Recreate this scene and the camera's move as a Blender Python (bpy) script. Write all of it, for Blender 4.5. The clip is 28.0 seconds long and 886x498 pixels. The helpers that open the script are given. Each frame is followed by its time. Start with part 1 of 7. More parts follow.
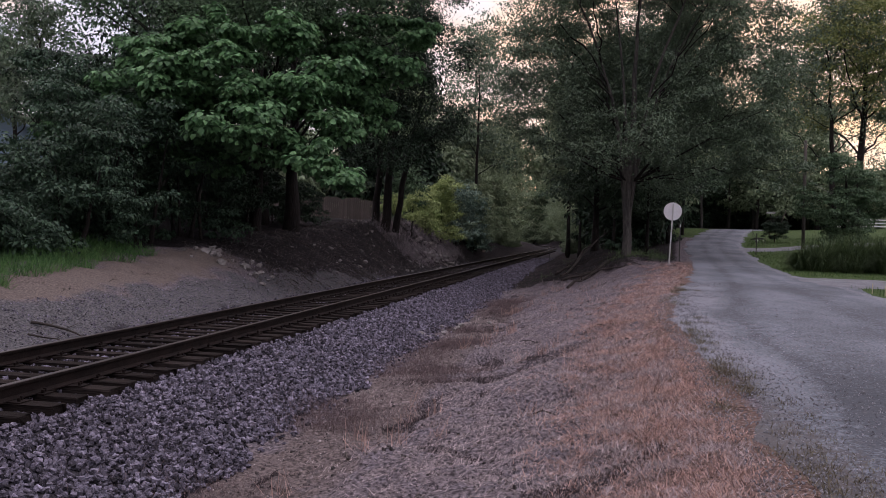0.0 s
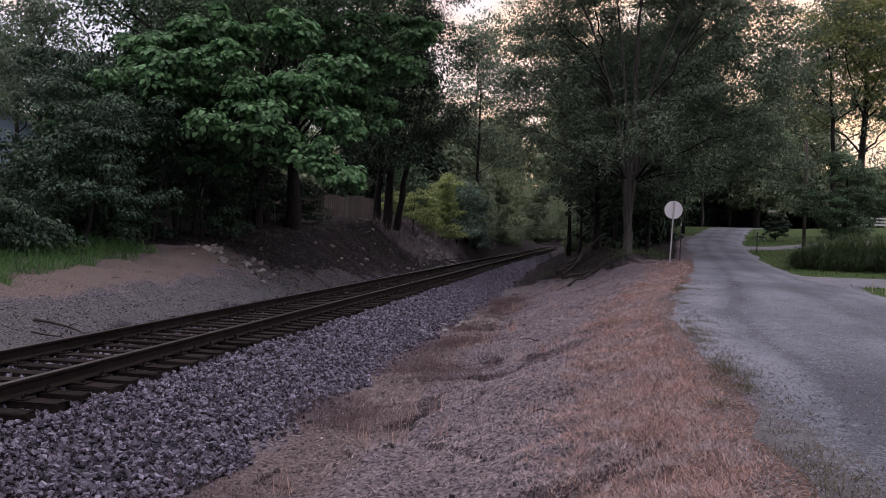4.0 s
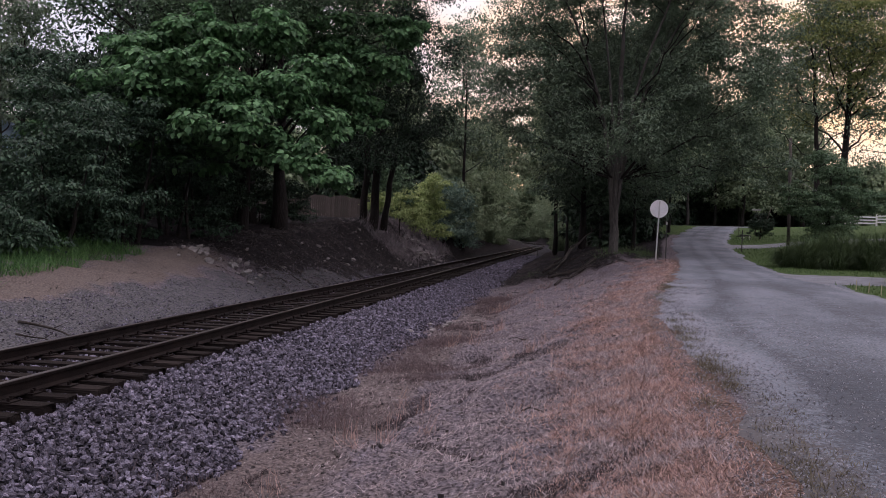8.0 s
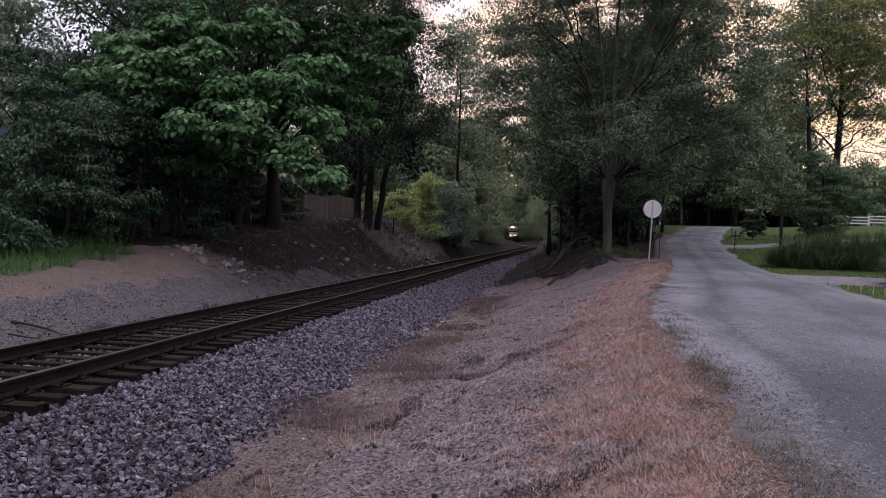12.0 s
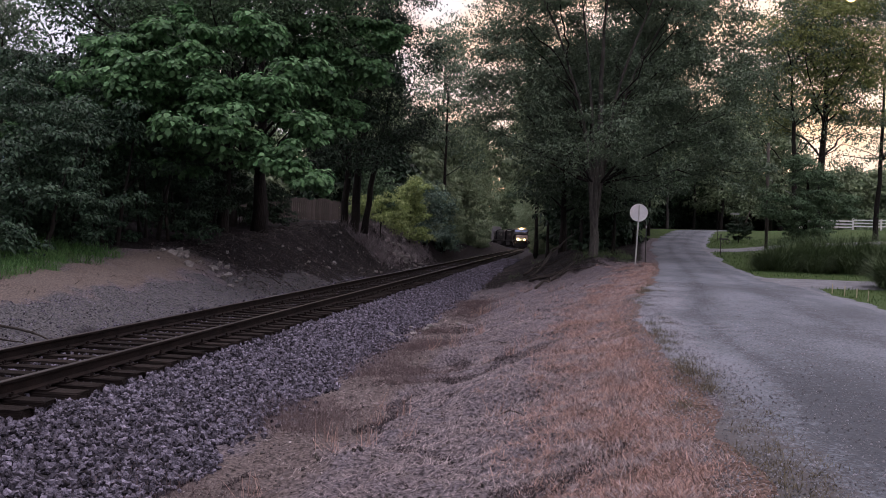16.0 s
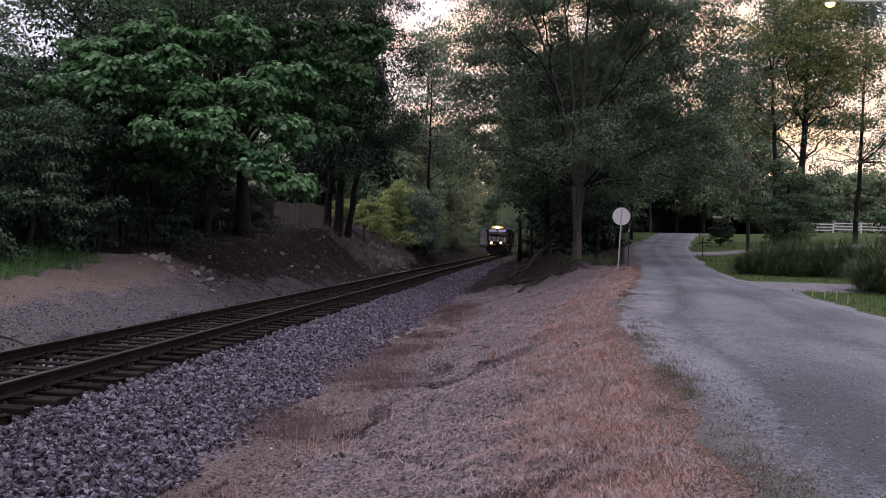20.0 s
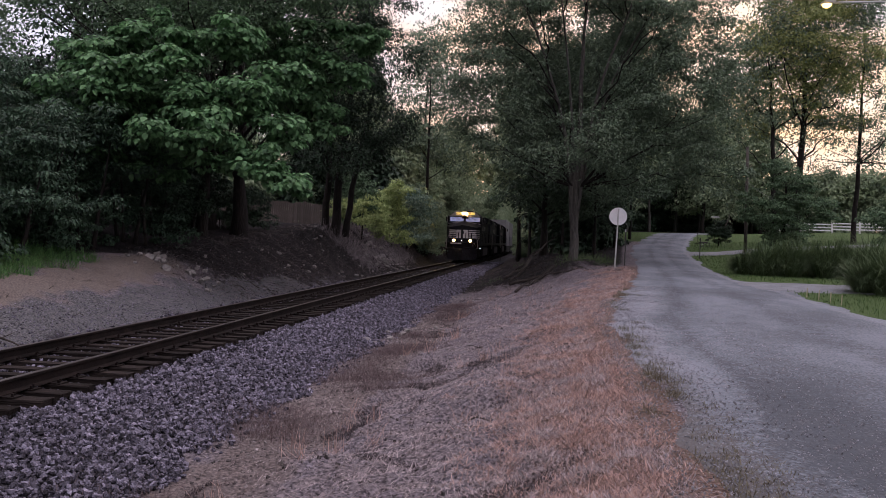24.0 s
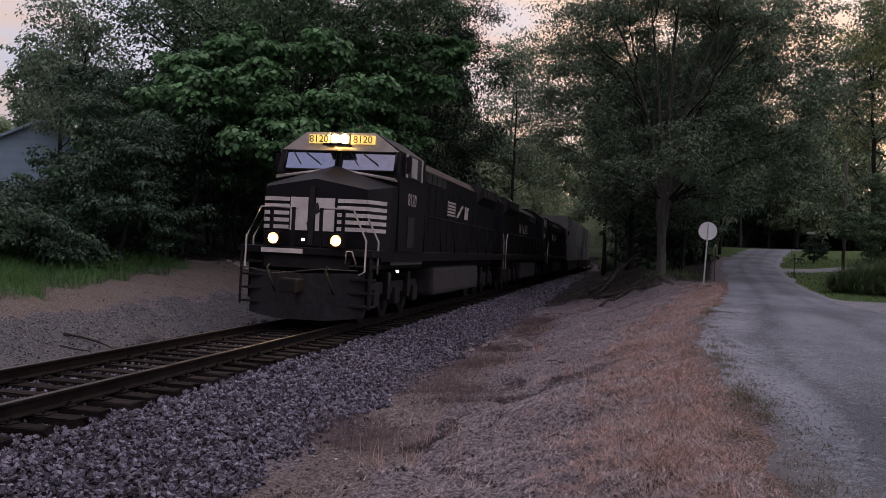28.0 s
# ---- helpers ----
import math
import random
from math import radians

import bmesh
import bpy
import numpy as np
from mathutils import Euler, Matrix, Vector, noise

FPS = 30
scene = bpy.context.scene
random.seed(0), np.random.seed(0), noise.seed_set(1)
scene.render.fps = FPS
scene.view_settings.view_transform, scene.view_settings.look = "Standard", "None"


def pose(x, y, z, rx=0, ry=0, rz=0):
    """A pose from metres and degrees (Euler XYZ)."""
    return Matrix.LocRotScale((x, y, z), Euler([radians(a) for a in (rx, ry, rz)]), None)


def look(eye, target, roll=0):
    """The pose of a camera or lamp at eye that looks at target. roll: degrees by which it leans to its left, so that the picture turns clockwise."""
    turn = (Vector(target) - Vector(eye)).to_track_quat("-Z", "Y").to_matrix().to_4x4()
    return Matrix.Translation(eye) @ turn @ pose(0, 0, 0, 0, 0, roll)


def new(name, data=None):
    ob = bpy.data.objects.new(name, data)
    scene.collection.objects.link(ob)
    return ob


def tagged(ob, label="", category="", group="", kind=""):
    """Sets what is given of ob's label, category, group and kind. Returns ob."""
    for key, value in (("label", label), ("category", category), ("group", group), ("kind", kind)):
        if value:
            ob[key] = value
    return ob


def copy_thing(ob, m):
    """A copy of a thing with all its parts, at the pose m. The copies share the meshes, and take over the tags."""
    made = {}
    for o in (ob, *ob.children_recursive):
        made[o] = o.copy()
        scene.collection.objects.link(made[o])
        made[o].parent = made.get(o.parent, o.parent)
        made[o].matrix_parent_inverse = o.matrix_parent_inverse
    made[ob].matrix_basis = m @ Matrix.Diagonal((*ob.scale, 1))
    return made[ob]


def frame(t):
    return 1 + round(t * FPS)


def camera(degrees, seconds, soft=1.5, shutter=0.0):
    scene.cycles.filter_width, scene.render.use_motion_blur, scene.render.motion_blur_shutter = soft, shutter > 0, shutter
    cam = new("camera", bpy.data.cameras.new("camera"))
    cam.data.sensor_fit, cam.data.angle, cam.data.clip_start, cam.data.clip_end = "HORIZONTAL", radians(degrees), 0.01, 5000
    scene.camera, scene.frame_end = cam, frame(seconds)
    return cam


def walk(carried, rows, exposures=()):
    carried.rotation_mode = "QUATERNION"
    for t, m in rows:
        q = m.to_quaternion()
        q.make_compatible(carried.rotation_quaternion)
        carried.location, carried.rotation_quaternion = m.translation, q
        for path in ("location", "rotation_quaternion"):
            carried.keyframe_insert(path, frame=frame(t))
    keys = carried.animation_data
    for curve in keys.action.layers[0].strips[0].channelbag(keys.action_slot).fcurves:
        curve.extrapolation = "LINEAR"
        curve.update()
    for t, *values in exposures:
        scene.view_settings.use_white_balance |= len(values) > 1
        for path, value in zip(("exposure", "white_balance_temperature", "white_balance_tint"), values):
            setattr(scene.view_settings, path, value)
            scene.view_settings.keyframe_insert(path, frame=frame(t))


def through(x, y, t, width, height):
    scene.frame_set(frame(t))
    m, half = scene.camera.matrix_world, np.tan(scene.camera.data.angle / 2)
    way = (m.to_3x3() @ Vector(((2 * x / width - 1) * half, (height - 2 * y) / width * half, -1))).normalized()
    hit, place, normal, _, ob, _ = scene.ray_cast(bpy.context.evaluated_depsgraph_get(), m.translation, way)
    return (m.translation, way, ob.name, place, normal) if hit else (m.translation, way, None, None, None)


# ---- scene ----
EXPO = 0.45
KELVIN, TINT = 5900, 11
SKY = 0.12
VEIL = 0.82
CLOUD_A, CLOUD_B = (8.7, 8.1, 8.9, 1.0), (11.0, 7.4, 5.6, 1.0)
SUN_WAY = (0.03, 0.97, 0.22)
FOV = 53.66
cam = camera(FOV, 28.0, soft=0.55)
# seconds, eye x, y, z, then degrees turned left of the track, tilted up, leaning left
PATH = [
    (0, 0.000, 0.000, 1.690, 9.350, -0.870, 2.050),
    (0.5, -0.008, -0.022, 1.693, 9.376, -0.987, 2.170),
    (1, -0.020, 0.032, 1.686, 9.838, -1.065, 2.594),
    (1.5, -0.014, -0.002, 1.688, 10.071, -1.003, 2.798),
    (2, 0.008, -0.043, 1.698, 10.021, -0.954, 2.812),
    (2.5, 0.014, -0.042, 1.700, 9.989, -0.932, 2.735),
    (3, 0.012, -0.085, 1.707, 9.709, -0.979, 2.508),
    (3.5, 0.010, -0.053, 1.702, 9.605, -0.994, 2.264),
    (5.5, 0.009, -0.094, 1.704, 8.775, -1.084, 1.848),
    (6, 0.017, -0.063, 1.701, 8.706, -1.065, 1.811),
    (6.5, 0.013, -0.048, 1.700, 8.697, -1.119, 1.879),
    (7, 0.010, -0.066, 1.703, 8.617, -1.032, 1.845),
    (7.5, 0.009, -0.088, 1.703, 8.535, -1.008, 1.866),
    (8, 0.003, -0.070, 1.704, 8.533, -1.001, 1.899),
    (8.5, 0.001, -0.084, 1.704, 8.426, -1.041, 1.884),
    (9, 0.005, -0.071, 1.706, 8.446, -1.003, 1.902),
    (9.5, 0.004, -0.080, 1.709, 8.414, -1.032, 1.916),
    (10, 0.005, -0.088, 1.707, 8.383, -0.985, 1.871),
    (10.5, 0.004, -0.089, 1.710, 8.290, -0.957, 1.926),
    (11, 0.005, -0.084, 1.709, 8.245, -0.971, 1.943),
    (11.5, 0.005, -0.095, 1.710, 8.172, -1.004, 1.976),
    (12, 0.003, -0.089, 1.710, 8.119, -1.008, 1.963),
    (12.5, 0.004, -0.082, 1.709, 7.973, -0.950, 1.960),
    (14.5, 0.000, -0.083, 1.719, 7.537, -0.874, 2.080),
    (15, 0.001, -0.082, 1.712, 7.486, -0.827, 2.092),
    (15.5, 0.005, -0.110, 1.714, 7.453, -0.811, 2.079),
    (16, 0.017, -0.125, 1.715, 7.305, -0.762, 1.995),
    (16.5, 0.030, -0.107, 1.713, 7.303, -0.708, 2.023),
    (17, 0.032, -0.102, 1.718, 7.128, -0.576, 1.909),
    (17.5, 0.029, -0.106, 1.719, 6.994, -0.562, 1.954),
    (18, 0.030, -0.092, 1.725, 6.847, -0.535, 1.850),
    (18.5, 0.025, -0.104, 1.721, 6.625, -0.528, 1.861),
    (19, 0.027, -0.070, 1.724, 6.493, -0.480, 1.877),
    (19.5, 0.041, -0.066, 1.722, 6.370, -0.478, 1.811),
    (20, 0.046, -0.117, 1.729, 6.274, -0.481, 1.862),
    (20.5, 0.050, -0.121, 1.725, 6.232, -0.523, 1.873),
    (21, 0.040, -0.113, 1.725, 6.216, -0.515, 1.982),
    (21.5, 0.035, -0.057, 1.720, 6.213, -0.573, 1.914),
    (23.5, 0.101, -0.119, 1.750, 6.187, -0.571, 2.046),
    (24, 0.205, -0.121, 1.769, 6.300, -0.557, 2.007),
    (24.5, 0.272, -0.114, 1.790, 6.528, -0.491, 2.020),
    (25, 0.260, -0.105, 1.792, 6.889, -0.497, 2.001),
    (25.5, 0.250, -0.204, 1.790, 7.188, -0.561, 2.061),
    (26, 0.244, -0.097, 1.796, 7.913, -0.518, 2.073),
    (26.5, 0.241, -0.093, 1.793, 8.806, -0.404, 2.119),
    (27, 0.238, -0.072, 1.781, 9.761, -0.293, 2.273),
    (27.5, 0.225, -0.061, 1.781, 10.729, -0.148, 2.543),
    (28, 0.216, -0.020, 1.775, 11.825, -0.017, 2.834),
]


def eye_pose(x, y, z, yaw, pitch, roll):
    a, b = radians(yaw), radians(pitch)
    ahead = Vector((-math.sin(a) * math.cos(b), math.cos(a) * math.cos(b), math.sin(b)))
    return look((x, y, z), Vector((x, y, z)) + ahead, roll)


walk(cam, [(r[0], eye_pose(*r[1:])) for r in PATH], [(0.0, EXPO, KELVIN, TINT), (25.0, EXPO + 0.1, KELVIN, TINT), (28.0, EXPO - 0.4, KELVIN, TINT)])

# ---- world and sun: dusk, the sun low behind the woods ----
world = bpy.data.worlds.new("dusk")
scene.world = world
world.use_nodes = True
wn, wl = world.node_tree.nodes, world.node_tree.links
sky = wn.new("ShaderNodeTexSky")
sky.sky_type = "NISHITA"
sky.sun_disc = False
sky.sun_elevation = radians(5.0)
sky.sun_rotation = radians(8.0)
sky.air_density, sky.dust_density, sky.ozone_density = 1.2, 3.0, 2.0
# a thin veil of high evening cloud, pale with warm streaks
wco = wn.new("ShaderNodeTexCoord")
wmap = wn.new("ShaderNodeMapping")
wmap.inputs["Scale"].default_value = (1.0, 1.0, 3.0)
wl.new(wco.outputs["Generated"], wmap.inputs[0])
wnoise = wn.new("ShaderNodeTexNoise")
wnoise.inputs["Scale"].default_value, wnoise.inputs["Detail"].default_value = 5.0, 6.0
wl.new(wmap.outputs[0], wnoise.inputs["Vector"])
wramp = wn.new("ShaderNodeValToRGB")
wramp.color_ramp.elements[0].position, wramp.color_ramp.elements[1].position = 0.40, 0.62
wramp.color_ramp.elements[0].color, wramp.color_ramp.elements[1].color = CLOUD_A, CLOUD_B
# the cloud is warmest round the low sun
wdot = wn.new("ShaderNodeVectorMath")
wdot.operation = "DOT_PRODUCT"
wl.new(wco.outputs["Generated"], wdot.inputs[0])
wdot.inputs[1].default_value = SUN_WAY
wnear = wn.new("ShaderNodeMapRange")
wnear.inputs["From Min"].default_value, wnear.inputs["From Max"].default_value = 0.85, 1.0
wnear.inputs["To Min"].default_value, wnear.inputs["To Max"].default_value = -0.05, 0.05
wl.new(wdot.outputs["Value"], wnear.inputs["Value"])
wsum = wn.new("ShaderNodeMath")
wl.new(wnoise.outputs["Fac"], wsum.inputs[0])
wl.new(wnear.outputs[0], wsum.inputs[1])
wl.new(wsum.outputs[0], wramp.inputs[0])
wmix = wn.new("ShaderNodeMix")
wmix.data_type = "RGBA"
wmix.inputs["Factor"].default_value = VEIL
wl.new(sky.outputs[0], wmix.inputs["A"])
# an even veil is brighter overhead than low down
wsep = wn.new("ShaderNodeSeparateXYZ")
wl.new(wco.outputs["Generated"], wsep.inputs[0])
wrise = wn.new("ShaderNodeMapRange")
wrise.inputs["To Min"].default_value, wrise.inputs["To Max"].default_value = 0.50, 1.5
wl.new(wsep.outputs["Z"], wrise.inputs["Value"])
wgrad = wn.new("ShaderNodeVectorMath")
wgrad.operation = "SCALE"
wl.new(wramp.outputs[0], wgrad.inputs[0])
wl.new(wrise.outputs[0], wgrad.inputs["Scale"])
wl.new(wgrad.outputs[0], wmix.inputs["B"])
wl.new(wmix.outputs["Result"], wn["Background"].inputs[0])
wn["Background"].inputs[1].default_value = SKY
sun = new("sun", bpy.data.lights.new("sun", "SUN"))
sun.data.energy, sun.data.angle, sun.data.color = 0.5, radians(12), (1.0, 0.72, 0.5)
sun.matrix_world = look((0, 0, 60), (0 - math.sin(radians(8)) * 60, -math.cos(radians(8)) * 60, 60 - math.tan(radians(5)) * 60))

# ---- materials ----


def rgb(c):
    return (c[0], c[1], c[2], 1.0)


def mat(name, dark, light, scale=4.0, fine=40.0, rough=0.85, bump=0.3, metal=0.0, stretch=(1, 1, 1), vary=0.0, dist=0.02, island=False, spec=0.3, lo=0.36, hi=0.64):
    """A surface mottled between two colours at two scales, with relief; vary: how far alike pieces differ."""
    m = bpy.data.materials.new(name)
    m.use_nodes = True
    n, l = m.node_tree.nodes, m.node_tree.links
    p = n["Principled BSDF"]
    co = n.new("ShaderNodeTexCoord")
    mp = n.new("ShaderNodeMapping")
    mp.inputs["Scale"].default_value = stretch
    l.new(co.outputs["Object"], mp.inputs[0])
    big, small = n.new("ShaderNodeTexNoise"), n.new("ShaderNodeTexNoise")
    for node, s in ((big, scale), (small, fine)):
        node.inputs["Scale"].default_value = s
        node.inputs["Detail"].default_value = 4.0
        l.new(mp.outputs[0], node.inputs["Vector"])
    mix = n.new("ShaderNodeMath")
    mix.operation = "MULTIPLY_ADD"
    mix.inputs[1].default_value = 0.5
    l.new(big.outputs["Fac"], mix.inputs[0])
    half = n.new("ShaderNodeMath")
    half.operation = "MULTIPLY"
    half.inputs[1].default_value = 0.5
    l.new(small.outputs["Fac"], half.inputs[0])
    l.new(half.outputs[0], mix.inputs[2])
    ramp = n.new("ShaderNodeValToRGB")
    ramp.color_ramp.elements[0].position, ramp.color_ramp.elements[1].position = lo, hi
    ramp.color_ramp.elements[0].color, ramp.color_ramp.elements[1].color = rgb(dark), rgb(light)
    l.new(mix.outputs[0], ramp.inputs[0])
    out = ramp.outputs[0]
    if vary:
        hsv = n.new("ShaderNodeHueSaturation")
        rnd = n.new("ShaderNodeNewGeometry").outputs["Random Per Island"] if island else n.new("ShaderNodeObjectInfo").outputs["Random"]
        mr = n.new("ShaderNodeMapRange")
        mr.inputs["To Min"].default_value, mr.inputs["To Max"].default_value = 1 - vary, 1 + vary
        l.new(rnd, mr.inputs["Value"])
        l.new(mr.outputs[0], hsv.inputs["Value"])
        l.new(out, hsv.inputs["Color"])
        out = hsv.outputs[0]
    l.new(out, p.inputs["Base Color"])
    p.inputs["Roughness"].default_value = rough
    p.inputs["Metallic"].default_value = metal
    p.inputs["Specular IOR Level"].default_value = spec
    if bump:
        b = n.new("ShaderNodeBump")
        b.inputs["Strength"].default_value, b.inputs["Distance"].default_value = bump, dist
        l.new(small.outputs["Fac"], b.inputs["Height"])
        l.new(b.outputs[0], p.inputs["Normal"])
    return m


def leaf_mat(name, dark, light, through=0.35, rough=0.55):
    """Leaves: each differs a little, and some light comes through them."""
    m = bpy.data.materials.new(name)
    m.use_nodes = True
    n, l = m.node_tree.nodes, m.node_tree.links
    p, out = n["Principled BSDF"], n["Material Output"]
    ramp = n.new("ShaderNodeValToRGB")
    ramp.color_ramp.elements[0].color, ramp.color_ramp.elements[1].color = rgb(dark), rgb(light)
    l.new(n.new("ShaderNodeNewGeometry").outputs["Random Per Island"], ramp.inputs[0])
    p.inputs["Roughness"].default_value = rough
    p.inputs["Specular IOR Level"].default_value = 0.25
    tr = n.new("ShaderNodeBsdfTranslucent")
    mix = n.new("ShaderNodeMixShader")
    mix.inputs[0].default_value = through
    l.new(ramp.outputs[0], p.inputs["Base Color"])
    l.new(ramp.outputs[0], tr.inputs[0])
    l.new(p.outputs[0], mix.inputs[1])
    l.new(tr.outputs[0], mix.inputs[2])
    l.new(mix.outputs[0], out.inputs[0])
    return m


def glow(name, colour, strength):
    m = bpy.data.materials.new(name)
    m.use_nodes = True
    p = m.node_tree.nodes["Principled BSDF"]
    p.inputs["Base Color"].default_value = rgb(colour)
    p.inputs["Emission Color"].default_value = rgb(colour)
    p.inputs["Emission Strength"].default_value = strength
    return m


# bark taken near black, with the shade below the crowns in its colour
BARK_SHADED = mat("bark", (0.006, 0.005, 0.005), (0.026, 0.021, 0.020), 3, 25, 0.95, 0.8, stretch=(1, 1, 0.2), dist=0.05)
BARK_PALE = mat("pale_bark", (0.030, 0.028, 0.027), (0.105, 0.098, 0.092), 3, 25, 0.95, 0.7, stretch=(1, 1, 0.2), dist=0.04)
STEEL_RUST = mat("rusty_steel", (0.004, 0.003, 0.003), (0.021, 0.0142, 0.013), 3, 60, 0.85, 0.3, spec=0.12)
STEEL_SHINE = mat("worn_steel", (0.036, 0.030, 0.030), (0.072, 0.062, 0.062), 2, 80, 0.45, 0.05, 0.9)
TIE_WOOD = mat("tie_wood", (0.006, 0.005, 0.005), (0.032, 0.025, 0.023), 3, 18, 0.95, 0.8, spec=0.08, stretch=(0.4, 4, 4), vary=0.4)
STONE = mat("ballast_stone", (0.010, 0.009, 0.013), (0.205, 0.188, 0.246), 8, 60, 0.92, 0.4, vary=0.85, island=True, spec=0.2)
GALV = mat("galvanised_steel", (0.35, 0.35, 0.36), (0.5, 0.5, 0.5), 5, 60, 0.55, 0.1, 0.5)
SIGN_BACK = mat("sign_back", (0.57, 0.56, 0.60), (0.70, 0.69, 0.73), 2, 30, 0.5, 0.03, 0.2)
LEAF_BIG = leaf_mat("broad_leaf", (0.035, 0.08, 0.035), (0.20, 0.37, 0.17))
# dark leaves, taken near black to hold the shade under the trees
LEAF_DARK_SHADED = leaf_mat("dark_shaded_leaf", (0.007, 0.015, 0.009), (0.040, 0.072, 0.040), 0.1)
LEAF_MID = leaf_mat("mid_leaf", (0.040, 0.070, 0.040), (0.135, 0.215, 0.115), 0.2)
LEAF_OAK = leaf_mat("oak_leaf", (0.075, 0.105, 0.075), (0.165, 0.225, 0.145), 0.22)
LEAF_WOOD = leaf_mat("wood_leaf", (0.030, 0.048, 0.032), (0.105, 0.155, 0.095), 0.2)
LEAF_GOLD = leaf_mat("gold_leaf", (0.11, 0.135, 0.05), (0.26, 0.29, 0.105), 0.4)
LEAF_SHRUB = leaf_mat("shrub_leaf", (0.014, 0.030, 0.020), (0.075, 0.130, 0.078), 0.12)
# blue and yellow leaves are brightened for the open sky light over the cutting
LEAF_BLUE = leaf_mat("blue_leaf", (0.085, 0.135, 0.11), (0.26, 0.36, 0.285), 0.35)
# distance haze and backlight are put into this leaf colour
LEAF_HAZED = leaf_mat("hazed_leaf", (0.15, 0.195, 0.125), (0.33, 0.405, 0.25), 0.45)
LEAF_YELLOW = leaf_mat("yellow_leaf", (0.19, 0.25, 0.095), (0.44, 0.52, 0.22), 0.45)
BLADE_DRY = leaf_mat("dry_blade", (0.11, 0.074, 0.070), (0.62, 0.425, 0.375), 0.2, 0.8)
BLADE_GREEN = leaf_mat("green_blade", (0.035, 0.07, 0.022), (0.105, 0.165, 0.055), 0.3, 0.7)

# ---- helpers for meshes ----


def mesh_from(name, verts, faces, materials, smooth=False):
    me = bpy.data.meshes.new(name)
    me.from_pydata(verts if isinstance(verts, list) else verts.tolist(), [], faces if isinstance(faces, list) else faces.tolist())
    for m in materials if isinstance(materials, (list, tuple)) else [materials]:
        me.materials.append(m)
    if smooth:
        me.polygons.foreach_set("use_smooth", [True] * len(me.polygons))
    me.update()
    return me


def part(name, bm, material, parent, label=""):
    """Links a bmesh, or a mesh, as one object under a thing or a part."""
    if isinstance(bm, bmesh.types.BMesh):
        me = bpy.data.meshes.new(name)
        bmesh.ops.recalc_face_normals(bm, faces=bm.faces)
        bm.to_mesh(me)
        bm.free()
        me.materials.append(material)
    else:
        me = bm
    ob = new(name, me)
    ob.parent = parent
    if label:
        tagged(ob, label)
    return ob


def thing(name, m, label, category, group="", kind=""):
    ob = new(name)
    ob.matrix_world = m
    return tagged(ob, label, category, group, kind)


def add_box(bm, x0, x1, y0, y1, z0, z1, bevel=0.0, m=None):
    made = bmesh.ops.create_cube(bm, size=1.0)["verts"]
    for v in made:
        v.co = Vector(((x0 + x1) / 2 + v.co.x * (x1 - x0), (y0 + y1) / 2 + v.co.y * (y1 - y0), (z0 + z1) / 2 + v.co.z * (z1 - z0)))
        if m is not None:
            v.co = m @ v.co
    if bevel:
        edges = list({e for v in made for e in v.link_edges})
        bmesh.ops.bevel(bm, geom=edges, offset=bevel, segments=2, affect="EDGES", profile=0.6)
    return bm


def box(x0, x1, y0, y1, z0, z1, bevel=0.0, m=None):
    return add_box(bmesh.new(), x0, x1, y0, y1, z0, z1, bevel, m)


def add_tube(bm, points, radii, sides=8):
    """A tapered tube along points."""
    rings = []
    for i, p in enumerate(points):
        p = Vector(p)
        a = Vector(points[max(i - 1, 0)])
        b = Vector(points[min(i + 1, len(points) - 1)])
        d = (b - a).normalized()
        s = d.orthogonal().normalized() if abs(d.z) > 0.95 else d.cross(Vector((0, 0, 1))).normalized()
        t = d.cross(s)
        r = radii[i] if isinstance(radii, (list, tuple)) else radii
        rings.append([bm.verts.new(p + (s * math.cos(k * 2 * math.pi / sides) + t * math.sin(k * 2 * math.pi / sides)) * r) for k in range(sides)])
    for a, b in zip(rings, rings[1:]):
        for k in range(sides):
            f = bm.faces.new((a[k], a[(k + 1) % sides], b[(k + 1) % sides], b[k]))
            f.smooth = True
    bm.faces.new(rings[0][::-1])
    bm.faces.new(rings[-1])
    return bm


def tube(points, radii, sides=8):
    return add_tube(bmesh.new(), points, radii, sides)


def add_prism(bm, outline, y0, y1, axis="y"):
    """An outline in x and z, drawn out along y (or in y and z along x)."""
    if axis == "y":
        a = [bm.verts.new((x, y0, z)) for x, z in outline]
        b = [bm.verts.new((x, y1, z)) for x, z in outline]
    else:
        a = [bm.verts.new((y0, x, z)) for x, z in outline]
        b = [bm.verts.new((y1, x, z)) for x, z in outline]
    n = len(a)
    for k in range(n):
        bm.faces.new((a[k], a[(k + 1) % n], b[(k + 1) % n], b[k]))
    bm.faces.new(a[::-1])
    bm.faces.new(b)
    return bm


def prism(outline, y0, y1, axis="y"):
    return add_prism(bmesh.new(), outline, y0, y1, axis)


def add_disc(bm, centre, radius, depth, axis="y", sides=24):
    c = Vector(centre)
    off = {"x": Vector((depth / 2, 0, 0)), "y": Vector((0, depth / 2, 0)), "z": Vector((0, 0, depth / 2))}[axis]
    return add_tube(bm, [c - off, c + off], radius, sides)


def disc(centre, radius, depth, axis="y", sides=24):
    return add_disc(bmesh.new(), centre, radius, depth, axis, sides)


def hull(points):
    bm = bmesh.new()
    for p in points:
        bm.verts.new(p)
    bmesh.ops.convex_hull(bm, input=bm.verts)
    return bm


# ---- the lie of the land; rail tops are at z = 0 ----
TRACK_X = -6.6
CURVE_Y, CURVE_R = 165.0, 400.0


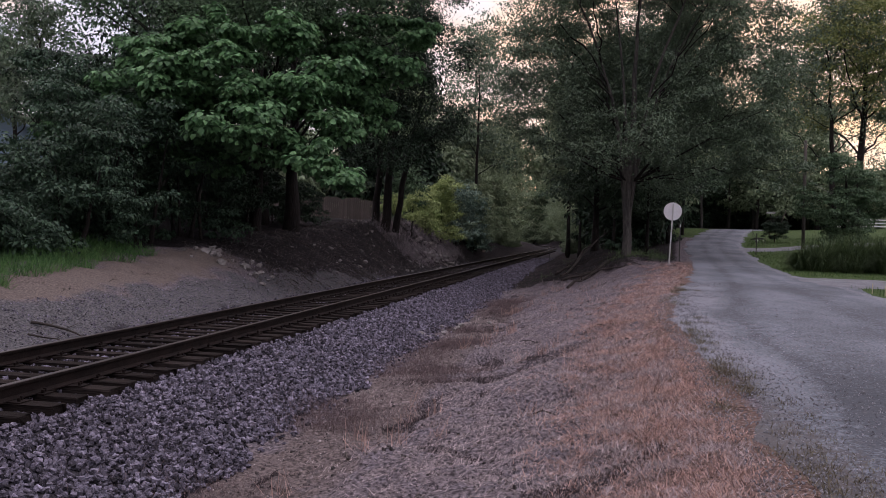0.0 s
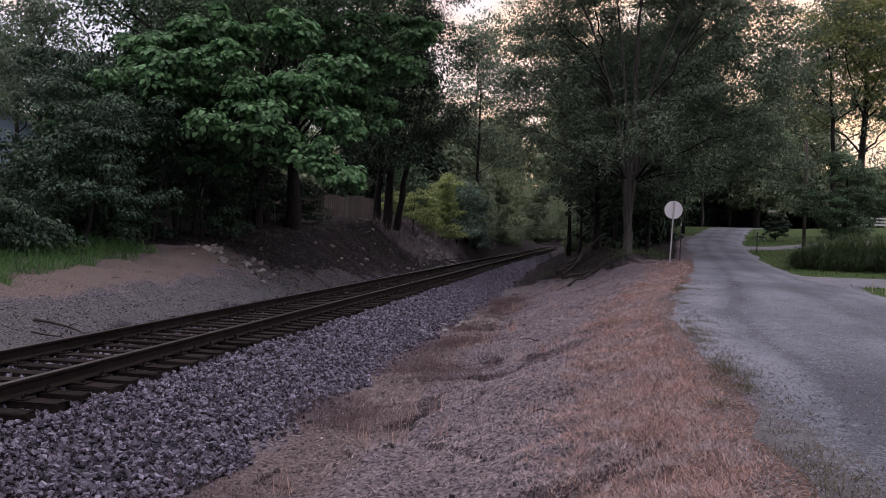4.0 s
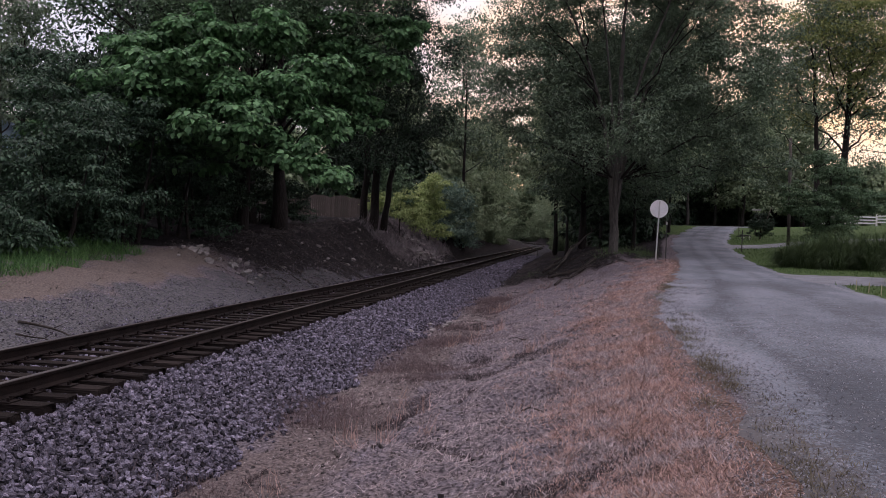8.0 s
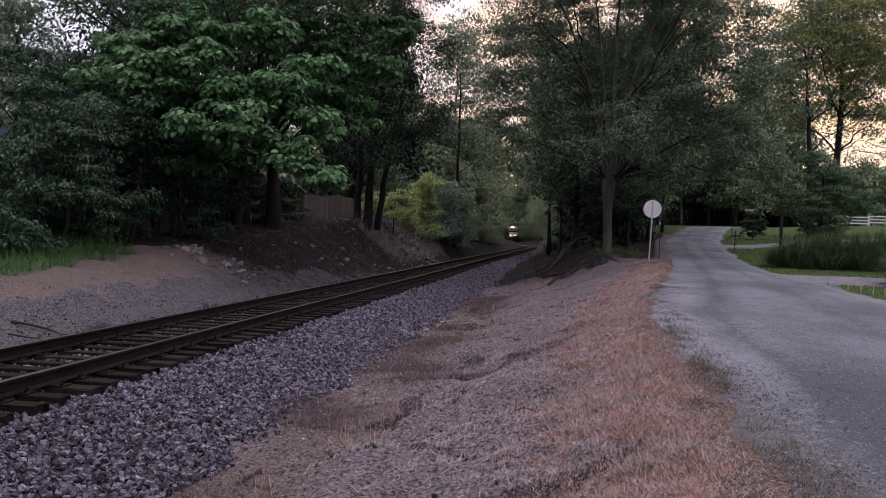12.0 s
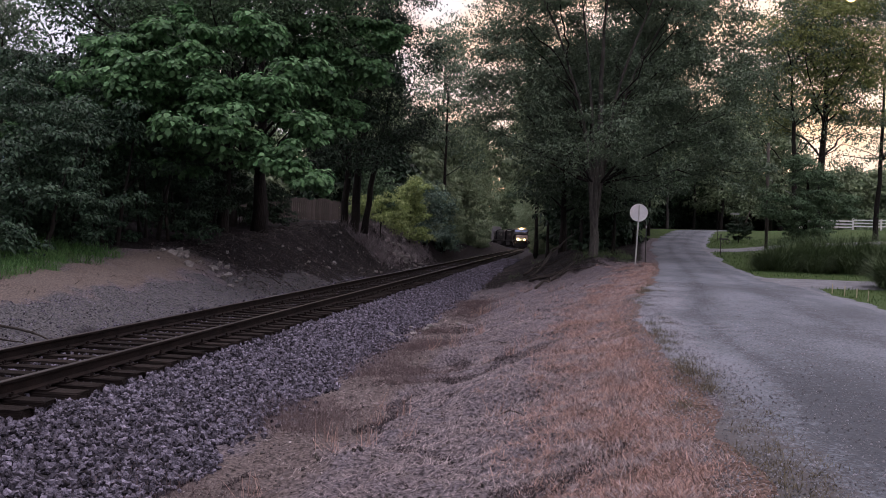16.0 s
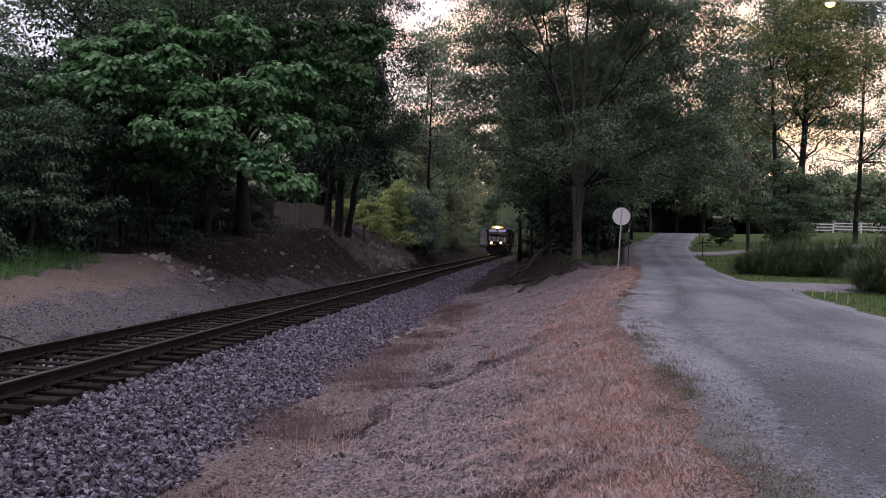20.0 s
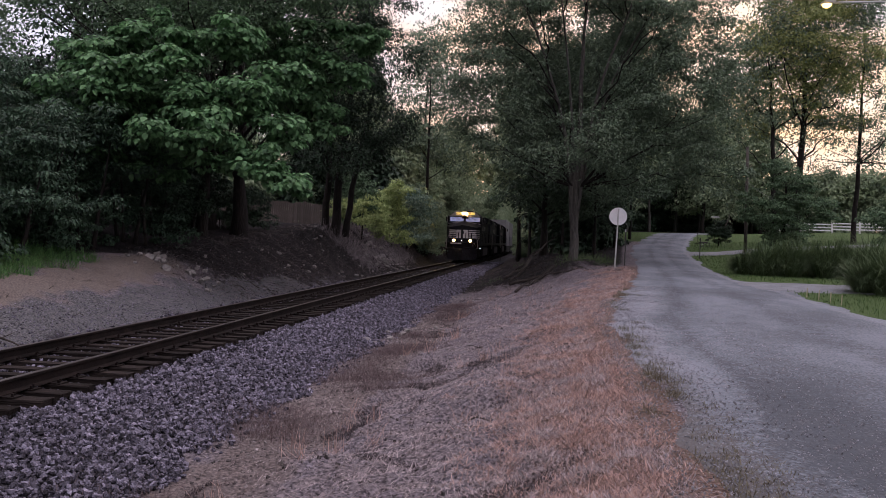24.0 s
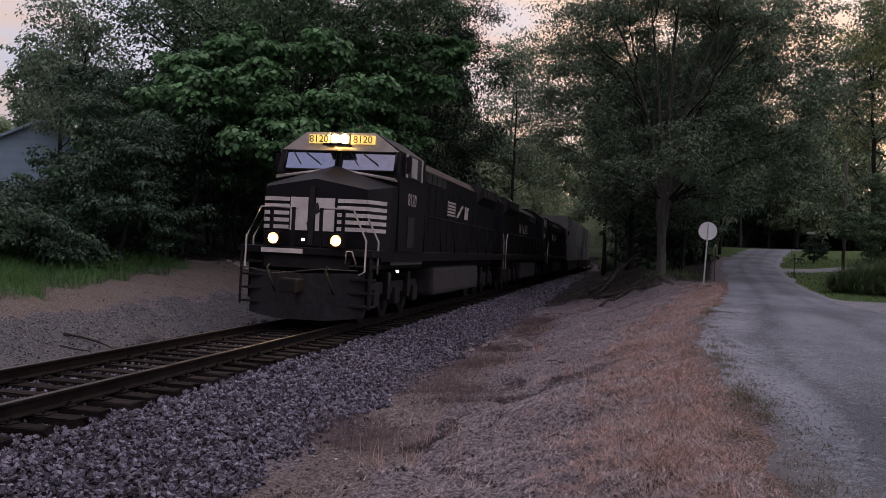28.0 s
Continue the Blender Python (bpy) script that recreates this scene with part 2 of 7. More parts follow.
def track_x(y):
    y = np.asarray(y, float)
    return TRACK_X - np.where(y > CURVE_Y, (y - CURVE_Y) ** 2 / 2 / CURVE_R, 0)


def road_left(y):
    return np.interp(y, [-20, 0, 8, 13, 17.5, 22, 33, 45, 56, 66, 80, 86, 92, 100], [1.3, 1.5, 1.58, 1.72, 1.68, 2.25, 3.9, 4.95, 6.0, 7.7, 10.2, 11.6, 15, 22])


def road_width(y):
    return np.interp(y, [0, 13, 18, 22, 27, 33, 45, 60, 85], [5.4, 5.6, 5.75, 5.2, 4.5, 3.3, 3.0, 3.3, 3.6])


def road_z(y):
    return np.interp(y, [-20, 0, 8, 38, 47, 52, 60, 70, 85, 130, 400], [0.0, 0.1, 0.14, 0.85, 1.3, 1.55, 1.98, 2.5, 3.2, 4.4, 6.0])


def ground(x, y):
    """Height of the ground."""
    x, y = np.broadcast_arrays(np.asarray(x, float), np.asarray(y, float))
    u = x - (track_x(y) - TRACK_X)
    rl, rz = np.minimum(road_left(y), 5.5), road_z(y)
    b = np.clip(y - 20, -20, 28)
    up = np.clip(b, 0, None) * np.interp(y, [95, 140], [1.0, 0.15])
    dn = np.clip(b, None, 0)
    c = np.clip((y - 36) / 25, 0, 1)
    one = np.ones_like(x)
    knots = [(-1500, 5.0 * one), (-60, 3.2 * one), (-22, 2.2 + 0.02 * b), (-16, 1.2 + 0.045 * up + 0.01 * dn), (-13.5, 0.85 + 0.055 * up + 0.015 * dn),
             (-11.5, 0.42 + 0.07 * up + 0.025 * dn), (-10, 0.05 + 0.025 * up + 0.01 * dn), (-8.6, -0.42 * one), (-8.15, -0.24 * one), (-5.2, -0.31 * one),
             (-3.5, -0.70 + 0.40 * c), (-2.2, -0.6 + 0.7 * c), (0, -0.15 + 0.6 * c), (None, rz - 0.03)]
    z = np.where(u >= rl - 0.2, rz - 0.03, knots[0][1])
    for (xa, za), (xb, zb) in zip(knots, knots[1:]):
        xb = rl - 0.2 if xb is None else xb
        f = (u - xa) / np.maximum(xb - xa, 1e-6)
        z = np.where((u >= xa) & (u < xb), za + (zb - za) * f, z)
    z = z + 0.55 * np.exp(-(((x - 1.8) / 1.6) ** 2 + ((y - 41.5) / 3.5) ** 2))
    z = z + 0.75 * np.exp(-(((x - 0.5) / 1.5) ** 2 + ((y - 48) / 5.0) ** 2))
    far = x > road_left(y) + 3.5
    return z + np.where(far, np.clip((x - road_left(y) - 4.5) * 0.05, 0, 0.6) * np.clip((y - 36) / 10, 0, 1), 0)


def wobble(x, y, s, k=0):
    """Soft uneven waves, in place of noise, over arrays."""
    return (np.sin(x * s * 1.7 + k) * np.cos(y * s * 1.3 - k * 2) + np.sin((x + y) * s * 2.9 + k * 3) * 0.5 + np.cos((x * 0.7 - y) * s * 4.3 + k) * 0.35) / 1.85


def lattice(x, y, seed):
    """Smooth random heights between 0 and 1 over arrays, one hump a unit."""
    x, y = np.asarray(x, float), np.asarray(y, float)
    i, j = np.floor(x).astype(np.int64), np.floor(y).astype(np.int64)
    fx, fy = x - i, y - j
    fx, fy = fx * fx * (3 - 2 * fx), fy * fy * (3 - 2 * fy)

    def at(a, b):
        h = (a * 374761393 + b * 668265263 + seed * 974634777) & 0xFFFFFFFF
        h = ((h ^ (h >> 13)) * 1274126177) & 0xFFFFFFFF
        return ((h ^ (h >> 16)) & 0xFFFF) / 65535.0

    top = at(i, j) * (1 - fx) + at(i + 1, j) * fx
    low = at(i, j + 1) * (1 - fx) + at(i + 1, j + 1) * fx
    return top * (1 - fy) + low * fy


def rills(x, y):
    """Small gullies that rain has washed slantwise down the slope: 0 in the bed, 1 on the crest between."""
    v = y - 0.75 * x + 0.5 * lattice(x * 0.9, y * 0.9, 3)
    u = x + 0.75 * y
    big = np.abs(2 * lattice(v * 0.75, u * 0.22, 5) - 1)
    small = np.abs(2 * lattice(v * 1.9, u * 0.5, 7) - 1)
    return big, small


def relief(x, y):
    """Humps, gullies and hollows on top of the general lie."""
    soft = np.clip((x + 3.6) / 0.5, 0, 1) * np.clip((road_left(y) - x) / 0.8, 0, 1)
    slope = np.clip((x + 2.7) / 0.7, 0, 1) * np.clip((road_left(y) - 0.9 - x) / 1.0, 0, 1)
    bank = np.clip((-8.3 - x) / 1.5, 0, 1)
    near = np.clip((70 - y) / 10, 0, 1)
    big, small = rills(x, y)
    crumbs = lattice(x * 6.5, y * 6.5, 11) + 0.6 * lattice(x * 13, y * 13, 12) - 0.8
    verge = slope * (0.36 * big ** 0.6 + 0.15 * small ** 0.8 - 0.24) + soft * (0.06 * wobble(x, y, 1.1) + 0.05 * crumbs)
    return near * (verge + bank * (0.10 * wobble(x, y, 0.8, 2) + 0.06 * wobble(x, y, 2.5, 5) + 0.03 * wobble(x + y, y, 5.5, 1) + 0.12 * (lattice(x * 2.2, y * 2.2, 15) - 0.5)))


def surface(x, y):
    x, y = np.asarray(x, float), np.asarray(y, float)
    return ground(x, y) + relief(x, y)


def gz(x, y):
    return float(surface(x, y))


def steps(stops):
    """Coordinates from stops of (from, step), the last one ending it."""
    out = []
    for (a, s), (b, _) in zip(stops, stops[1:]):
        out += list(np.arange(a, b - s * 0.5, s))
    return np.array(out + [stops[-1][0]])


def make_ground():
    xs = steps([(-1500, 300), (-300, 60), (-60, 6), (-24, 0.6), (-12, 0.2), (-4, 0.07), (2, 0.2), (6, 0.4), (14, 1.5), (50, 10), (100, 50), (300, 300), (1500, 1)])
    ys = steps([(-1500, 300), (-300, 60), (-60, 10), (-10, 0.5), (2, 0.2), (5, 0.07), (17, 0.12), (30, 0.25), (40, 0.4), (60, 1.0), (120, 3), (240, 20), (500, 100), (1500, 1)])
    X, Y = np.meshgrid(xs, ys)
    Z = surface(X, Y)
    nx, ny = len(xs), len(ys)
    V = np.stack([X.ravel(), Y.ravel(), Z.ravel()], 1)
    i = np.arange(nx * (ny - 1)).reshape(ny - 1, nx)[:, :-1].ravel()
    F = np.stack([i, i + 1, i + nx + 1, i + nx], 1)
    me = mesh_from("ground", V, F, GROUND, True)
    x, y = V[:, 0], V[:, 1]
    u = x - (track_x(y) - TRACK_X)
    rl = road_left(y)
    w1 = wobble(x, y, 0.9, 3) * 0.35 + wobble(x, y, 2.7, 1) * 0.2
    # ballast bed, which carries the painted shade between the stones
    stone_gaps = np.clip((-3.35 + w1 - u) / 0.35, 0, 1) * np.clip((u + 8.9 + w1) / 0.5, 0, 1)
    grit = np.clip((-8.4 + w1 - u) / 0.4, 0, 1) * np.clip((u + np.interp(y, [20, 28, 34, 42], [10.9, 10.4, 9.6, 8.6]) + w1 * 1.5) / 0.7, 0, 1)
    green = np.clip((x - rl - road_width(y) + 0.2) / 0.3, 0, 1) + np.clip((-12.6 + w1 * 2 - 0.12 * (y - 22) - u) / 0.8, 0, 1) * np.clip((26 - y) / 4, 0, 1) + np.clip((x - rl + 4.0 + w1 * 2) / 1, 0, 1) * np.clip((y - 62) / 5, 0, 1)
    path = np.clip(1.3 - np.abs(u + 11.5 + w1) / 1.1, 0, 1) * np.clip((28.5 - y) / 4, 0, 1)
    # leaf-strewn soil, and the shade under the canopy painted with it
    litter_shade = np.clip((-8.4 + w1 * 0.4 - u) / 0.5, 0, 1) * np.clip((y - 25) / 4, 0, 1) + np.clip((-12.6 + w1 - u) / 0.6, 0, 1) + np.clip((y - 37 + w1 * 4) / 5, 0, 1) * np.clip((u + 4.5) / 1, 0, 1) * np.clip((rl - 0.3 - x) / 0.6, 0, 1)
    red = np.clip((x - rl + 1.7 + w1 * 1.8) / 1.3, 0, 1) * np.clip((rl + 0.2 - x) / 0.3, 0, 1) * np.clip((41 - y) / 3, 0, 1)
    sand = np.clip(1.25 - np.abs(u + 2.75 + w1 * 0.8) / 0.75, 0, 1) * np.clip((36 - y) / 4, 0, 1)
    for name, val in (("sand", sand), ("stone_gaps", stone_gaps), ("green", green), ("path", path), ("litter_shade", litter_shade), ("red", red), ("grit", grit)):
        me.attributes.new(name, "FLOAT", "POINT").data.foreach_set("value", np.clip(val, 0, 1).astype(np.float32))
    return tagged(new("ground", me), "uneven ground with dry mown grass, dirt and gravel", "ground", kind="structure")


def ground_material():
    m = bpy.data.materials.new("ground")
    m.use_nodes = True
    n, l = m.node_tree.nodes, m.node_tree.links
    p = n["Principled BSDF"]
    co = n.new("ShaderNodeTexCoord")

    def noise_tex(scale, detail=5.0):
        t = n.new("ShaderNodeTexNoise")
        t.inputs["Scale"].default_value, t.inputs["Detail"].default_value = scale, detail
        l.new(co.outputs["Object"], t.inputs["Vector"])
        return t.outputs["Fac"]

    big, mid, fine = noise_tex(0.5), noise_tex(3.0), noise_tex(26.0, 8.0)

    def ramp(fac, a, b, lo=0.35, hi=0.65):
        r = n.new("ShaderNodeValToRGB")
        r.color_ramp.elements[0].position, r.color_ramp.elements[1].position = lo, hi
        r.color_ramp.elements[0].color, r.color_ramp.elements[1].color = rgb(a), rgb(b)
        l.new(fac, r.inputs[0])
        return r.outputs[0]

    def blend(fac, a, b):
        x = n.new("ShaderNodeMix")
        x.data_type = "RGBA"
        l.new(fac, x.inputs["Factor"])
        l.new(a, x.inputs["A"])
        l.new(b, x.inputs["B"])
        return x.outputs["Result"]

    def attr(name):
        a = n.new("ShaderNodeAttribute")
        a.attribute_name = name
        s = n.new("ShaderNodeMath")
        s.operation = "ADD"
        o = n.new("ShaderNodeMath")
        o.operation = "MULTIPLY_ADD"
        o.inputs[1].default_value, o.inputs[2].default_value = 0.7, -0.35
        l.new(mid, o.inputs[0])
        l.new(a.outputs["Fac"], s.inputs[0])
        l.new(o.outputs[0], s.inputs[1])
        r = n.new("ShaderNodeValToRGB")
        r.color_ramp.elements[0].position, r.color_ramp.elements[1].position = 0.34, 0.66
        l.new(s.outputs[0], r.inputs[0])
        return r.outputs[0]

    dry = blend(ramp(mid, (0, 0, 0), (1, 1, 1)), ramp(fine, (0.034, 0.030, 0.036), (0.205, 0.180, 0.207)), ramp(fine, (0.046, 0.039, 0.043), (0.235, 0.198, 0.210)))
    dry = blend(attr("sand"), dry, ramp(fine, (0.055, 0.045, 0.046), (0.180, 0.148, 0.145)))
    dry = blend(attr("red"), dry, ramp(fine, (0.045, 0.031, 0.028), (0.215, 0.150, 0.130)))
    # near black: soil colour with the tree shade put into it
    dry = blend(attr("litter_shade"), dry, ramp(fine, (0.005, 0.0045, 0.005), (0.034, 0.029, 0.032)))
    dry = blend(attr("path"), dry, ramp(fine, (0.08, 0.068, 0.063), (0.18, 0.148, 0.135)))
    dry = blend(attr("grit"), dry, ramp(fine, (0.034, 0.034, 0.037), (0.145, 0.140, 0.150)))
    dry = blend(attr("green"), dry, ramp(fine, (0.03, 0.052, 0.018), (0.085, 0.125, 0.045)))
    # ballast bed darkened to deepen the shaded gaps between stones
    dry = blend(attr("stone_gaps"), dry, ramp(fine, (0.012, 0.011, 0.014), (0.06, 0.056, 0.066)))
    l.new(dry, p.inputs["Base Color"])
    p.inputs["Roughness"].default_value = 0.97
    p.inputs["Specular IOR Level"].default_value = 0.1
    b = n.new("ShaderNodeBump")
    b.inputs["Strength"].default_value, b.inputs["Distance"].default_value = 0.8, 0.05
    l.new(fine, b.inputs["Height"])
    l.new(b.outputs[0], p.inputs["Normal"])
    return m


GROUND = ground_material()


def asphalt_material():
    """Blue-grey worn asphalt: darker wheel tracks, pale gravel worked in along the edge."""
    m = mat("worn_asphalt", (0.078, 0.086, 0.104), (0.166, 0.180, 0.214), 0.7, 30, 0.95, 0.7, dist=0.015, stretch=(1, 0.5, 1), lo=0.43, hi=0.57)
    n, l = m.node_tree.nodes, m.node_tree.links
    p = n["Principled BSDF"]
    base = p.inputs["Base Color"].links[0].from_socket
    co = n.new("ShaderNodeTexCoord")
    t = n.new("ShaderNodeTexNoise")
    t.inputs["Scale"].default_value, t.inputs["Detail"].default_value = 5.0, 7.0
    l.new(co.outputs["Object"], t.inputs["Vector"])
    speck = n.new("ShaderNodeTexNoise")
    speck.inputs["Scale"].default_value, speck.inputs["Detail"].default_value = 26.0, 6.0
    l.new(co.outputs["Object"], speck.inputs["Vector"])
    for name, colour in (("tread", (0.048, 0.053, 0.065)), ("chips", (0.225, 0.232, 0.27)), ("earth", (0.088, 0.080, 0.080))):
        a = n.new("ShaderNodeAttribute")
        a.attribute_name = name
        s = n.new("ShaderNodeMath")
        s.operation = "MULTIPLY_ADD"
        s.inputs[1].default_value = 1.2
        l.new(t.outputs["Fac"], s.inputs[0])
        l.new(a.outputs["Fac"], s.inputs[2])
        s2 = n.new("ShaderNodeMath")
        s2.operation = "MULTIPLY_ADD"
        s2.inputs[1].default_value = 1.8
        l.new(speck.outputs["Fac"], s2.inputs[0])
        l.new(s.outputs[0], s2.inputs[2])
        s = s2
        r = n.new("ShaderNodeMapRange")
        r.inputs["From Min"].default_value, r.inputs["From Max"].default_value = 1.72, 2.15
        r.inputs["To Max"].default_value = 0.85
        l.new(s.outputs[0], r.inputs["Value"])
        x = n.new("ShaderNodeMix")
        x.data_type = "RGBA"
        x.inputs["B"].default_value = rgb(colour)
        l.new(r.outputs[0], x.inputs["Factor"])
        l.new(base, x.inputs["A"])
        base = x.outputs["Result"]
    l.new(base, p.inputs["Base Color"])
    return m


ASPHALT = asphalt_material()
make_ground()


def make_road():
    """The lane: a strip that follows the land, its edges worn into the verge."""
    ys = steps([(-25, 1.0), (4, 0.25), (40, 0.6), (92, 1)])
    across = np.concatenate([[-0.06, -0.015], np.linspace(0.02, 0.98, 25), [1.015, 1.06]])
    V, F = [], []
    n = len(across)
    for y in ys:
        w = float(road_width(y))
        left = float(road_left(y)) + 0.14 * math.sin(y * 1.1) * math.sin(y * 0.37 + 1) + 0.30 * float(lattice(y * 1.7, 0.5, 41)) - 0.15 + 0.12 * float(lattice(y * 5.0, 0.5, 42))
        for a in across:
            x = left + a * w
            crown = 0.035 - 0.05 * (2 * a - 1) ** 2 + (-0.13 if a < -0.05 or a > 1.05 else 0)
            V.append((x, y, float(road_z(y)) + crown + 0.004 * math.sin(x * 3 + y * 2) * math.sin(y * 1.1)))
    for j in range(len(ys) - 1):
        for k in range(n - 1):
            i = j * n + k
            F.append((i, i + 1, i + n + 1, i + n))
    me = mesh_from("road", V, F, ASPHALT, True)
    P = np.array(V)
    d = P[:, 0] - road_left(P[:, 1])
    a = d / road_width(P[:, 1])
    bend = 0.18 * np.sin(P[:, 1] * 0.35) + 0.08 * np.sin(P[:, 1] * 1.3)
    near = np.clip((34 - P[:, 1]) / 14, 0.35, 1)
    tread = 0.62 * np.clip(1.3 - np.abs(d - 1.1 - bend) / 1.2, 0, 1) * np.clip((11.5 - P[:, 1]) / 4, 0, 1) + near * 0.55 * np.exp(-((d - 1.15 - bend * 0.8) / 0.22) ** 2) + 0.42 * np.exp(-((a - 0.62) / 0.09) ** 2) + 0.35 * np.exp(-((a - 0.30) / 0.06) ** 2)
    chips = 0.6 * np.clip(1.0 - (d - 0.55 - bend) / 0.5, 0, 1) * near * np.clip((P[:, 1] - 8) / 4, 0, 1) + 0.5 * np.exp(-((a - 0.97) / 0.05) ** 2)
    earth = 0.75 * np.clip(1.1 - (d - 0.05 - bend * 0.5) / 0.5, 0, 1) * np.clip((15 - P[:, 1]) / 5, 0.15, 1)
    for name, val in (("tread", tread), ("chips", chips), ("earth", earth)):
        me.attributes.new(name, "FLOAT", "POINT").data.foreach_set("value", val.astype(np.float32))
    return tagged(new("road", me), "worn grey asphalt lane with gravelly edges", "road", kind="structure")


make_road()


# ---- the railway track ----
def track_pose(s):
    """Pose on the track's middle, s metres along it; y of the pose points along the track."""
    if s <= CURVE_Y:
        return pose(TRACK_X, s, 0)
    a = (s - CURVE_Y) / CURVE_R
    return pose(TRACK_X - CURVE_R * (1 - math.cos(a)), CURVE_Y + CURVE_R * math.sin(a), 0, 0, 0, math.degrees(a))


RAIL = [(-0.07, -0.17), (0.07, -0.17), (0.07, -0.158), (0.012, -0.135), (0.010, -0.045), (0.036, -0.034), (0.036, -0.006), (0.028, 0.0),
        (-0.028, 0.0), (-0.036, -0.006), (-0.036, -0.034), (-0.010, -0.045), (-0.012, -0.135), (-0.07, -0.158)]


def make_track():
    track = thing("railway_track", pose(0, 0, 0), "single railway track with rusty rails on dark wooden ties", "railway track", kind="structure")
    along = list(np.arange(-12, 165, 6.0)) + list(np.arange(165, 330, 5.0))
    for side in (-0.7525, 0.7525):
        V, F, mi = [], [], []
        n = len(RAIL)
        for s in along:
            m = track_pose(s)
            V += [tuple(m @ Vector((side + x, 0, z))) for x, z in RAIL]
        for j in range(len(along) - 1):
            for k in range(n):
                a, b = j * n + k, j * n + (k + 1) % n
                F.append((a, b, b + n, a + n))
                mi.append(1 if k in (6, 7, 8) else 0)
        me = mesh_from("rail", V, F, [STEEL_RUST, STEEL_SHINE])
        me.polygons.foreach_set("material_index", mi)
        part("rail", me, None, track, "rusty rail with a worn bright head")
    rnd = random.Random(4)
    shapes = []
    for k in range(5):
        bm = box(-1.3, 1.3, -0.115, 0.115, -0.36, -0.185, 0.012)
        for v in bm.verts:
            v.co += Vector((rnd.uniform(-0.03, 0.03), rnd.uniform(-0.008, 0.008), rnd.uniform(-0.008, 0.006)))
        me = bpy.data.meshes.new("tie")
        bm.to_mesh(me)
        bm.free()
        me.materials.append(TIE_WOOD)
        shapes.append(me)
    plate = bpy.data.meshes.new("tie_plate")
    bm = bmesh.new()
    for side in (-0.7525, 0.7525):
        add_box(bm, side - 0.18, side + 0.18, -0.095, 0.095, -0.183, -0.168)
        for dx, dy in ((-0.10, -0.05), (0.10, 0.05), (-0.14, 0.05), (0.14, -0.05)):
            add_box(bm, side + dx - 0.014, side + dx + 0.014, dy - 0.012, dy + 0.012, -0.17, -0.13)
    bm.to_mesh(plate)
    bm.free()
    plate.materials.append(STEEL_RUST)
    s, i = -9.0, 0
    while s < 150:
        ob = part("tie", shapes[i % 5], None, track)
        ob.matrix_world = track_pose(s + rnd.uniform(-0.03, 0.03)) @ pose(rnd.uniform(-0.05, 0.06), 0, rnd.uniform(-0.008, 0.008), 0, 0, rnd.uniform(-1.2, 1.2))
        if s < 45:
            part("tie_plate", plate, None, ob)
        s += 0.52
        i += 1
    return track


make_track()


# ---- trees and bushes ----
def leaf_cloud(blobs, count, size, seed, spread=0.55, clumps=26, droop=0.5, wide=0.62, solid=0.35, round_leaf=False):
    """Leaves of a crown: gathered in sprays round twig ends inside egg-shaped masses. Returns vertices and faces."""
    r = np.random.RandomState(seed)
    vol = np.array([b[3] * b[4] * b[5] for b in blobs]) ** 0.75
    share = np.maximum((vol / vol.sum() * count).astype(int), 20)
    P, S = [], []
    for b, k in zip(blobs, share):
        m = max(int(clumps * (b[3] * b[4] * b[5]) ** 0.55), 6)
        d = r.normal(size=(m, 3))
        d /= np.linalg.norm(d, axis=1)[:, None]
        d[:, 2] = np.where(d[:, 2] < -0.3, d[:, 2] * 0.6, d[:, 2])
        rad = r.uniform(solid, 1.0, m) ** 0.6
        c = np.array(b[:3]) + d * rad[:, None] * np.array(b[3:6]) * r.uniform(0.75, 1.18, (m, 1))
        pick = r.randint(0, m, k)
        d = r.normal(size=(k, 3))
        d /= np.linalg.norm(d, axis=1)[:, None]
        d[:, 2] = np.where(r.uniform(0, 1, k) < 0.72, np.abs(d[:, 2]), d[:, 2])
        grow = spread * 1.25 * r.uniform(0.35, 1.3, (m, 1))[pick] * r.uniform(0.5, 1.08, (k, 1))
        P.append(c[pick] + d * grow * np.array([1.15, 1.15, 0.6]))
        S.append(d)
    P, S = np.concatenate(P), np.concatenate(S)
    k = len(P)
    length = size * r.uniform(0.6, 1.25, k)
    # leaves lie over each spray like shingles over a dome and hang outwards
    up = S * np.array([0.8, 0.8, 0.7]) + np.array([0, 0, 0.62]) + r.normal(0, 0.26 if round_leaf else 0.36, (k, 3))
    up /= np.linalg.norm(up, axis=1)[:, None]
    along = S * np.array([1, 1, 0]) + np.array([0, 0, -droop]) + r.normal(0, 0.4, (k, 3))
    along -= up * (along * up).sum(1)[:, None]
    along /= np.linalg.norm(along, axis=1)[:, None] + 1e-9
    side = np.cross(up, along)
    L, W = along * length[:, None], side * (length * wide * 0.5)[:, None]
    bend = up * (length * 0.10)[:, None]
    if round_leaf:
        V = np.stack([P, P + L * 0.18 + W * 0.85 + bend * 0.6, P + L * 0.55 + W * 0.95 + bend, P + L - bend, P + L * 0.55 - W * 0.95 + bend, P + L * 0.18 - W * 0.85 + bend * 0.6], 1).reshape(-1, 3)
        return V, np.arange(6 * k).reshape(k, 6)
    V = np.stack([P, P + L * 0.42 + W + bend, P + L - bend, P + L * 0.42 - W + bend], 1).reshape(-1, 3)
    F = np.arange(4 * k).reshape(k, 4)
    return V, F


